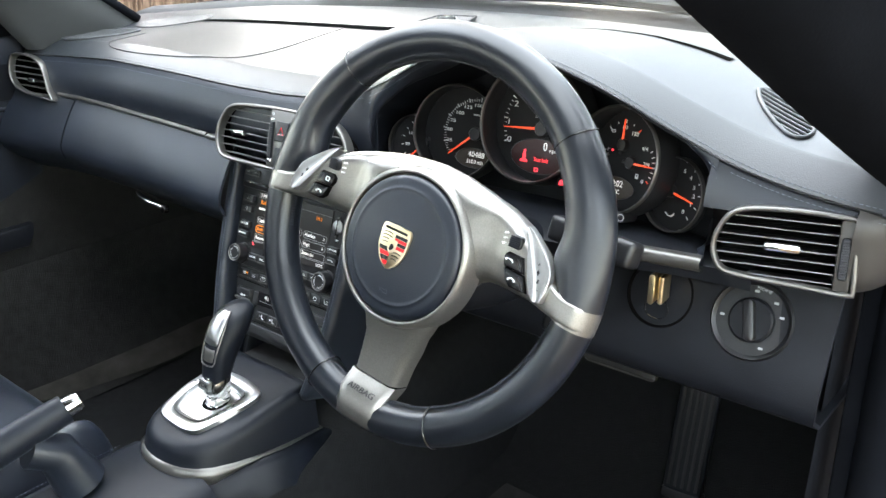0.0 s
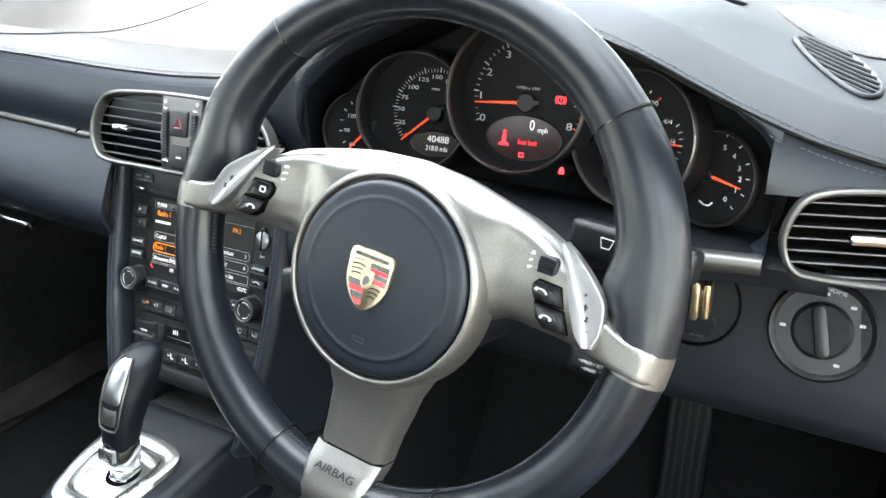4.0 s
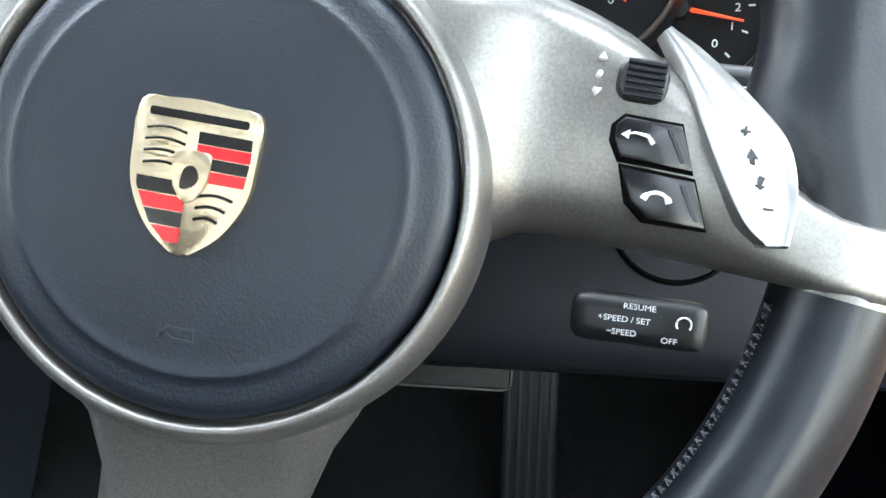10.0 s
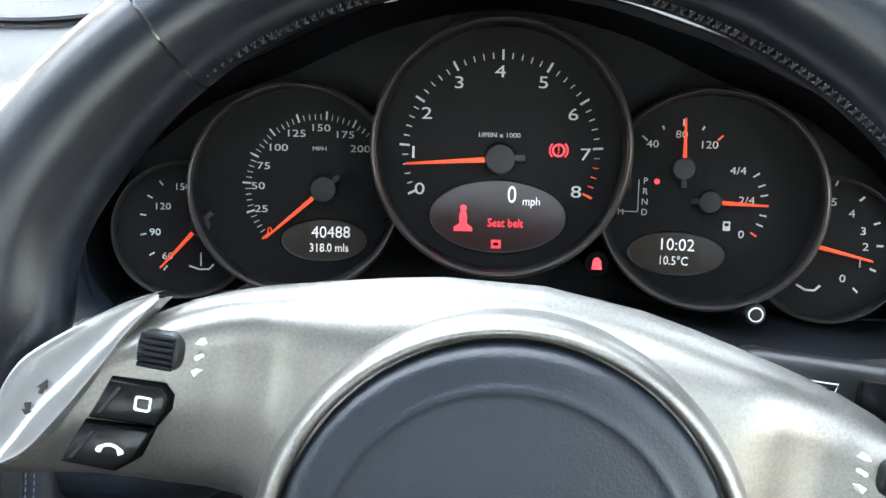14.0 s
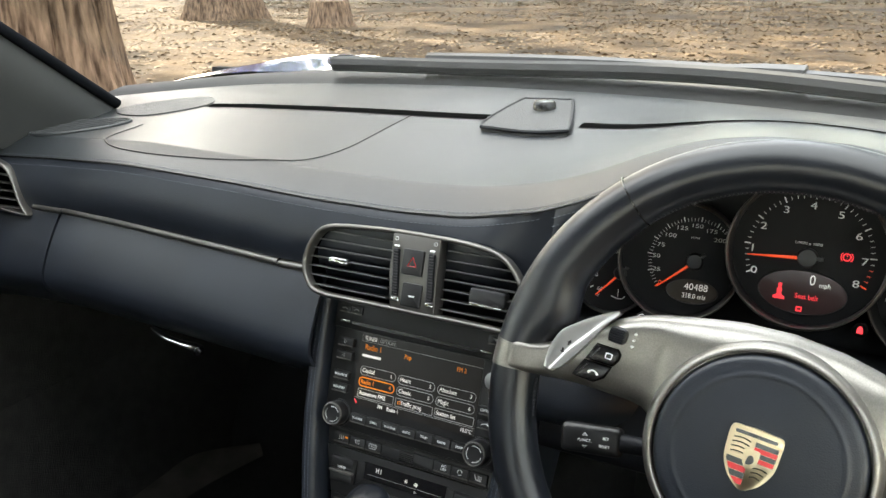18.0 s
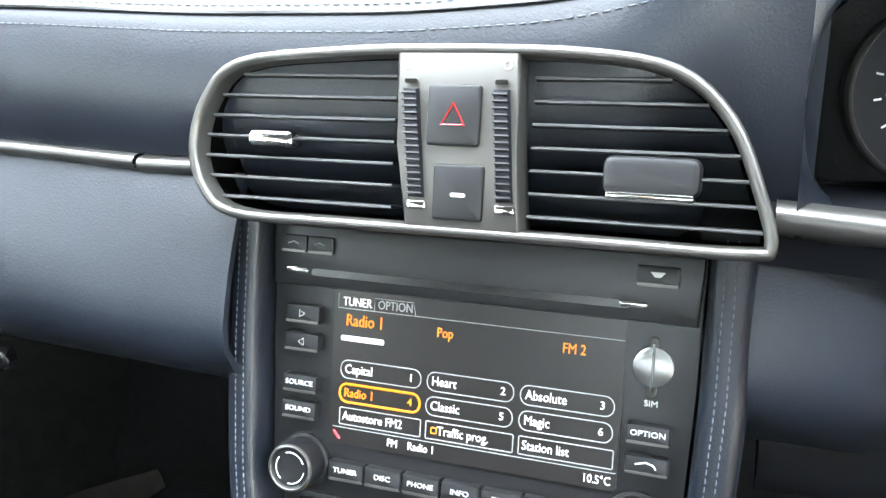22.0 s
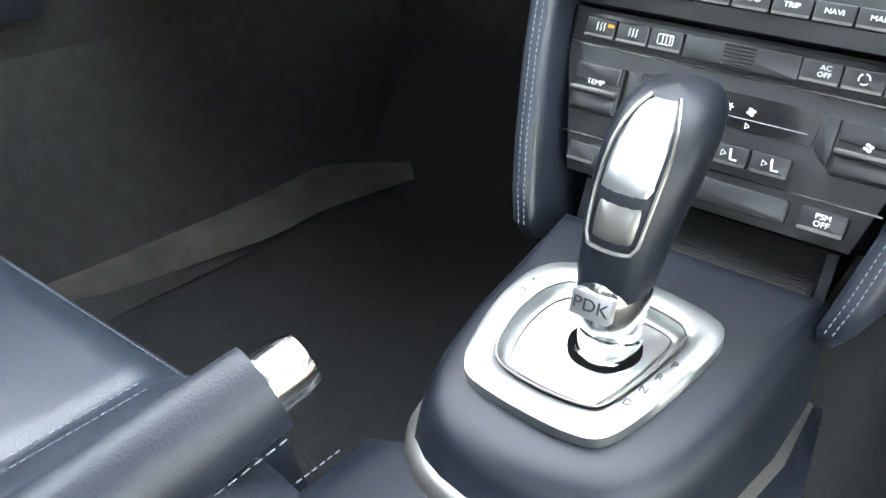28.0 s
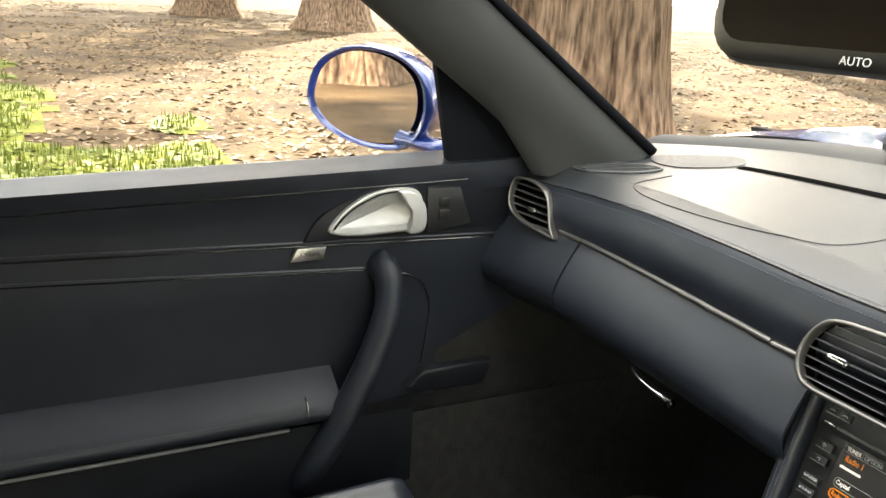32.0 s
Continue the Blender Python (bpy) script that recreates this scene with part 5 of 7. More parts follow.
for r_, row in enumerate(((("Capital", "1"), ("Heart", "2"), ("Absolute", "3")), (("Radio 1", "4"), ("Classic", "5"), ("Magic", "6")))):
    for c_, (lab, num) in enumerate(row):
        u, v = -0.0443 + 0.0468 * c_, 0.0498 - 0.0121 * r_
        hot = (r_, c_) == (1, 0)
        part("station_key", tube([(*p, W_) for p in rrect(u, v, 0.0435, 0.0092, 0.0042, 6)], 0.0006 if hot else 0.00028, 5, closed=True), AMBERGLOW if hot else GREYPRINT, SC_, m=PK)
        text(lab, at(PK, u - 0.0195, v, W_), 0.0064, AMBERGLOW if hot else WHITEGLOW, SC_, align="LEFT", wide=0.85)
        text(num, at(PK, u + 0.0165, v, W_), 0.0052, AMBERGLOW if hot else WHITEGLOW, SC_)
for c_, lab in enumerate(("Autostore FM2", "   Traffic prog.", "Station list")):
    u, v = -0.0435 + 0.0468 * c_, 0.0258
    part("station_key", tube([(*p, W_) for p in rrect(u, v, 0.044, 0.0086, 0.0004, 1)], 0.00028, 5, closed=True), GREYPRINT, SC_, m=PK)
    text(lab, at(PK, u - 0.0205, v, W_), 0.0062, WHITEGLOW, SC_, align="LEFT", wide=0.85)
part("tick_box", tube([(*p, W_) for p in rrect(-0.0145, 0.0258, 0.0028, 0.0028, 0.0002, 1)], 0.0003, 4, closed=True), AMBERGLOW, SC_, m=PK)


def button(name, u, v, w, h, m_, parent, label="", mark=None, size=0.0042, lip=True, depth=0.0035, material=None):
    """A push button with a rounded face, a pale lower edge and its mark."""
    b = part(name, prism(rrect(u, v, w, h, 0.0012), -0.004, depth, 0.0011), material or GREYPLASTIC, parent, label, m_)
    if lip:
        part("lower_edge", prism(rrect(u, v - h * 0.40, w * 0.94, h * 0.14, 0.0005), depth - 0.0012, depth + 0.0003), TRIM, b, m=m_)
    if mark:
        text(mark, at(m_, u, v + 0.0006, depth + 0.0002), size, WHITE, b, wide=1.15)
    return b


for v, mk in ((0.0755, "\u25b7"), (0.0612, "\u25c1"), (0.0398, "SOURCE"), (0.0262, "SOUND")):
    button("button", -0.0872, v, 0.0195, 0.0092, PK, pcm, "anthracite button", mk if len(mk) > 1 else None, 0.0036)
    if len(mk) == 1:
        s = 1 if mk == "\u25b7" else -1
        part("arrow", tube([(-0.0872 - s * 0.0014, v + 0.0022, 0.0037), (-0.0872 + s * 0.0016, v + 0.0004, 0.0037), (-0.0872 - s * 0.0014, v - 0.0014, 0.0037)], 0.00025, 4, closed=True), WHITE, pcm, m=PK)
button("button", 0.087, 0.0405, 0.0192, 0.0088, PK, pcm, "anthracite button", "OPTION", 0.0036)
bk = button("button", 0.0873, 0.0266, 0.0192, 0.0082, PK, pcm, "anthracite return button")
part("pictogram", tube([(0.0825, 0.0272, 0.0038), (0.087, 0.0285, 0.0038), (0.0905, 0.0275, 0.0038), (0.0915, 0.0258, 0.0038)], 0.0004, 5), WHITE, bk, m=PK)
for k, lab in enumerate(("TUNER", "DISC", "PHONE", "INFO", "TRIP", "NAVI", "MAP")):
    button("button", -0.0590 + 0.0203 * k, -0.0018, 0.0196, 0.0098, PK, pcm, "anthracite button", lab, 0.0036)
for u in (-0.0928, -0.078):
    ob = button("button", u, 0.1112, 0.0145, 0.0088, PK, pcm, "small phone button", depth=0.005)
    part("pictogram", tube([(u - 0.003, 0.1112, 0.0053), (u, 0.1124, 0.0053), (u + 0.003, 0.1112, 0.0053)], 0.0004, 5), GREYPRINT, ob, m=PK)
ob = button("button", 0.0863, 0.1108, 0.0185, 0.0092, PK, pcm, "eject button", depth=0.005)
part("pictogram", prism([(0.083, 0.1128), (0.0895, 0.1128), (0.0875, 0.1105), (0.085, 0.1105)], 0.005, 0.0054), WHITE, ob, m=PK)
for u, r, col in ((-0.0842, 0.0128, 0), (0.084, 0.0128, 1)):
    kb = part("knob", lathe([(r * 1.12, -0.004), (r * 1.12, 0.001), (r, 0.0015), (r, 0.0125), (r * 0.93, 0.0145), (r * 0.84, 0.0150), (r * 0.78, 0.0142), (r * 0.7, 0.0140), (0, 0.0142)], 48), BLACK, pcm, "black rotary knob with bright ring", at(PK, u, -0.0005))
    part("knob_ring", lathe([(r * 0.985, 0.0118), (r * 0.94, 0.0149), (r * 0.86, 0.0154), (r * 0.82, 0.0147)], 48), TRIM, kb, m=at(PK, u, -0.0005))
    for k in range(3):
        part("print", tube([(r * 0.62 * math.cos(t), r * 0.62 * math.sin(t), 0.0143) for t in xr(0.4 + 2.1 * k, 1.9 + 2.1 * k, 7)], 0.0003, 4), WHITE, kb, m=at(PK, u, -0.0005))
sim = part("card_slot", lathe([(0.0088, -0.001), (0.0088, 0.0012), (0.008, 0.0018), (0, 0.0018)], 36), BRUSHED, pcm, "round bright card slot", at(PK, 0.0868, 0.0705))
part("card_key", prism(rrect(0.0868, 0.0705, 0.0042, 0.0265, 0.002), -0.001, 0.0012, 0.0005), TRIM, sim, m=PK)
part("slit", prism(rrect(0.0868, 0.0705, 0.0013, 0.0215, 0.0005), 0.001, 0.0026), BLACKENAMEL, sim, m=PK)
text("SIM", at(PK, 0.0868, 0.0535, -0.0016), 0.0038, WHITE, pcm, wide=1.1)

# ---- climate control ----
climate = thing("climate_panel", "anthracite climate control panel with rocker switches", "control panel")
PB = at(PK, 0, 0, -0.011)
part("body", prism([(-0.082, -0.112), (0.082, -0.112), (0.0985, -0.05), (0.1025, -0.0185), (-0.1025, -0.0185), (-0.0985, -0.05)], -0.04, 0.0, 0.001), GREYPLASTIC, climate, m=PB)
part("row_line", prism([(-0.1, -0.0395), (0.1, -0.0395), (0.1, -0.0385), (-0.1, -0.0385)], -0.001, 0.0005), BLACKENAMEL, climate, m=PB)
part("row_line", prism([(-0.0905, -0.0905), (0.0905, -0.0905), (0.0905, -0.0895), (-0.0905, -0.0895)], -0.001, 0.0005), BLACKENAMEL, climate, m=PB)
part("row_plate", prism(rrect(0, -0.029, 0.198, 0.0175, 0.002), -0.002, 0.0012, 0.0008), GREYPLASTIC, climate, m=PB)
for k in range(3):
    b = button("button", -0.0815 + 0.0203 * k, -0.029, 0.0195, 0.0112, PB, climate, "anthracite button with a pictogram", lip=True, depth=0.0045)
    for j in range(3):
        u = -0.0835 + 0.0203 * k + 0.0022 * j
        part("pictogram", tube([(u, -0.0305, 0.0047), (u + 0.0006, -0.029, 0.0047), (u, -0.0275, 0.0047), (u + 0.0006, -0.026, 0.0047)], 0.00025, 4), WHITE, b, m=PB)
    if k == 2:
        part("pictogram", tube([(*p, 0.0047) for p in rrect(-0.041, -0.0285, 0.009, 0.0052, 0.001)], 0.00025, 4, closed=True), WHITE, b, m=PB)
    if k == 0:
        part("lamp", prism(rrect(-0.0748, -0.0272, 0.0036, 0.0018, 0.0004), 0.0043, 0.005), AMBERGLOW, b, "lit amber lamp", PB)
grp = part("grille_plate", prism(rrect(0.001, -0.0295, 0.0625, 0.0125, 0.001), -0.002, 0.004, 0.0008), GREYPLASTIC, climate, m=PB)
for k in range(6):
    part("grille_slit", prism(rrect(0.0005, -0.0247 - 0.0019 * k, 0.017, 0.0009, 0.0003), 0.0032, 0.0043), BLACKENAMEL, grp, m=PB)
for k, mk in enumerate(("AC\nOFF", None, None)):
    b = button("button", 0.0425 + 0.0205 * k, -0.0292, 0.0198, 0.0112, PB, climate, "anthracite button with white marking", depth=0.0045)
    u = 0.0425 + 0.0205 * k
    if k == 0:
        text("AC", at(PB, u + 0.002, -0.0268, 0.0047), 0.0036, WHITE, b, wide=1.1)
        text("OFF", at(PB, u + 0.002, -0.0302, 0.0047), 0.0036, WHITE, b, wide=1.1)
    elif k == 1:
        for j in range(3):
            part("pictogram", tube([(u + 0.0026 * math.cos(t), -0.0285 + 0.0026 * math.sin(t), 0.0047) for t in xr(2.1 * j, 2.1 * j + 1.5, 5)], 0.0004, 4), WHITE, b, m=PB)
    else:
        for j in range(3):
            part("pictogram", tube([(u + 0.0016 * j, -0.031, 0.0047), (u + 0.0016 * j + 0.0006, -0.0285, 0.0047), (u + 0.0016 * j, -0.026, 0.0047)], 0.0003, 4), WHITE, b, m=PB)
        part("pictogram", tube([(u - 0.004, -0.0255, 0.0047), (u - 0.0022, -0.0305, 0.0047), (u + 0.004, -0.031, 0.0047)], 0.0005, 5), WHITE, b, m=PB)
dsp = part("display", prism([(-0.050, -0.0475), (0.050, -0.0475), (0.048, -0.0655), (-0.048, -0.0655)], -0.001, 0.0006), GLOSSBLACK, climate, "dark display strip", PB)
text("H I", at(PB, -0.0315, -0.0535, 0.0008), 0.0075, WHITEGLOW, dsp, wide=0.75)


def fan_sign(m_, parent, material):
    """Four rounded blades round a hub."""
    for k in range(4):
        a = math.pi / 2 * k + 0.4
        o_f = [(0.0014 * math.cos(a) + 0.0011 * math.cos(t), 0.0014 * math.sin(a) + 0.0008 * math.sin(t)) for t in (2 * math.pi * j / 10 for j in range(10))]
        part("fan_blade", prism(o_f, 0.0, 0.0003), material, parent, m=m_)


for k in range(3):
    a = math.pi / 3 * k
    part("snow_ray", tube([(0.0025 - 0.0022 * math.cos(a), -0.055 - 0.0022 * math.sin(a), 0.0008), (0.0025 + 0.0022 * math.cos(a), -0.055 + 0.0022 * math.sin(a), 0.0008)], 0.0003, 4), WHITEGLOW, dsp, m=PB)
fan_sign(at(PB, 0.0145, -0.0555, 0.0007), dsp, WHITEGLOW)
part("flow_arrow", tube([(0.0135, -0.0615, 0.0008), (0.0135, -0.0645, 0.0008), (0.0158, -0.063, 0.0008)], 0.00025, 4, closed=True), WHITEGLOW, dsp, m=PB)
part("mute_bar", tube([(-0.0685, 0.0178, W_), (-0.065, 0.0138, W_)], 0.0006, 5), REDGLOW, SC_, "small red sign", PK)
part("foot_line", tube([(-0.069, 0.0198, W_), (0.0738, 0.0198, W_)], 0.0002, 4), GREYPRINT, SC_, m=PK)
part("bar_line", box(0.0, -0.0598, 0.0007, 0.09, 0.0003, 0.0002), GREYPRINT, dsp, m=PB)
for u, mk in ((-0.0745, "TEMP"), (0.0752, None)):
    rk = part("rocker", prism(rrect(u, -0.0625, 0.031, 0.028, 0.002), -0.003, 0.004, 0.0012), BLACK, climate, "rocker switch with a bright bar", PB)
    part("upper_face", prism(rrect(u, -0.054, 0.0285, 0.010, 0.001), 0.003, 0.0062, 0.0015), GREYPLASTIC, rk, m=PB)
    part("bright_bar", prism(rrect(u, -0.0638, 0.0295, 0.0028, 0.001), 0.004, 0.0088, 0.001), TRIM, rk, m=PB)
    part("lower_face", prism(rrect(u, -0.0705, 0.0285, 0.009, 0.001), 0.003, 0.0058, 0.0012), GREYPLASTIC, rk, m=PB)
    if mk:
        text(mk, at(PB, u, -0.0592, 0.0065), 0.0042, WHITE, rk, wide=1.1)
    else:
        fan_sign(at(PB, u, -0.0592, 0.0063), rk, WHITE)
    s = 1 if u < 0 else -1
    part("cheek", prism([(u + s * 0.0165, -0.049), (u + s * 0.0255, -0.049), (u + s * 0.0255, -0.066), (u + s * 0.0195, -0.072), (u + s * 0.0165, -0.0735)], -0.002, 0.002, 0.001), GREYPLASTIC, climate, m=PB)
for u in (-0.0325, -0.0105, 0.0105, 0.0325):
    b = button("button", u, -0.0795, 0.0205, 0.0108, PB, climate, "anthracite air flow button", depth=0.004)
    part("pictogram", tube([(u - 0.004, -0.0775, 0.0043), (u - 0.0015, -0.079, 0.0043), (u - 0.004, -0.0805, 0.0043)], 0.0003, 4, closed=True), WHITE, b, m=PB)
    part("pictogram", tube([(u + 0.0005, -0.076, 0.0043), (u + 0.0015, -0.0815, 0.0043), (u + 0.005, -0.0815, 0.0043)], 0.0006, 5), WHITE, b, m=PB)
part("lower_plate", prism(rrect(-0.012, -0.1005, 0.12, 0.0135, 0.003), -0.002, 0.0035, 0.002), GREYPLASTIC, climate, m=PB)
b = button("button", -0.0735, -0.1, 0.018, 0.0112, PB, climate, "anthracite button", depth=0.004)
b = button("button", 0.0655, -0.1, 0.0235, 0.0118, PB, climate, "anthracite stability control button", depth=0.004)
text("PSM", at(PB, 0.0655, -0.0974, 0.0042), 0.004, WHITE, b, wide=1.15)
text("OFF", at(PB, 0.0655, -0.1012, 0.0042), 0.004, WHITE, b, wide=1.15)

# leather bolsters beside the stack
for s in (-1, 1):
    bo = thing("console_bolster", "navy leather bolster with double grey stitching beside the controls", "console bolster", "console bolsters")
    tab = [(0.128, 0.127, 0.107), (0.06, 0.1275, 0.107), (0.0, 0.1245, 0.105), (-0.05, 0.1195, 0.1), (-0.1, 0.111, 0.0925), (-0.13, 0.1045, 0.0855), (-0.148, 0.098, 0.081), (-0.156, 0.091, 0.082)]
    rows = []
    for v, o, i in tab:
        c, h = (o + i) / 2, (o - i) / 2
        dep = 0.016 if v > -0.15 else 0.008
        rows.append([(s * (c + h * math.copysign(abs(math.cos(t)) ** 0.6, math.cos(t))), v, -0.002 + dep * (abs(math.sin(t)) ** 0.7)) for t in xr(0, math.pi, 15)])
    for r in rows:
        r.insert(0, (r[0][0], r[0][1], -0.13))
        r.append((r[-1][0], r[-1][1], -0.13))
    bm = sheet(rows)
    bm.verts.ensure_lookup_table()
    bm.faces.new(bm.verts[-17:])
    part("pad", bm, NAVY, bo, m=PK, angle=60)
    for f_ in (0.44, 0.66):
        sn_ = math.sqrt(1 - abs(2 * (1 - f_) - 1) ** (2 / 0.6))
        pts = [PK @ Vector((s * (i + (o - i) * (1 - f_)), v, -0.002 + 0.016 * sn_ ** 0.7 + 0.0006)) for v, o, i in tab[:-1]]
        stitches([tuple(p) for p in pts], THREAD, bo, up=(0, 1, 0.3), length=0.0024, gap=0.0013)

# ---- driver's lower panel ----
lower = thing("lower_dashboard", "soft black lower dashboard with ignition and light switch", "dashboard")


def low_pt(x, t):
    z = 0.756 - 0.13 * t
    return (x, 0.8825 - 0.053 * t + 0.07 * max(0, t - 0.75) ** 1.5, z)


rows = [[low_pt(x, t) for t in xr(0, 1, 12)] for x in xr(0.13, 0.67, 40)]
for r in rows:
    x, y, z = r[-1]
    r += [(x, y + 0.02, z - 0.014), (x, y + 0.1, z - 0.02), (x, y + 0.3, z + 0.01)]
part("panel", thick(sheet(rows), 0.004), SOFTBLACK, lower, angle=60)
rows = []
for x in xr(0.112, 0.222, 16):
    rows.append([(x, 0.848 - 0.03 * (1 - (1 - min(1, t / 0.7)) ** 1.5) + 0.045 * max(0, (t - 0.6) / 0.4) ** 2 + 9 * max(0, x - 0.16) ** 2, 0.75 - 0.112 * t) for t in xr(0, 1, 14)])
    x, y, z = rows[-1][-1]
    rows[-1] += [(x, y + 0.02, z - 0.01), (x, y + 0.15, z - 0.012)]
part("knee_panel", thick(sheet(rows), 0.004), NAVY, lower, "navy leather knee panel", angle=60)
# ledge under the gauges
rows = []
for x in xr(0.1, 0.6, 30):
    k = math.exp(-((x - 0.345) / 0.17) ** 4)
    rows.append([(x, 0.895, 0.752 + 0.006 * k), (x, 0.87, 0.757 + 0.008 * k), (x, 0.845 - 0.02 * k, 0.757 + 0.006 * k), (x, 0.835 - 0.035 * k, 0.75), (x, 0.836 - 0.03 * k, 0.735)])
part("ledge", sheet(rows), SOFTBLACK, lower, angle=60)
# ignition and keys
MI = basis((0.507, 0.8575, 0.6995), (1, 0.03, 0), (0, 0.38, 0.92))
# Recess takes the same black, so its inner shade is painted.
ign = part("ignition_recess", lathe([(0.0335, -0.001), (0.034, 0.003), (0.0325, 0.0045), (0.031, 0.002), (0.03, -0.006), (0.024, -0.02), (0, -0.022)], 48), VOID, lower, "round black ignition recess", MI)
part("lock_barrel", lathe([(0.0115, -0.02), (0.0115, -0.004), (0.009, -0.002), (0, -0.002)], 28), GLOSSBLACK, ign, m=MI)
keys = thing("car_keys", "brass-coloured key with a wire ring in the ignition lock", "keys")
KM = basis((0.5145, 0.8355, 0.7172), (0.985, 0.12, 0), (0, 0.07, 1))
part("key_head", prism(rrect(-0.003, 0.0, 0.006, 0.03, 0.003), -0.012, 0.014, 0.002), BRASS, keys, m=KM)
part("key_head", prism(rrect(0.005, -0.001, 0.0055, 0.028, 0.0025), -0.010, 0.011, 0.002), BRASS, keys, m=KM)
part("key_blade", box(0.001, 0.0, -0.01, 0.0025, 0.008, 0.02, 0.0006), CHROME, keys, m=KM)
part("key_ring", tube([(0.001 + 0.0115 * math.cos(t), -0.021 + 0.0105 * math.sin(t), 0.005) for t in (2 * math.pi * k / 28 for k in range(28))], 0.0006, 6, closed=True), CHROME, keys, m=KM)
# light switch
ML = basis((0.5985, 0.857, 0.698), (1, 0.03, 0), (0, 0.38, 0.92))
ls = thing("light_switch", "round black headlamp switch with white symbols", "light switch")
part("bezel", lathe([(0.0375, -0.003), (0.038, 0.003), (0.036, 0.006), (0.034, 0.0045), (0.0325, 0.003), (0.0215, 0.003), (0.0205, 0.001)], 64), BLACK, ls, m=ML)
part("dial", lathe([(0.0205, -0.002), (0.0202, 0.006), (0.0185, 0.0075), (0, 0.0075)], 48), SOFTBLACK, ls, m=ML)
part("grip", prism(rrect(0, 0, 0.0105, 0.039, 0.005), 0.004, 0.0155, 0.003), BLACK, ls, m=at(ML, 0, 0, 0, 14))
for deg in (92, 48, 18, 182, -60):
    a = radians(deg)
    part("symbol", prism(rrect(0.027 * math.cos(a), 0.027 * math.sin(a), 0.0042, 0.0022, 0.0006), 0.0028, 0.0034), GREYPRINT, ls, "small white symbol", ML)
# right stalk with wiper signs, cruise stalk, trip stalk
text("HOME", at(ML, 0.0055, 0.0295, 0.0033, -10), 0.0042, GREYPRINT, ls, wide=1.2)
ws, mws = stalk("wiper_stalk", (0.44, 0.765, 0.782), (0.53, 0.752, 0.777), 0.022, 0.024, "black wiper stalk with white symbols")


def face_frame(m_, h):
    """The side of a stalk that looks back at the driver."""
    return m_ if (m_.col[2].to_3d() @ Vector((0, -1, 0.3)) > 0) else m_ @ Matrix.Rotation(math.pi, 4, "X")


fw = face_frame(mws, 0)
for u in (-0.015, 0.022):
    part("symbol", tube([(u - 0.005, 0.0035, 0.0113), (u + 0.005, 0.0035, 0.0113), (u + 0.003, -0.003, 0.0113), (u - 0.003, -0.003, 0.0113)], 0.0004, 4, closed=True), WHITE, ws, m=fw)
part("slider", prism(rrect(0.003, 0, 0.013, 0.014, 0.002), 0.008, 0.0135, 0.0015), GLOSSBLACK, ws, m=fw)
cs, mcs = stalk("cruise_stalk", (0.451, 0.735, 0.7027), (0.5, 0.731, 0.7003), 0.013, 0.0185, "black cruise control stalk with white printing")
fc = face_frame(mcs, 0)
sgn = 1 if fc.col[0].x > 0 else -1
for body, u, v, sz in (("RESUME", -0.0005, 0.0052, 0.003), ("+SPEED / SET", -0.0055, 0.0003, 0.003), ("\u2212SPEED", -0.006, -0.0045, 0.003), ("OFF", 0.011, -0.0056, 0.003)):
    text(body, at(fc, u, v, 0.0068), sz, WHITE, cs, wide=1.1)
part("cruise_sign", tube([(0.0155 + 0.0026 * math.cos(t), 0.001 + 0.0026 * math.sin(t), 0.0069) for t in xr(-0.6, 3.8, 12)], 0.0004, 4), WHITE, cs, m=fc)
fl = face_frame(mwl, 0)
if fl.col[0].x < 0:
    fl = fl @ Matrix.Rotation(math.pi, 4, "Z")
for body, u, v in (("FUNCT.", -0.004, -0.0005), ("SET", 0.0135, 0.0028), ("RESET", 0.0125, -0.0035)):
    text(body, at(fl, u, v, 0.0074), 0.0031, WHITE, wl, wide=1.1)
for sg in (1, -1):
    part("arrow", tube([(-0.006, sg * 0.0042 - 0.0005, 0.0074), (-0.002, sg * 0.0042 - 0.0005, 0.0074), (-0.004, sg * 0.006 - 0.0005, 0.0074)], 0.0003, 4, closed=True), WHITE, wl, m=fl)

# ---- centre console ----
console = thing("centre_console", "navy leather gear lever console with a silver band", "centre console")


def con_z(y):
    return 0.474 + 0.16 * (y - 0.66)


def band_z(y):
    """Upper edge of the silver band, which runs lower towards the front."""
    return 0.4395 - 0.12 * (y - 0.588)


def band_h(y):
    """The band is full at the rear nose and thins out along the sides."""
    return min(1, max(0.1, 1 - (y - 0.612) / 0.05))


def con_out(y, grow=0.0):
    """Half widths of the console top at y."""
    l = float(np.interp(y, (0.5865, 0.589, 0.594, 0.602, 0.616, 0.643, 0.683, 0.765), (0.012, 0.026, 0.0395, 0.051, 0.0605, 0.0695, 0.0755, 0.077)))
    return l + grow


ringp = [(0.0015, 0.5855)]
yy = [0.5865, 0.589, 0.5935, 0.602, 0.616, 0.638, 0.67, 0.71, 0.768]
rr_ = [(0.0015 + con_out(y), y) for y in yy]
ll_ = [(0.0015 - con_out(y), y) for y in yy][::-1]
outc = ringp + rr_ + ll_
rows = []
for d, dz in ((0.016, 0.0), (0.008, -0.0012), (0.003, -0.0045), (0.0, -0.010), (-0.002, -0.017)):
    rows.append([(x, y, con_z(y) + dz) for x, y in inset(outc, d)])
rows.append([(x, y, band_z(y)) for x, y in inset(outc, -0.005)])
bm = sheet(rows, close_u=True)
bm.faces.new([v for v in bm.verts][: len(outc)])
part("upper_shell", bm, LEVERNAVY, console, "navy leather shell", angle=60)
rows = []
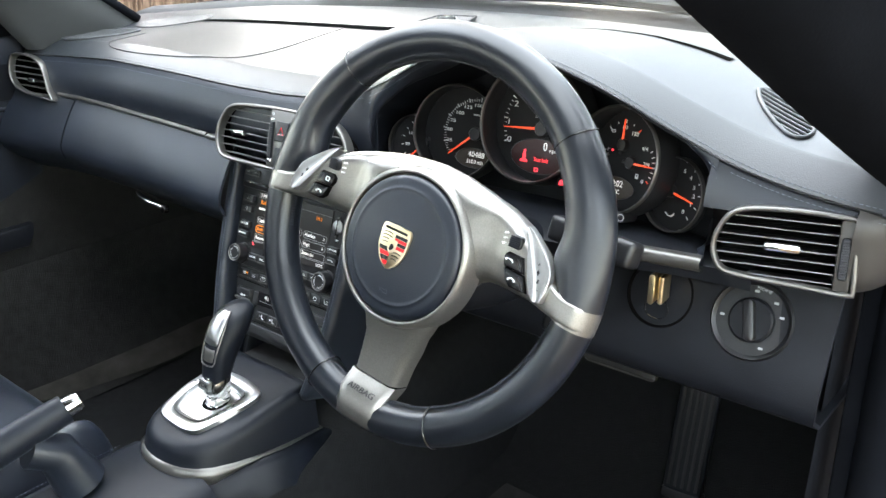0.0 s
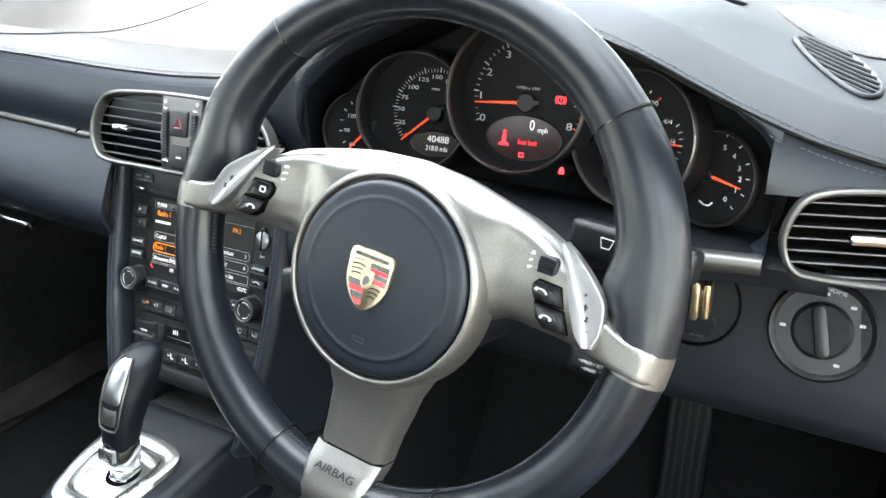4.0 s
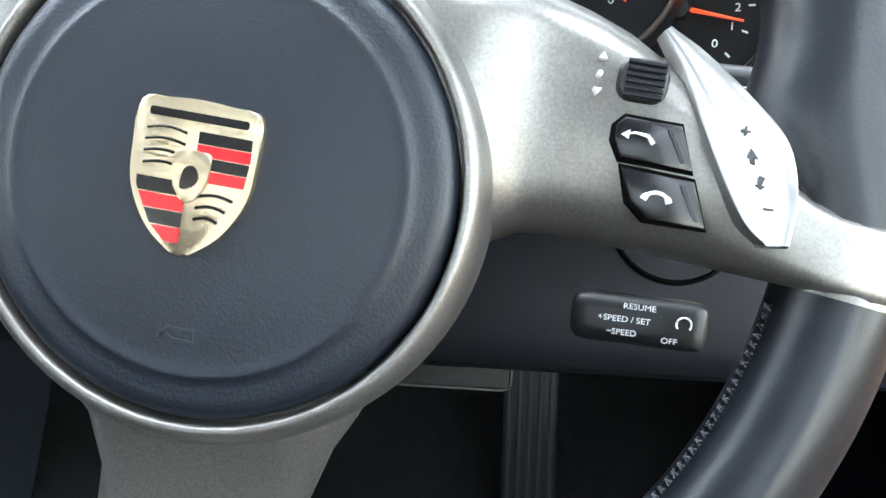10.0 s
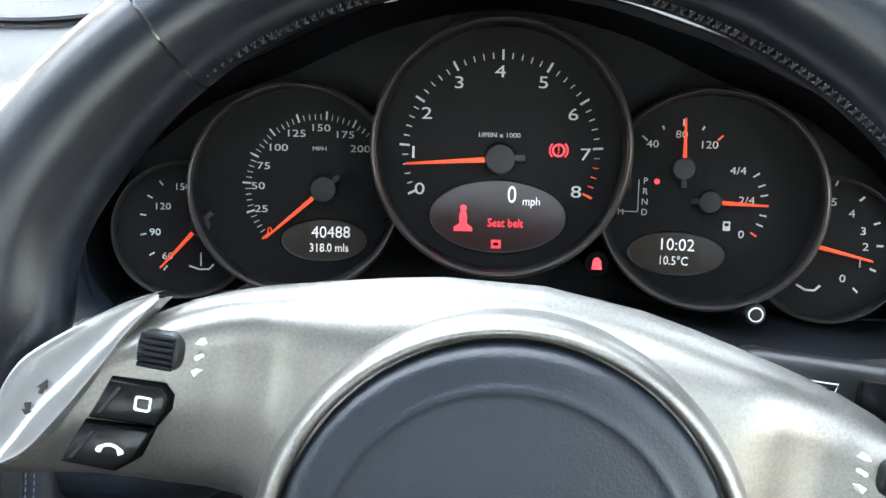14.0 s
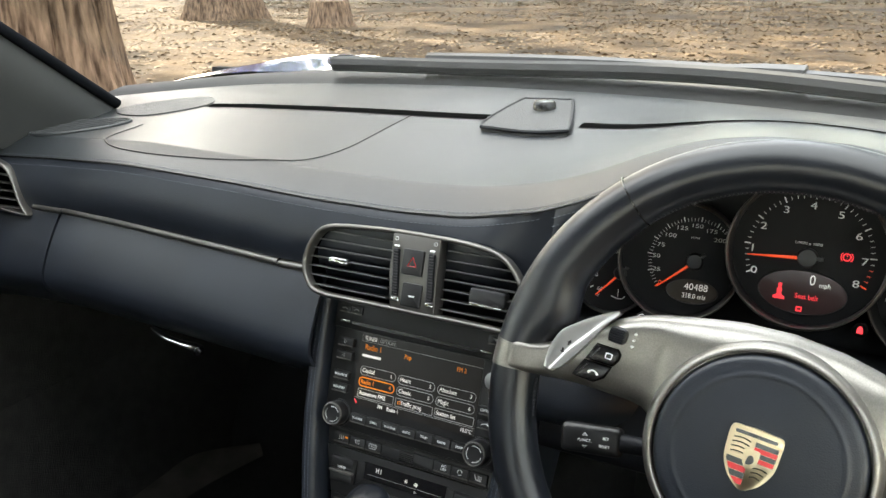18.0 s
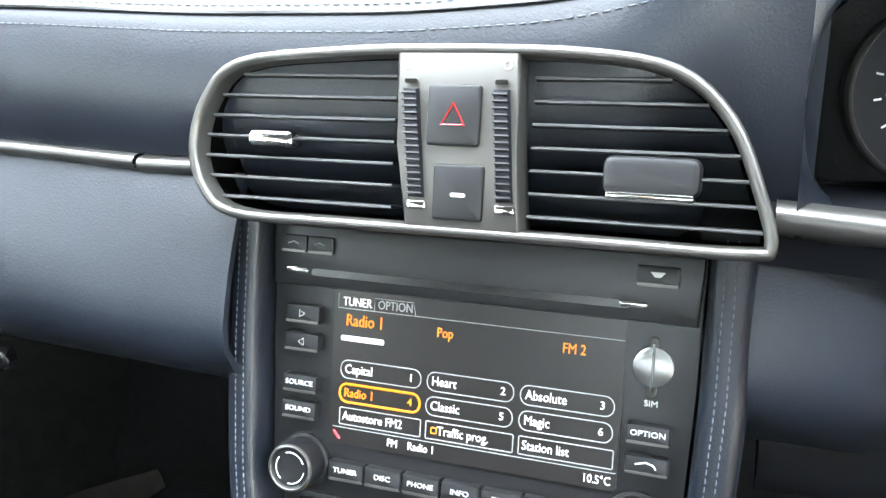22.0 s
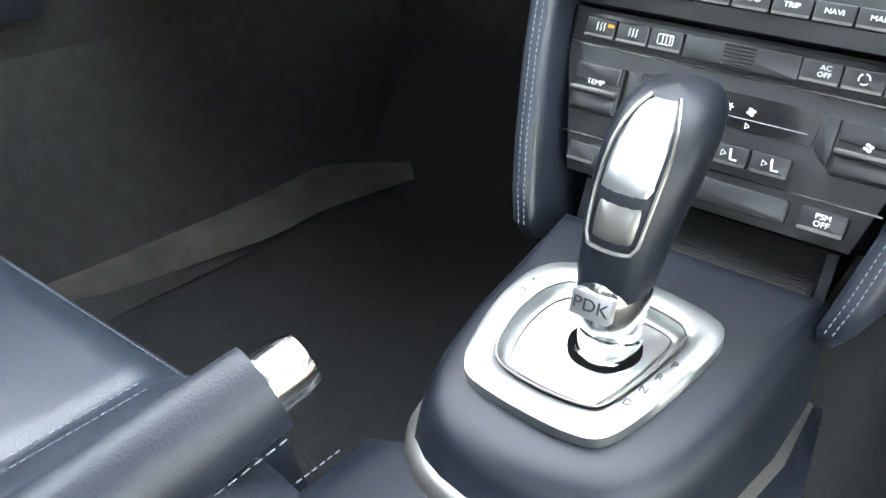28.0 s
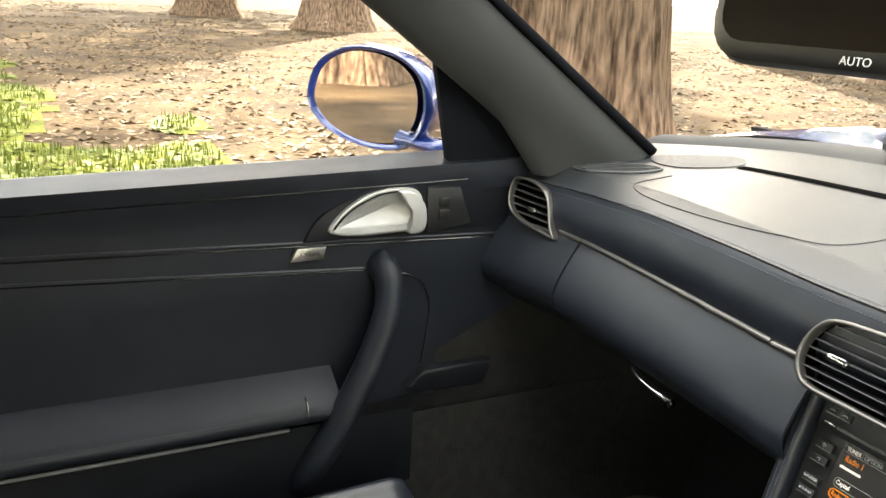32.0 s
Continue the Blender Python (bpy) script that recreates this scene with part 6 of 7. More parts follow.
for d, dz in ((-0.005, 0.0005), (-0.009, -0.002), (-0.0108, -0.009), (-0.0105, -0.017), (-0.008, -0.0215), (-0.003, -0.0225)):
    rows.append([(x, y, band_z(y) + dz * band_h(y)) for x, y in inset(outc, d)])
part("silver_band", sheet(rows, close_u=True), TRIM, console, "satin silver band", angle=60)
rows = []
for d, dz in ((-0.002, -0.022), (-0.01, -0.033), (-0.022, -0.08), (-0.03, -0.15), (-0.035, -0.24)):
    rows.append([(x, y, band_z(y) + (dz if dz < -0.1 else dz * band_h(y))) for x, y in inset(outc, d)])
part("lower_shell", sheet(rows, close_u=True), LEVERNAVY, console, angle=60)
# rear part of the console, lower, under the parking brake
rows = []
for y in xr(-0.3, 0.6, 20):
    h = 0.43 - 0.01 * max(0, (0.4 - y))
    rows.append([(-0.115, y, 0.25), (-0.105, y, h - 0.05), (-0.085, y, h - 0.012), (-0.06, y, h), (0.06, y, h), (0.085, y, h - 0.012), (0.105, y, h - 0.05), (0.115, y, 0.25)])
part("rear_tray", sheet(rows), LEVERNAVY, console, angle=60)
stitches([(-0.088, y, 0.421) for y in xr(0.3, 0.585, 12)], THREAD, console)
stitches([(0.088, y, 0.421) for y in xr(0.3, 0.585, 12)], THREAD, console)
# storage niche under the climate panel
part("niche_floor", box(0.0, 0.80, 0.478, 0.132, 0.11, 0.006, 0.001), RUBBER, console, "ribbed rubber niche floor")
bm = bmesh.new()
for k in range(26):
    box(0.0, 0.752 + 0.003 * k, 0.482, 0.128, 0.0013, 0.0016, 0, bm=bm)
rb = part("niche_ribs", bm, RUBBER, console)
rb["kind"] = "stuff"
part("niche_back", box(0.0, 0.862, 0.51, 0.17, 0.006, 0.08, 0.001), BLACK, console)
for s in (-1, 1):
    part("niche_cheek", prism([(0, 0), (0.05, -0.01), (0.05, 0.018), (0.016, 0.022)], -0.003, 0.003, 0.001), SOFTBLACK, console, m=basis((s * 0.071, 0.775, 0.478), (0, 1, 0.3), (0, 0, 1)))
# gear gate
PGZ = basis((-0.003, 0.668, con_z(0.668) + 0.0015), (1, 0, 0), (0, 1, 0.16))
o_ = smooth_loop([(-0.0415, -0.043), (-0.03, -0.052), (0.0, -0.0555), (0.026, -0.0545), (0.038, -0.047), (0.0455, -0.024), (0.0515, 0.01), (0.0525, 0.034), (0.045, 0.045), (0.024, 0.0505), (-0.002, 0.0525), (-0.03, 0.0495), (-0.046, 0.041), (-0.053, 0.026), (-0.0535, 0.0), (-0.0475, -0.028)], 4)
r_ = smooth_loop([(-0.03, -0.033), (-0.018, -0.0395), (0.004, -0.041), (0.022, -0.0385), (0.0285, -0.0325), (0.033, -0.018), (0.0365, 0.0), (0.0385, 0.02), (0.034, 0.03), (0.018, 0.0345), (-0.004, 0.0355), (-0.024, 0.0325), (-0.032, 0.0275), (-0.037, 0.017), (-0.0385, 0.0), (-0.036, -0.018)], 4)
gate = part("gear_gate", ring_plate(o_, r_, -0.004, 0.0062, 0.004), BRUSHED, console, "polished aluminium gear gate", PGZ, 60)
rows = [[(u, v, 0.0055) for u, v in r_], [(u, v, 0.0036) for u, v in inset(r_, 0.0012)], [(u, v, 0.0016) for u, v in inset(r_, 0.0028)], [(u, v, 0.0002) for u, v in inset(r_, 0.0052)], [(u, v, 0.0) for u, v in inset(r_, 0.007)], [(u * 0.35, v * 0.35, 0.0) for u, v in r_]]
bm = sheet(rows, close_u=True)
bm.verts.ensure_lookup_table()
bm.faces.new(bm.verts[-len(r_):])
part("gate_bowl", bm, BRUSHED, gate, "polished sunken floor", PGZ, 50)
# Black disc on the gate floor: the lever's gap and a painted ring of shadow.
part("gate_shadow", prism(smooth_loop([(0.007 + 0.0185 * math.cos(a), 0.004 + 0.0185 * math.sin(a)) for a in (0, 1.05, 2.1, 3.14, 4.2, 5.25)], 4), -0.0003, 0.0003), VOID, gate, "dark disc for the gap and shadow round the lever", PGZ)
for edge, w in ((r_, 0.006), (inset(r_, 0.0062), 0.0004)):
    part("gate_edge", tube([(u, v, w) for u, v in edge], 0.0006, 6, closed=True), TRIM, gate, m=PGZ)
for k, lab in enumerate("PRND"):
    text(lab, at(PGZ, 0.0425 - 0.0022 * k, 0.004 - 0.0105 * k, 0.0063), 0.0058, GREYPLASTIC, gate)
for lab, v in (("M", 0.012), ("+", 0.022), ("\u2212", 0.002)):
    text(lab, at(PGZ, -0.0455, v, 0.0063), 0.005, GREYPLASTIC, gate)
# lever
lever = thing("gear_lever", "leather automatic gear lever with chrome inlay, in park", "gear lever")
L0, L1 = Vector((0.004, 0.672, 0.462)), Vector((0.0, 0.682, 0.515))
part("boot_ring", lathe([(0.0165, -0.012), (0.0165, 0.012), (0.0155, 0.013), (0.0155, 0.022), (0.0145, 0.023), (0.0145, 0.03), (0, 0.03)], 40), CHROME, lever, "chrome collar", basis(L0, (1, 0, 0), (0, 1, -0.2)))
rows = []
for z, yc, hx_, hy in ((0.511, 0.679, 0.0172, 0.0165), (0.518, 0.681, 0.0182, 0.0185), (0.53, 0.685, 0.0195, 0.0205), (0.543, 0.691, 0.0212, 0.0238), (0.558, 0.699, 0.0232, 0.0272), (0.572, 0.707, 0.0242, 0.029), (0.583, 0.713, 0.0232, 0.027), (0.59, 0.7155, 0.0195, 0.0215), (0.594, 0.7165, 0.012, 0.013), (0.5958, 0.717, 0.0002, 0.0002)):
    rows.append([(0.002 + hx_ * math.copysign(abs(math.cos(t)) ** 0.8, math.cos(t)), yc + hy * math.copysign(abs(math.sin(t)) ** 0.8, math.sin(t)), z + 0.25 * hy * math.sin(t)) for t in (2 * math.pi * k / 32 for k in range(32))])
hand = part("grip", sheet(rows, close_u=True), LEVERNAVY, lever, "navy leather grip", angle=180)


def knob_face(s, k):
    """A point on the rear upper face of the grip: s across, k up."""
    tab = [(0.527, 0.684, 0.0191, 0.0199), (0.538, 0.6885, 0.0205, 0.0226), (0.552, 0.6955, 0.0223, 0.0256), (0.568, 0.705, 0.024, 0.0284), (0.581, 0.7125, 0.0234, 0.0272), (0.59, 0.7155, 0.0195, 0.0215), (0.595, 0.717, 0.011, 0.012)]
    z = float(np.interp(k, xr(0, 1, 7), [t[0] for t in tab]))
    yc = float(np.interp(k, xr(0, 1, 7), [t[1] for t in tab]))
    hx_ = float(np.interp(k, xr(0, 1, 7), [t[2] for t in tab]))
    hy = float(np.interp(k, xr(0, 1, 7), [t[3] for t in tab]))
    a = -math.pi / 2 + s
    return Vector((0.002 + hx_ * math.copysign(abs(math.cos(a)) ** 0.8, math.cos(a)), yc + hy * math.copysign(abs(math.sin(a)) ** 0.8, math.sin(a)), z + 0.25 * hy * math.sin(a)))


def knob_patch(s0, s1, k0, k1, h):
    rows = []
    for k in xr(k0, k1, 10):
        row = []
        for s in xr(s0, s1, 9):
            p = knob_face(s, k)
            out = (p - Vector((0.002, 0.695, 0.56))).normalized()
            e = min(1.0, 6 * min((s - s0) / (s1 - s0), (s1 - s) / (s1 - s0), (k - k0) / (k1 - k0), (k1 - k) / (k1 - k0)))
            row.append(p + out * (h * e - 0.0006))
        rows.append(row)
    return sheet(rows)


part("inlay", knob_patch(-0.5, 0.5, 0.42, 1.0, 0.0032), BRUSHED, hand, "polished chrome inlay", angle=60)
part("release_button", knob_patch(-0.44, 0.44, 0.2, 0.42, 0.0024), TRIM, hand, "smooth grey release button", angle=60)
part("inlay_rim", tube([knob_face(-0.58, k) + Vector((0, -0.0012, 0.0004)) for k in xr(1.0, 0.2, 8)] + [knob_face(s, 0.16) + Vector((0, -0.0012, 0)) for s in xr(-0.45, 0.45, 6)] + [knob_face(0.58, k) + Vector((0, -0.0012, 0.0004)) for k in xr(0.2, 1.0, 8)], 0.0010, 6), TRIM, hand)
part("neck", lathe([(0.0168, -0.0115), (0.0172, -0.009), (0.0176, 0.01), (0.0165, 0.013)], 36), CHROME, lever, "chrome neck", basis((0.002, 0.6768, 0.5), (1, 0, 0), (0, 1, -0.2)))
LB = basis((0.001, 0.6585, 0.5055), (1, 0, 0), (0, 0.22, 1))
lb = part("label_plate", prism(rrect(0, 0, 0.0205, 0.0125, 0.001), -0.004, 0.0006, 0.0004), BRUSHED, lever, "small plate with three letters", LB)
text("PDK", at(LB, 0, 0, 0.0008), 0.0088, GREYPLASTIC, lb, wide=1.1)
# parking brake
brake = thing("parking_brake", "leather-wrapped parking brake lever with a silver button", "parking brake")
B0, B1 = Vector((-0.09, 0.275, 0.458)), Vector((-0.04, 0.504, 0.533))
pts = [B0.lerp(B1, t) for t in xr(0, 1, 9)]
part("handle", tube(pts, [0.019, 0.0195, 0.0195, 0.019, 0.0185, 0.018, 0.0175, 0.017, 0.0158], 24, flat=1.1), DARKNAVY, brake, "navy leather grip", angle=60)
dr = (B1 - B0).normalized()
part("button", tube([B1 - dr * 0.004, B1 + dr * 0.012, B1 + dr * 0.017, B1 + dr * 0.0185], [0.0115, 0.0115, 0.010, 0.006], 24), CHROME, brake, "bright silver release button", angle=50)
stitches([tuple(p + Vector((0.0135, -0.003, -0.0135))) for p in pts], THREAD, brake)
part("gaiter", tube([B1 - dr * 0.05 + Vector((0.0, 0, -0.02)), B1 - dr * 0.02 + Vector((0.0, 0.0, -0.045)), B1 + Vector((0.0, 0.0, -0.1))], [0.021, 0.024, 0.03], 20), NAVY, brake)

# ---- passenger seat ----
seat = thing("passenger_seat", "navy leather passenger seat with stitched cushion", "car seat")


def cushion(x0, x1, y0, y1, z0, z1, crown, r, nx=22, ny=22):
    rows = []
    for j in range(ny):
        y = y0 + (y1 - y0) * j / (ny - 1)
        row = []
        for i in range(nx):
            x = x0 + (x1 - x0) * i / (nx - 1)
            ex, ey = min(x - x0, x1 - x), min(y - y0, y1 - y)
            d = 1.0
            for e in (ex, ey):
                if e < r:
                    d *= math.sqrt(max(0, 1 - (1 - e / r) ** 2))
            row.append((x, y, z0 + (z1 - z0) * d + crown(x, y) * d))
        rows.append(row)
    return sheet(rows)




def seat_crown(x, y):
    """The middle dips between raised side bolsters; the front seam is pulled in."""
    side = 0.035 * min(1, max(0, (abs(x + 0.37) - 0.13) / 0.07)) ** 2
    return side + 0.018 * (y / 0.6) - 0.004 * math.exp(-((y - 0.578) / 0.006) ** 2) - 0.004 * math.exp(-((abs(x + 0.37) - 0.135) / 0.006) ** 2)


part("cushion", cushion(-0.615, -0.135, 0.0, 0.622, 0.26, 0.386, seat_crown, 0.05, 70, 80), NAVY, seat, angle=180)
stitches([(x, 0.583, 0.4015) for x in xr(-0.5, -0.2, 12)], THREAD, seat)
for off in (0.0, 0.008):
    stitches([(-0.515 - off, y, 0.402 + 0.012 * y) for y in xr(0.0, 0.56, 12)], THREAD, seat)
    stitches([(-0.225 + off, y, 0.402 + 0.012 * y) for y in xr(0.0, 0.56, 12)], THREAD, seat)
part("side_trim", box(-0.375, 0.29, 0.28, 0.44, 0.56, 0.12, 0.03, 3), SOFTBLACK, seat)
part("backrest", tube([(-0.38, -0.02, 0.38), (-0.38, -0.12, 0.6), (-0.38, -0.22, 0.85), (-0.38, -0.28, 1.05)], [0.16, 0.19, 0.18, 0.1], 24, up=(0, 1, 0), flat=0.4), NAVY, seat, angle=180)

# ---- pedals ----
ped = thing("accelerator_pedal", "worn black floor-hinged accelerator pedal", "pedal", "pedals")
MA = basis((0.443, 1.15, 0.37), (1, 0.06, 0), (0.0, 0.25, 0.97))
part("plate", box(0, 0, 0, 0.056, 0.2, 0.012, 0.005, 3), SOFTBLACK, ped, m=MA)
for k in range(5):
    part("ridge", box(-0.02 + 0.01 * k, 0.0, 0.0068, 0.0045, 0.185, 0.003, 0.0012), RUBBER, ped, m=MA)
part("hinge", box(0, -0.105, -0.006, 0.06, 0.02, 0.02, 0.006), BLACK, ped, m=MA)
ped = thing("brake_pedal", "black rubber brake pedal with a bright edge", "pedal", "pedals")
MP = basis((0.372, 1.06, 0.5), (1, 0, 0), (0, 0.45, 0.9))
part("pad", box(0, 0, 0, 0.105, 0.042, 0.012, 0.004), RUBBER, ped, m=MP)
part("edge", tube([(*p, 0.004) for p in rrect(0, 0, 0.107, 0.044, 0.008)], 0.0009, 6, closed=True), TRIM, ped, m=MP)
part("arm", box(0, 0.12, -0.02, 0.012, 0.2, 0.02, 0.003), BLACK, ped, m=MP)
foot = thing("driver_mat", "worn grey driver's carpet mat", "floor mat")
part("mat", box(0.4, 0.75, 0.212, 0.42, 0.6, 0.012, 0.004), MATGREY, foot)

# ---- driver's sill and footwell side ----
sill = thing("door_sill", "grey carpeted door sill with blue painted outer edge", "door sill")
part("carpet_side", sheet([[(0.60 + 0.02 * math.sin(y), y, 0.2), (0.625, y, 0.33), (0.645, y, 0.40), (0.67, y, 0.415)] for y in xr(-0.6, 1.0, 20)]), MATGREY, sill, angle=60)
part("seal", tube([(0.682, y, 0.415) for y in xr(-0.6, 0.92, 16)] + [(0.69, 0.96, 0.45), (0.705, 0.95, 0.6), (0.715, 0.9, 0.75), (0.71, 0.88, 0.83)], 0.011, 10), RUBBER, sill, "black rubber door seal")
part("outer_edge", sheet([[(0.69, y, 0.41), (0.72, y, 0.405), (0.77, y, 0.385), (0.79, y, 0.33), (0.78, y, 0.22)] for y in xr(-0.6, 1.0, 20)]), BLUEPAINT, sill, "blue painted edge", angle=60)
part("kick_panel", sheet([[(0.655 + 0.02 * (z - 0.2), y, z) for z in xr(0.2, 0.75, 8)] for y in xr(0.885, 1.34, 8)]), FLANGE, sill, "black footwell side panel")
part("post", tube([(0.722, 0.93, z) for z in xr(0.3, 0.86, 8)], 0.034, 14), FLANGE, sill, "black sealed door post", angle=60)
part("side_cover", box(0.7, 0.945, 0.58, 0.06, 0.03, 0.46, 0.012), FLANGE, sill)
part("hinge_panel", box(0.79, 0.955, 0.58, 0.1, 0.05, 0.62, 0.012), BLUEPAINT, sill, "blue painted hinge panel")
part("hatch", prism(rrect(0, 0, 0.075, 0.16, 0.01), -0.004, 0.004, 0.002), BLACK, sill, "black hatch cover", basis((0.652, 0.87, 0.36), (0, 1, 0), (0, 0, 1)) @ Matrix.Rotation(math.pi, 4, "Y"))

# ---- passenger door ----
door = thing("passenger_door", "closed passenger door with navy leather panel and silver handle", "car door")


def door_x(y, z):
    """The door panel's face."""
    b = 0.012 * math.exp(-((z - 0.86) / 0.03) ** 2)
    return -0.648 - 0.02 * max(0, (0.72 - z) / 0.3) + b


def sill_z(y):
    return 0.872 + 0.026 * (y - 0.1)


rows = []
for y in xr(-0.75, 0.8, 50):
    zt = sill_z(y)
    col = [(-0.70, y, zt - 0.004), (-0.675, y, zt)]
    for z in xr(zt - 0.012, 0.25, 30):
        col.append((door_x(y, z), y, z))
    rows.append(col)
part("panel", sheet(rows), DARKNAVY, door, "navy leather door panel", angle=50)


def door_line(pts, r, material, name, off=0.0):
    part(name, tube([(door_x(y, z) + off, y, z) for y, z in pts], r, 6), material, door)


door_line([(y, sill_z(y) - 0.035) for y in xr(-0.7, 0.7, 30)], 0.0012, BLACKENAMEL, "seam")
door_line([(y, 0.786 - 0.03 * (y - 0.09)) for y in xr(-0.7, 0.78, 30)], 0.0022, NAVY, "ridge")
door_line([(y, 0.784 - 0.03 * (y - 0.09) - 0.003) for y in xr(-0.7, 0.78, 30)], 0.0012, BLACKENAMEL, "seam")
door_line([(y, 0.754 - 0.05 * (y - 0.09)) for y in xr(-0.7, 0.57, 30)], 0.0022, NAVY, "ridge")
door_line([(y, 0.751 - 0.05 * (y - 0.09)) for y in xr(-0.7, 0.57, 30)], 0.0012, BLACKENAMEL, "seam")
MD = basis((-0.642, 0.57, 0.808), (0, 1, 0), (0, 0, 1))
ho = smooth_loop([(-0.075, -0.014), (-0.05, 0.014), (-0.01, 0.034), (0.03, 0.038), (0.055, 0.03), (0.064, 0.0), (0.06, -0.022), (0.02, -0.025), (-0.03, -0.026), (-0.065, -0.022)], 4)
hh = part("handle_bowl", ring_plate(ho, inset(ho, 0.005), -0.004, 0.009, -0.006), HANDLE, door, "satin silver release handle and bowl", MD, 60)
bm = bmesh.new()
io = inset(ho, 0.005)
a_ = [bm.verts.new((*p, 0.0)) for p in io]
b_ = [bm.verts.new((p[0] * 0.82, p[1] * 0.8, -0.011)) for p in io]
bm.faces.new(b_)
for i in range(len(io)):
    bm.faces.new((a_[i], a_[(i + 1) % len(io)], b_[(i + 1) % len(io)], b_[i]))
part("bowl", bm, HANDLE, hh, m=MD @ Matrix.Translation((0, 0, 0.012)), angle=60)
part("lever", prism(smooth_loop([(0.022, 0.034), (0.048, 0.031), (0.063, 0.0), (0.058, -0.023), (0.036, -0.024), (0.044, 0.0)], 4), 0.004, 0.02, 0.005), HANDLE, hh, "silver release lever", MD, 60)
sw = part("switch_plate", prism([(0.068, 0.036), (0.12, 0.034), (0.14, -0.02), (0.07, -0.03)], -0.004, 0.006, 0.003), BLACK, door, "black switch plate", MD)
for v in (0.014, -0.004):
    part("switch", prism(rrect(0.094, v, 0.016, 0.014, 0.002), 0.004, 0.0095, 0.002), BLACK, sw, m=MD)
ap = part("airbag_plate", prism([(-0.128, -0.056), (-0.082, -0.056), (-0.078, -0.038), (-0.118, -0.038)], -0.004, 0.0035, 0.001), BRUSHED, door, "small silver plate", MD)
text("AIRBAG", at(MD, -0.1015, -0.047, 0.0037), 0.0075, GREYPLASTIC, ap, wide=1.1)
# pull bar, arm rest and pocket
pull = smooth_line([(-0.652, 0.573, 0.735), (-0.625, 0.577, 0.722), (-0.608, 0.572, 0.682), (-0.6, 0.55, 0.625), (-0.598, 0.522, 0.568), (-0.601, 0.494, 0.512), (-0.613, 0.462, 0.455), (-0.65, 0.44, 0.41)], 6)
part("pull_handle", tube(pull, 0.0245, 16, flat=0.8, up=(0, 1, 0)), DARKNAVY, door, "navy leather pull handle", angle=180)
rows = []
for y in xr(-0.7, 0.505, 24):
    z = 0.555
    rows.append([(-0.67, y, z + 0.04), (-0.655, y, z + 0.031), (-0.632, y, z + 0.017), (-0.61, y, z + 0.002), (-0.599, y, z - 0.009), (-0.6, y, z - 0.022), (-0.612, y, z - 0.03), (-0.67, y, z - 0.035)])
part("arm_rest", sheet(rows), DARKNAVY, door, "navy leather arm rest over the door pocket", angle=60)
stitches([(-0.599, y, 0.5505) for y in xr(-0.3, 0.5, 12)], DARKTHREAD, door)
part("pocket", sheet([[(-0.615, y, 0.52), (-0.618, y, 0.4), (-0.64, y, 0.3), (-0.655, y, 0.24)] for y in xr(-0.7, 0.62, 20)]), SOFTBLACK, door, angle=60)
part("pocket_lip", tube([(-0.607, y, 0.523) for y in xr(-0.7, 0.43, 12)], 0.005, 8), BLACK, door)
part("arm_rest_joint", tube([(-0.655, 0.458, 0.578), (-0.63, 0.457, 0.5665), (-0.604, 0.456, 0.556), (-0.5955, 0.455, 0.545), (-0.6, 0.455, 0.53)], 0.0012, 6), BLACKENAMEL, door)
MDL = basis((-0.642, 0.57, 0.808), (0, 1, 0), (0, 0, 1))
part("inner_plate", prism([(-0.108, -0.03), (-0.095, -0.008), (-0.082, 0.006), (-0.06, 0.018), (-0.036, 0.028), (0.0, 0.036), (0.031, 0.038), (0.11, 0.043), (0.205, 0.042), (0.222, 0.0), (0.21, -0.03)], -0.01, 0.0005, 0.0015), SOFTBLACK, door, "smooth dark plate round the handle", MDL)
door_edge = [(0.773, 0.85), (0.79, 0.80), (0.803, 0.74), (0.79, 0.68), (0.772, 0.63), (0.744, 0.535), (0.705, 0.429), (0.67, 0.34)]
part("edge_bead", tube([(-0.652 - 0.02 * max(0, (0.72 - z) / 0.3), y, z) for y, z in door_edge], 0.0028, 8), BLACK, door, "thin black edge bead")
part("ledge", prism([(0.078, -0.245), (0.19, -0.243), (0.188, -0.262), (0.176, -0.282), (0.08, -0.279), (0.05, -0.268), (0.068, -0.254)], -0.03, 0.004, 0.004), SOFTBLACK, door, "small dark ledge", MDL)
part("lower_carpet", sheet([[(-0.662, y, 0.52), (-0.66, y, 0.42), (-0.652, y, 0.34), (-0.648, y, 0.25)] for y in xr(0.44, 0.72, 10)]), CARPET, door, "dark carpeted lower panel", angle=60)
curve_ = smooth_line([(0.56, 0.724, 0), (0.6, 0.72, 0), (0.632, 0.708, 0), (0.65, 0.684, 0), (0.656, 0.65, 0), (0.648, 0.569, 0)], 5)
part("curved_seam", tube([(-0.6472 - 0.02 * max(0, (0.72 - p.y) / 0.3), p.x, p.y) for p in curve_], 0.0016, 6), BLACKENAMEL, door)
sill_in = thing("sill_carpet", "grey carpet over the passenger sill with a paler worn edge", "carpet", kind="structure")
part("carpet", sheet([[(-0.7, y, 0.46), (-0.685, y, 0.40), (-0.66, y, 0.32), (-0.626, y, 0.245), (-0.606, y, 0.224), (-0.575, y, 0.2135)] for y in xr(-0.75, 1.3, 40)]), SIDECARPET, sill_in, angle=180)
low_e = smooth_line([(-0.615, 0.60, 0.222), (-0.605, 0.744, 0.222), (-0.588, 0.84, 0.222), (-0.572, 0.94, 0.222), (-0.575, 1.03, 0.222), (-0.562, 1.1, 0.223), (-0.535, 1.165, 0.232)], 4)
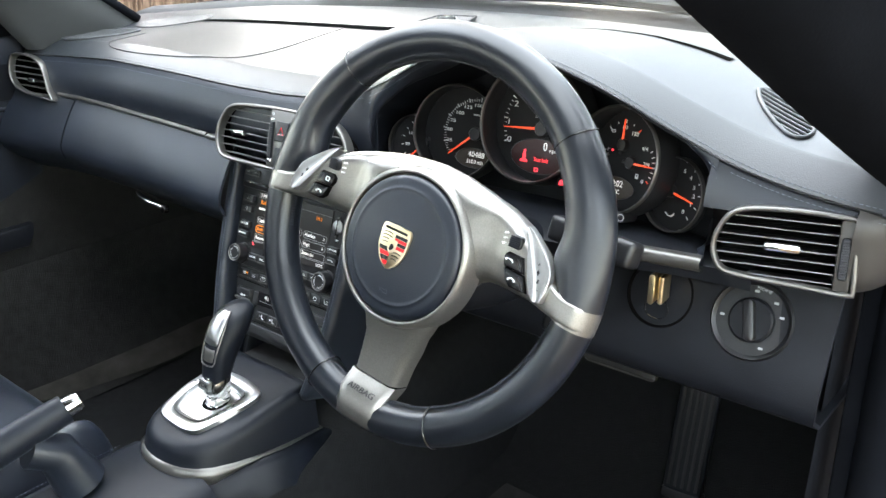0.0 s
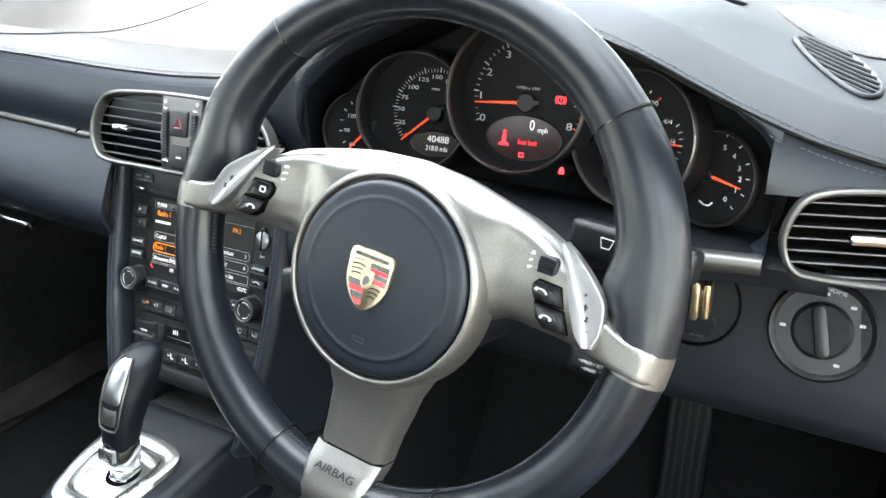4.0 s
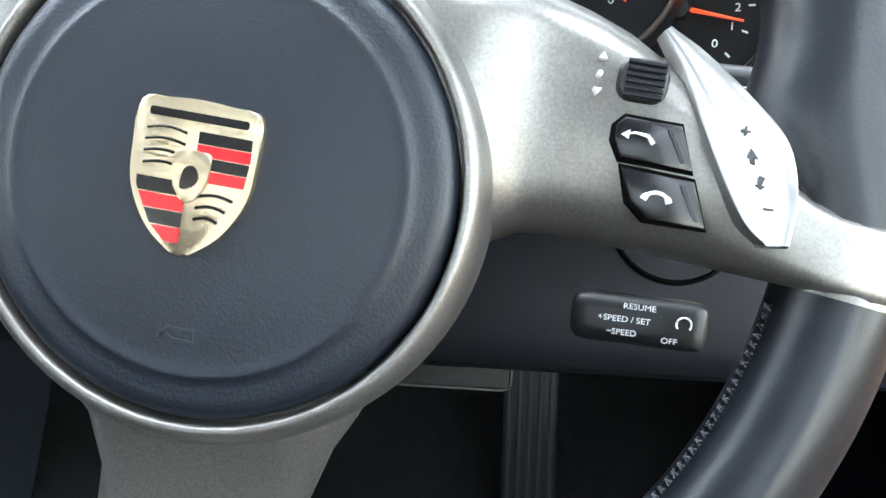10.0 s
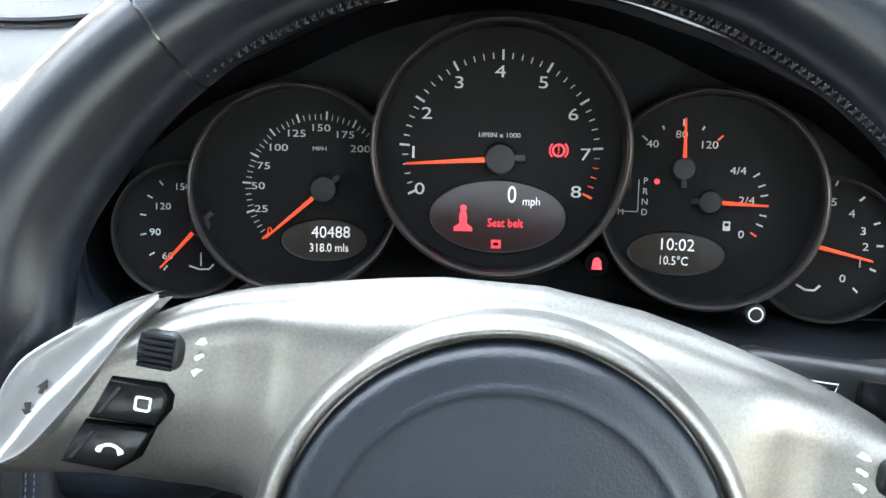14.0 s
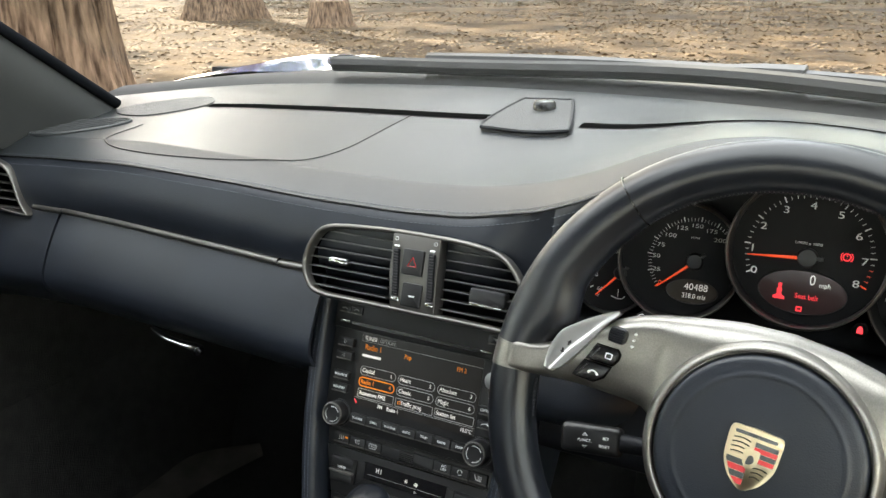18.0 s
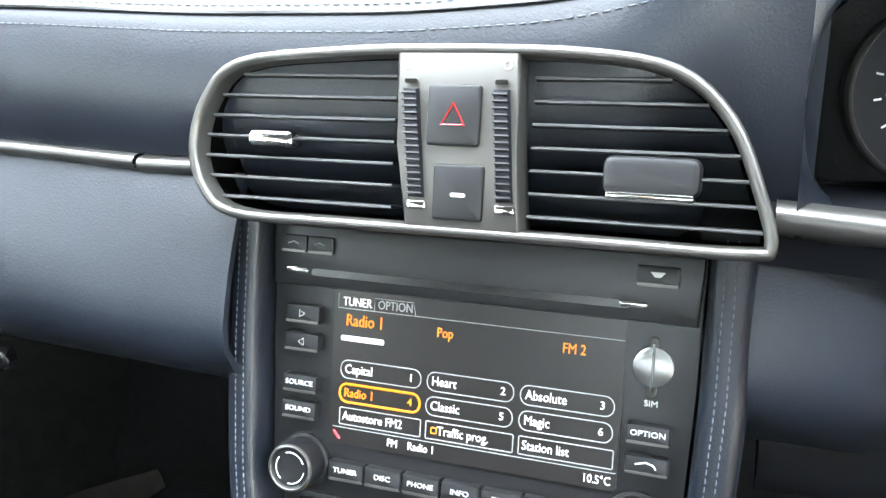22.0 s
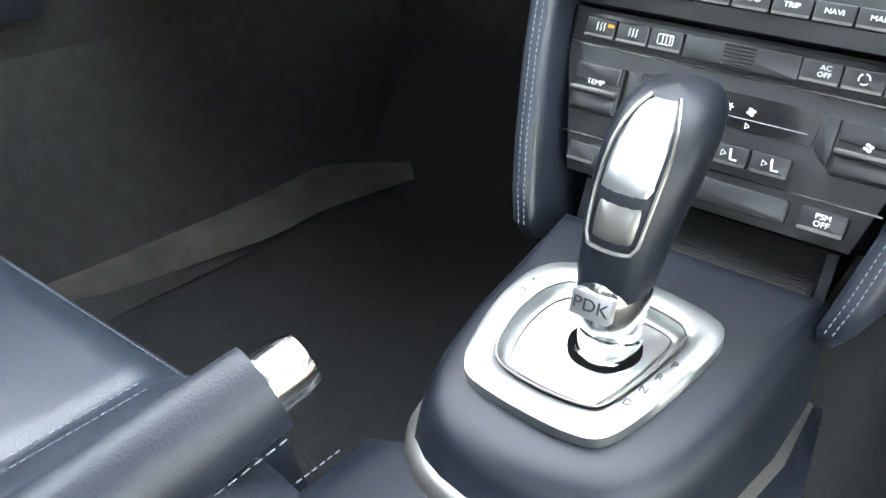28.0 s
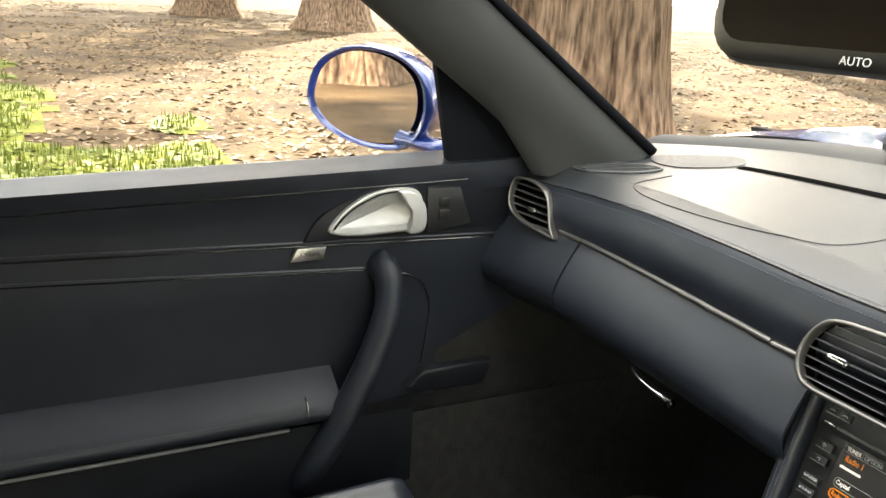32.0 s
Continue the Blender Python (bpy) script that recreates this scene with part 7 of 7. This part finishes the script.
up_e = smooth_line([(-0.637, 0.60, 0.25), (-0.625, 0.732, 0.25), (-0.623, 0.83, 0.25), (-0.622, 0.935, 0.25), (-0.626, 1.01, 0.25), (-0.622, 1.09, 0.252), (-0.55, 1.172, 0.25)], 4)
part("worn_edge", sheet([[a, a.lerp(b, 0.3) + Vector((0, 0, 0.006)), a.lerp(b, 0.7) + Vector((0, 0, 0.006)), b] for a, b in zip(low_e, up_e)]), FOLDGREY, sill_in, "pale worn carpet edge", angle=180)
part("kick_panel", sheet([[(-0.712 + 0.03 * max(0, (y - 0.7)), y, z) for z in xr(0.2, 0.85, 10)] for y in xr(0.70, 1.34, 12)]), SIDECARPET, sill_in)
# outer skin and glass
part("outer_skin", sheet([[(-0.70, y, sill_z(y) - 0.004), (-0.735, y, sill_z(y) - 0.03), (-0.79, y, 0.72), (-0.8, y, 0.5), (-0.77, y, 0.25)] for y in xr(-0.75, 0.82, 24)]), BLUEPAINT, door, "blue painted outer skin", angle=60)
gl = part("window_glass", sheet([[(-0.705, y, sill_z(y) - 0.03), (-0.69, y, 0.98), (-0.64, y - 0.0, 1.16)] for y in xr(-0.7, 0.655, 12)]), GLASS, door, "clear side window")
gl.visible_shadow = False
part("sail_panel", prism([(0.672, 0.876), (0.79, 0.852), (0.84, 0.86), (0.66, 1.01), (0.645, 1.02)], -0.006, 0.006, 0.002), FLANGE, door, "black mirror triangle", basis((-0.652, 0, 0), (0, 1, 0), (0, 0, 1)))

DOOR_FROM = Matrix.Translation((0.33, 0.19, 1.1))
door.matrix_basis = DOOR_FROM @ Matrix.Diagonal((1.056, 1.056, 1.056, 1)) @ DOOR_FROM.inverted()

# ---- pillars, roof, windscreen ----
for s in (-1, 1):
    th = thing("windscreen_pillar", "windscreen pillar in dark grey cloth, driver's one blackened as shade", "pillar", "pillars", "structure")
    rows = []
    for z in xr(0.845, 1.25, 16):
        yf = 0.985 - 1.386 * (z - 0.906)
        yb = yf - 0.185 - 0.05 * max(0, (0.93 - z) / 0.08)
        xi = 0.64 - 0.05 * max(0, (z - 1.09) / 0.15) ** 1.5
        if s > 0:
            yb, xi = yf - 0.13, xi + 0.03
        ring = [(xi, yf), (xi - 0.010, yf - 0.035), (xi - 0.012, yf - 0.075), (xi - 0.006, yf - 0.12), (xi + 0.008, yb + 0.025), (xi + 0.022, yb + 0.004), (xi + 0.036, yb), (xi + 0.056, yb + 0.02), (xi + 0.066, yb + 0.07), (xi + 0.066, yf - 0.05), (xi + 0.045, yf - 0.004), (xi + 0.02, yf + 0.006)]
        rows.append([Vector((s * p[0], p[1], z)) for p in smooth_loop(ring, 3)])
    # Driver's cover gets near-black in place of cloth: its shade is in the colour.
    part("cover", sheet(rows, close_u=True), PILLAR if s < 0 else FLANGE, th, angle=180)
    part("glass_edge", tube([(s * (0.636 - 0.05 * max(0, (z - 1.09) / 0.15) ** 1.5), 0.992 - 1.386 * (z - 0.906), z) for z in xr(0.88, 1.25, 14)], 0.008, 8), FLANGE, th, "black glass edge", angle=180)
tagged(part("ceiling", thick(sheet([[(x, y, 1.275 - 0.05 * (x / 0.6) ** 2 - 0.06 * max(0, y - 0.1)) for x in xr(-0.62, 0.62, 16)] for y in xr(-0.55, 0.45, 14)]), 0.03), HEADLINER), "dark headlining under the roof", "ceiling", kind="structure")
# Plain walls added out of view to close the cabin and limit stray light.
tagged(part("wall_rear", thick(sheet([[(x, -0.95, z) for x in xr(-0.7, 0.7, 4)] for z in xr(0.2, 0.9, 4)]), 0.03), SOFTBLACK), "unseen dark rear wall, added to close the cabin", "wall", kind="structure")
tagged(part("wall_right", thick(sheet([[(0.72 - 0.09 * max(0, (z - 0.9) / 0.35), y, z) for y in xr(-0.95, -0.1, 5)] for z in xr(0.2, 1.22, 8)]), 0.03), SOFTBLACK), "unseen dark side wall, added to block light behind the driver's door opening", "wall", kind="structure")
tagged(part("wall_left", thick(sheet([[(-0.7, y, z) for y in xr(-0.95, -0.72, 3)] for z in xr(0.2, 0.9, 6)]), 0.03), SOFTBLACK), "unseen dark side wall, added to close the cabin behind the passenger door", "wall", kind="structure")
# seal flange that hangs along the driver's side of the pillar
flange = thing("pillar_flange", "dark rubber sealed edge of the driver's pillar", "pillar", kind="structure")
edge_ = smooth_line([(0.7, 0.9, 0.822), (0.688, 0.86, 0.842), (0.66, 0.75, 0.906), (0.625, 0.6, 0.996), (0.591, 0.45, 1.087), (0.565, 0.33, 1.158)], 4)
rows = [[p + Vector(o) for o in ((0, 0, 0), (0.002, 0.008, 0.008), (0.012, 0.02, 0.02), (0.03, 0.04, 0.04), (0.07, 0.05, 0.05), (0.09, 0.03, 0.03), (0.06, 0.0, 0.0), (0.02, -0.004, -0.004))] for p in edge_]
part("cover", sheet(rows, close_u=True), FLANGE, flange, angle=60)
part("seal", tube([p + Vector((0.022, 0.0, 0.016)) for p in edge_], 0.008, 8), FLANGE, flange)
tagged(part("windscreen_header", tube([(x, 0.46 - 0.06 * (x / 0.6) ** 2, 1.25 - 0.03 * (x / 0.6) ** 2) for x in xr(-0.57, 0.57, 16)], 0.022, 10), HEADLINER), "dark windscreen header rail", "header rail", kind="structure")
tagged(part("wall_bulkhead", thick(sheet([[(x, 1.34, z) for x in xr(-0.72, 0.72, 4)] for z in xr(0.2, 0.9, 4)]), 0.02), SIDECARPET), "carpeted front bulkhead", "wall", kind="structure")
part_ws = tagged(new("windscreen"), "clear raked windscreen", "windscreen", kind="structure")
rows = []
for x in xr(-0.64, 0.64, 20):
    yb, zb = yr(x) + 0.0, 0.903 - 0.03 * (x / 0.65) ** 2
    yt, zt = 0.47 - 0.06 * (x / 0.6) ** 2, 1.245 - 0.03 * (x / 0.6) ** 2
    rows.append([(x * (1 - 0.1 * t), yb + (yt - yb) * t, zb + (zt - zb) * t + 0.03 * math.sin(math.pi * t)) for t in xr(0, 1, 8)])
pane = part("pane", sheet(rows), GLASS, part_ws, angle=180)
pane.visible_shadow = False
# scuttle, wipers and bonnet
cowl = thing("scuttle", "black plastic scuttle under the wipers", "scuttle")
rows = [[(x, yr(x) + 0.01 + d, 0.908 - 0.02 * (x / 0.65) ** 2 + h) for d, h in ((0, -0.02), (0.02, 0.0), (0.06, 0.008), (0.1, 0.006))] for x in xr(-0.72, 0.72, 40)]
part("cover", sheet(rows), RUBBER, cowl, angle=60)
for x0, x1 in ((-0.42, 0.22), (0.02, 0.66)):
    wp = thing("wiper", "black windscreen wiper at rest", "wiper", "wipers")
    part("blade", tube([(x, yr(x) + 0.035, 0.93 - 0.02 * (x / 0.65) ** 2 + 0.003 * math.sin(9 * x)) for x in xr(x0, x1, 20)], 0.012, 8), RUBBER, wp)
    part("arm", tube([(x, yr(x) + 0.06, 0.934 - 0.02 * (x / 0.65) ** 2) for x in xr(x0 + 0.15, x1 + 0.06, 12)], [0.012] * 10 + [0.016, 0.018], 8), BLACK, wp)
bonnet = thing("bonnet", "blue painted front lid with raised wings", "bonnet")
rows = []
for x in xr(-0.86, 0.86, 40):
    wing = 0.05 * math.exp(-((abs(x) - 0.66) / 0.13) ** 2)
    rows.append([(x, yr(min(abs(x), 0.72)) + 0.09 + (1.0 - 0.15 * (x / 0.8) ** 2) * t, 0.905 - 0.06 * (x / 0.8) ** 4 + wing * (0.4 + 0.6 * min(1, t * 3)) - 0.13 * t ** 1.6 - (0.3 * max(0, (abs(x) - 0.78) / 0.08) ** 2)) for t in xr(0, 1, 14)])
part("lid", sheet(rows), BLUEPAINT, bonnet, angle=60)
# door mirror
mir = thing("door_mirror", "blue door mirror showing trees behind", "door mirror")
MMc = Vector((-0.905, 0.655, 0.932))
MM = basis(MMc, Vector((0.86, 0.5, 0)).normalized(), (0, 0.0, 1))
mo = smooth_loop([(-0.105, 0.0), (-0.085, 0.045), (-0.03, 0.07), (0.04, 0.066), (0.085, 0.035), (0.09, -0.02), (0.06, -0.06), (0.0, -0.068), (-0.06, -0.055), (-0.095, -0.03)], 4)
mo = [(u * 1.3, v * 1.2) for u, v in mo]
rows = []
for sc_, w in ((0.88, 0.001), (0.93, 0.008), (0.97, 0.009), (1.0, 0.004), (1.01, -0.01), (0.97, -0.035), (0.82, -0.065), (0.5, -0.085), (0.1, -0.09)):
    rows.append([(u * sc_, v * sc_, w) for u, v in mo])
part("housing", sheet(rows, close_u=True), BLUEPAINT, mir, "blue painted shell", MM, 60)
bm = bmesh.new()
bm.faces.new([bm.verts.new((u * 0.86 - 0.008, v * 0.87, 0.002)) for u, v in mo])
part("glass", bm, MIRROR, mir, "mirror glass", MM)
part("foot", tube([(-0.86, 0.70, 0.875), (-0.81, 0.725, 0.868), (-0.765, 0.74, 0.868)], [0.03, 0.022, 0.024], 14, flat=0.6), BLUEPAINT, mir, angle=180)
# inner mirror
rvm = thing("interior_mirror", "black interior mirror hanging from the windscreen", "mirror")
MR = basis((0.03, 0.62, 1.108), (1, 0.12, 0), (0, 0.1, 1))
part("housing", prism(rrect(0, 0, 0.25, 0.085, 0.03), -0.03, 0.0, 0.01), BLACK, rvm, m=MR)
bm = bmesh.new()
bm.faces.new([bm.verts.new((u, v, 0.001)) for u, v in rrect(0, 0.004, 0.225, 0.062, 0.02)])
part("glass", bm, MIRROR, rvm, m=MR)
part("arm", tube([(0.03, 0.64, 1.15), (0.03, 0.66, 1.2), (0.03, 0.6, 1.235)], 0.012, 10), BLACK, rvm)
text("AUTO", at(MR, 0.0, -0.034, 0.0015), 0.008, WHITE, rvm)

# ---- outside: ground, grass, leaf litter, trees ----
EARTH = mat("leaf_litter_earth", (0.036, 0.0225, 0.013), 0.95, var=0.5, vscale=0.9, bump=0.05, bscale=14, second=(0.082, 0.053, 0.029), spec=0.1)
GRASSM = mat("grass_blade", (0.06, 0.095, 0.008), 0.7, var=0.3, vscale=1.2, second=(0.13, 0.15, 0.012))
MOSSM = mat("mossy_turf", (0.05, 0.075, 0.008), 0.9, var=0.5, vscale=2.5, bump=0.02, bscale=60, second=(0.11, 0.12, 0.015), spec=0.1)
LEAFM = mat("fallen_leaf", (0.085, 0.047, 0.024), 0.8, var=0.5, vscale=4, second=(0.2, 0.13, 0.068))
BARK = mat("redwood_bark", (0.075, 0.045, 0.03), 0.95, var=0.55, vscale=22, bump=0.03, bscale=45, second=(0.2, 0.135, 0.095), spec=0.1, stretch=0.18)
FOLIAGE = mat("evergreen_foliage", (0.035, 0.065, 0.018), 0.7, var=0.4, vscale=2)


def ground_z(x, y):
    return 0.05 * noise.noise((x * 0.4, y * 0.4, 0)) * min(1, math.hypot(x, y) / 4) + 0.02 * noise.noise((x * 2, y * 2, 3))


rad = [0, 1, 2, 3, 4, 5, 6, 7, 8, 9, 10, 12, 14, 17, 20, 25, 30, 40, 60, 100, 200, 500, 1500]
rows = [[(r * math.cos(t), r * math.sin(t), ground_z(r * math.cos(t), r * math.sin(t)) if r < 60 else 0.0) for t in (2 * math.pi * k / 90 for k in range(90))] for r in rad[1:]]
bm = sheet(rows, close_u=True)
bm.verts.ensure_lookup_table()
bm.faces.new(bm.verts[:90])
tagged(part("ground", bm, EARTH, angle=180), "brown woodland ground under fallen leaves", "ground", kind="structure")


def scatter(name, n, area, size, material, label, up=0.2, seed=1, tall=1.0, keep=None):
    """Small blades or leaves strewn over the ground, joined."""
    rng = np.random.default_rng(seed)
    verts, faces = [], []
    while len(faces) < n:
        x, y = area(rng)
        if keep and not keep(x, y):
            continue
        z = ground_z(x, y)
        a, s = rng.uniform(0, 6.28), size * rng.uniform(0.5, 1.4)
        tx, ty = math.cos(a) * s, math.sin(a) * s
        k = len(verts)
        h = rng.uniform(0.1, 1) * up * s
        if tall > 1:
            verts += [(x - tx * 0.12, y - ty * 0.12, z), (x + tx * 0.12, y + ty * 0.12, z), (x + ty * 0.5 * rng.uniform(-1, 1), y, z + s * tall)]
            faces.append((k, k + 1, k + 2))
        else:
            verts += [(x - tx, y - ty, z + 0.004), (x + ty * 0.6, y - tx * 0.6, z + 0.004 + h), (x + tx, y + ty, z + 0.006), (x - ty * 0.6, y + tx * 0.6, z + h * 0.6)]
            faces.append((k, k + 1, k + 2, k + 3))
    me = bpy.data.meshes.new(name)
    me.from_pydata(verts, [], faces)
    me.materials.append(material)
    return tagged(new(name, me), label, name.replace("_", " "), kind="stuff")


def polar(r0, r1, a0, a1):
    return lambda rng: (lambda r, a: (r * math.cos(a), r * math.sin(a)))(math.sqrt(rng.uniform(r0 * r0, r1 * r1)) if rng.uniform() < 0.5 else rng.uniform(r0, r1), radians(rng.uniform(a0, a1)))


scatter("fallen_leaves", 130000, polar(2.2, 40, 55, 205), 0.036, LEAFM, "brown fallen leaves strewn on the ground", 0.6, 2)
GRASS_EDGE = [(-40, -4.0), (-13, -0.5), (-10.4, 0.2), (-7.1, 0.8), (-5.7, 1.1), (-4.8, 1.2), (-3, 1.3)]


def grassy(x, y):
    """The patch ends along a ragged line."""
    return float(np.interp(x, *zip(*GRASS_EDGE))) - y + 1.3 * noise.noise((x * 0.9, y * 1.1, 7)) > 0.25 and noise.noise((x * 1.7, y * 1.7, 2)) > -0.35


verts, faces = [], []
for i in range(96):
    for j in range(62):
        x, y = -17 + 0.146 * i, -7 + 0.146 * j
        if grassy(x, y):
            k = len(verts)
            verts += [(px, py, ground_z(px, py) + 0.012) for px, py in ((x, y), (x + 0.148, y), (x + 0.148, y + 0.148), (x, y + 0.148))]
            faces.append((k, k + 1, k + 2, k + 3))
me = bpy.data.meshes.new("lawn")
me.from_pydata(verts, [], faces)
me.materials.append(MOSSM)
tagged(new("lawn", me), "mossy yellow-green turf", "lawn", kind="stuff")
scatter("moss", 110000, lambda rng: (rng.uniform(-17, -3.0), rng.uniform(-7, 1.9)), 0.075, GRASSM, "bright green moss and short grass", 0.2, 8, keep=grassy)
scatter("grass", 50000, lambda rng: (rng.uniform(-17, -3.0), rng.uniform(-7, 1.9)), 0.06, GRASSM, "patchy bright green grass", 1, 5, 1.01, keep=grassy)


def tree(x, y, r, h, seed, lean=0.0, crown=True):
    """A trunk with ridged bark, flared foot, limbs and a ragged crown."""
    rng = np.random.default_rng(seed)
    th = thing("tree", "tall conifer with furrowed reddish-brown bark", "tree", "trees")
    bm = bmesh.new()
    rows = []
    near = math.hypot(x, y) < 20
    N = 168 if near else 48
    steps = ([0, 0.15, 0.3, 0.5, 0.75, 1.0, 1.25, 1.5, 1.75, 2.0, 2.3, 2.6, 3.0, 3.5, 4, 5, 6, 8, 11, 15, h] if near else [0, 0.4, 1, 2, 4, 7, 11, 15, h])
    ph = rng.uniform(0, 6.28, 6)
    for z in steps:
        t = z / h
        flare = 1 + 0.45 * math.exp(-z / 0.5)
        row = []
        for k in range(N):
            a = 2 * math.pi * k / N
            root = 1 + 0.14 * math.exp(-z / 0.8) * math.sin(5 * a + ph[0]) + 0.06 * math.sin(3 * a + ph[1])
            wob = 0.25 * math.sin(z * 1.1 + ph[4]) + 0.5 * noise.noise((2.5 * math.cos(a), 2.5 * math.sin(a), z * 0.5 + seed))
            ridge = abs(math.sin(14 * a + ph[2] + wob)) ** 0.5 * 0.6 + abs(math.sin(31 * a + ph[3] + 1.7 * wob)) ** 0.6 * 0.4
            furrow = 0.1 * ridge * (1 + 0.5 * noise.noise((9 * math.cos(a), 9 * math.sin(a), z * 1.5))) + 0.04 * noise.noise((6 * math.cos(a), 6 * math.sin(a), z * 0.7 + seed))
            q = r * (1 - 0.6 * t) * flare * root * (1 + furrow)
            row.append((x + lean * z + q * math.cos(a), y + q * math.sin(a), z - 0.1 + ground_z(x, y)))
        rows.append(row)
    part("trunk", sheet(rows, close_u=True), BARK, th, angle=70)
    if not crown:
        for b in range(5):
            a = rng.uniform(0, 6.28)
            o, d = Vector((x, y, 7.0 + 2.2 * b)), Vector((math.cos(a), math.sin(a), 0.1))
            part("limb", tube([o, o + d * 1.2 + Vector((0, 0, 0.15)), o + d * 2.4], [0.1, 0.07, 0.02], 6), BARK, th)
    if crown:
        verts, faces = [], []
        for b in range(26):
            z0 = h * (0.32 + 0.66 * (b + rng.uniform()) / 26)
            L_ = (1.05 - z0 / h) * h * 0.34 * rng.uniform(0.6, 1.2)
            a = rng.uniform(0, 6.28)
            d = Vector((math.cos(a), math.sin(a), -0.1))
            o = Vector((x, y, z0))
            if b < 9:
                part("limb", tube([o, o + d * L_ * 0.5 + Vector((0, 0, 0.2)), o + d * L_], [0.09, 0.06, 0.02], 6), BARK, th)
            for _ in range(130):
                c = o + d * (L_ * rng.uniform(0.15, 1.05)) + Vector(rng.normal(0, 0.45, 3).tolist())
                n = Vector(rng.normal(0, 1, 3).tolist()).normalized()
                s1 = n.orthogonal().normalized() * rng.uniform(0.12, 0.3)
                s2 = n.cross(s1) * 0.6
                k = len(verts)
                verts += [tuple(c - s1), tuple(c + s2), tuple(c + s1), tuple(c - s2)]
                faces.append((k, k + 1, k + 2, k + 3))
        me = bpy.data.meshes.new("crown")
        me.from_pydata(verts, [], faces)
        me.materials.append(FOLIAGE)
        ob = new("crown", me)
        ob.parent = th
    return th


TREES = [(-4.87, 4.07, 0.42, 22, 11), (-6.6, 4.25, 0.45, 20, 12), (-12.9, 14.5, 0.6, 24, 13), (-22.3, 8.1, 0.75, 24, 14), (-30.0, 6.2, 0.8, 22, 15), (-4.6, 50.0, 0.55, 22, 16), (5.5, 13.0, 0.5, 22, 17), (9.0, 4.0, 0.5, 22, 18), (-2.5, -9.0, 0.5, 20, 19), (-12.0, -12.0, 0.4, 18, 20), (-20.0, 30.0, 0.6, 24, 21), (14.0, 28.0, 0.6, 24, 22), (-30.0, 20.0, 0.6, 22, 23), (3.0, 22.0, 0.5, 24, 24), (-9.0, 27.0, 0.5, 22, 25), (-9, -24, 0.5, 20, 26), (-17, -20, 0.45, 20, 27), (7.0, -8.0, 0.5, 22, 28)]
for x, y, r, h, sd in TREES:
    tree(x, y, r, h, sd, 0.0, math.hypot(x, y) > 8.5)
stump = thing("tree_stump", "low sawn tree stump", "stump")
part("stump", lathe([(0.5, -0.1), (0.42, 0.1), (0.36, 0.42), (0.34, 0.45), (0, 0.44)], 28), BARK, stump, m=Matrix.Translation((-9.2, 13.3, 0)), angle=50)


def far_woods():
    """Leafy clumps of the wood all round, in ragged tiers above head height, open towards the sun; mostly unseen, added
    to block the low sky.
    """
    rng = np.random.default_rng(77)
    verts, faces = [], []
    while len(faces) < 15000:
        a = rng.uniform(-180, 180)
        if abs(a - SUN_AZ) < 11:
            continue
        r = rng.uniform(27, 44)
        top = 15 + 9 * noise.noise((a * 0.06, 3.0, 0)) + 5 * noise.noise((a * 0.25, 9.0, 0))
        z = rng.uniform(3.5, 3.6 + top)
        c = Vector((r * math.sin(radians(a)), r * math.cos(radians(a)), z))
        n = Vector(rng.normal(0, 1, 3).tolist()).normalized()
        s1 = n.orthogonal().normalized() * rng.uniform(0.4, 0.9)
        s2 = n.cross(s1) * 0.6
        k = len(verts)
        verts += [tuple(c - s1), tuple(c + s2), tuple(c + s1), tuple(c - s2)]
        faces.append((k, k + 1, k + 2, k + 3))
    me = bpy.data.meshes.new("far_woods")
    me.from_pydata(verts, [], faces)
    me.materials.append(FOLIAGE)
    return tagged(new("far_woods", me), "leafy green wood round the clearing, mostly out of view, blocking low sky", "woods", kind="stuff")


far_woods()
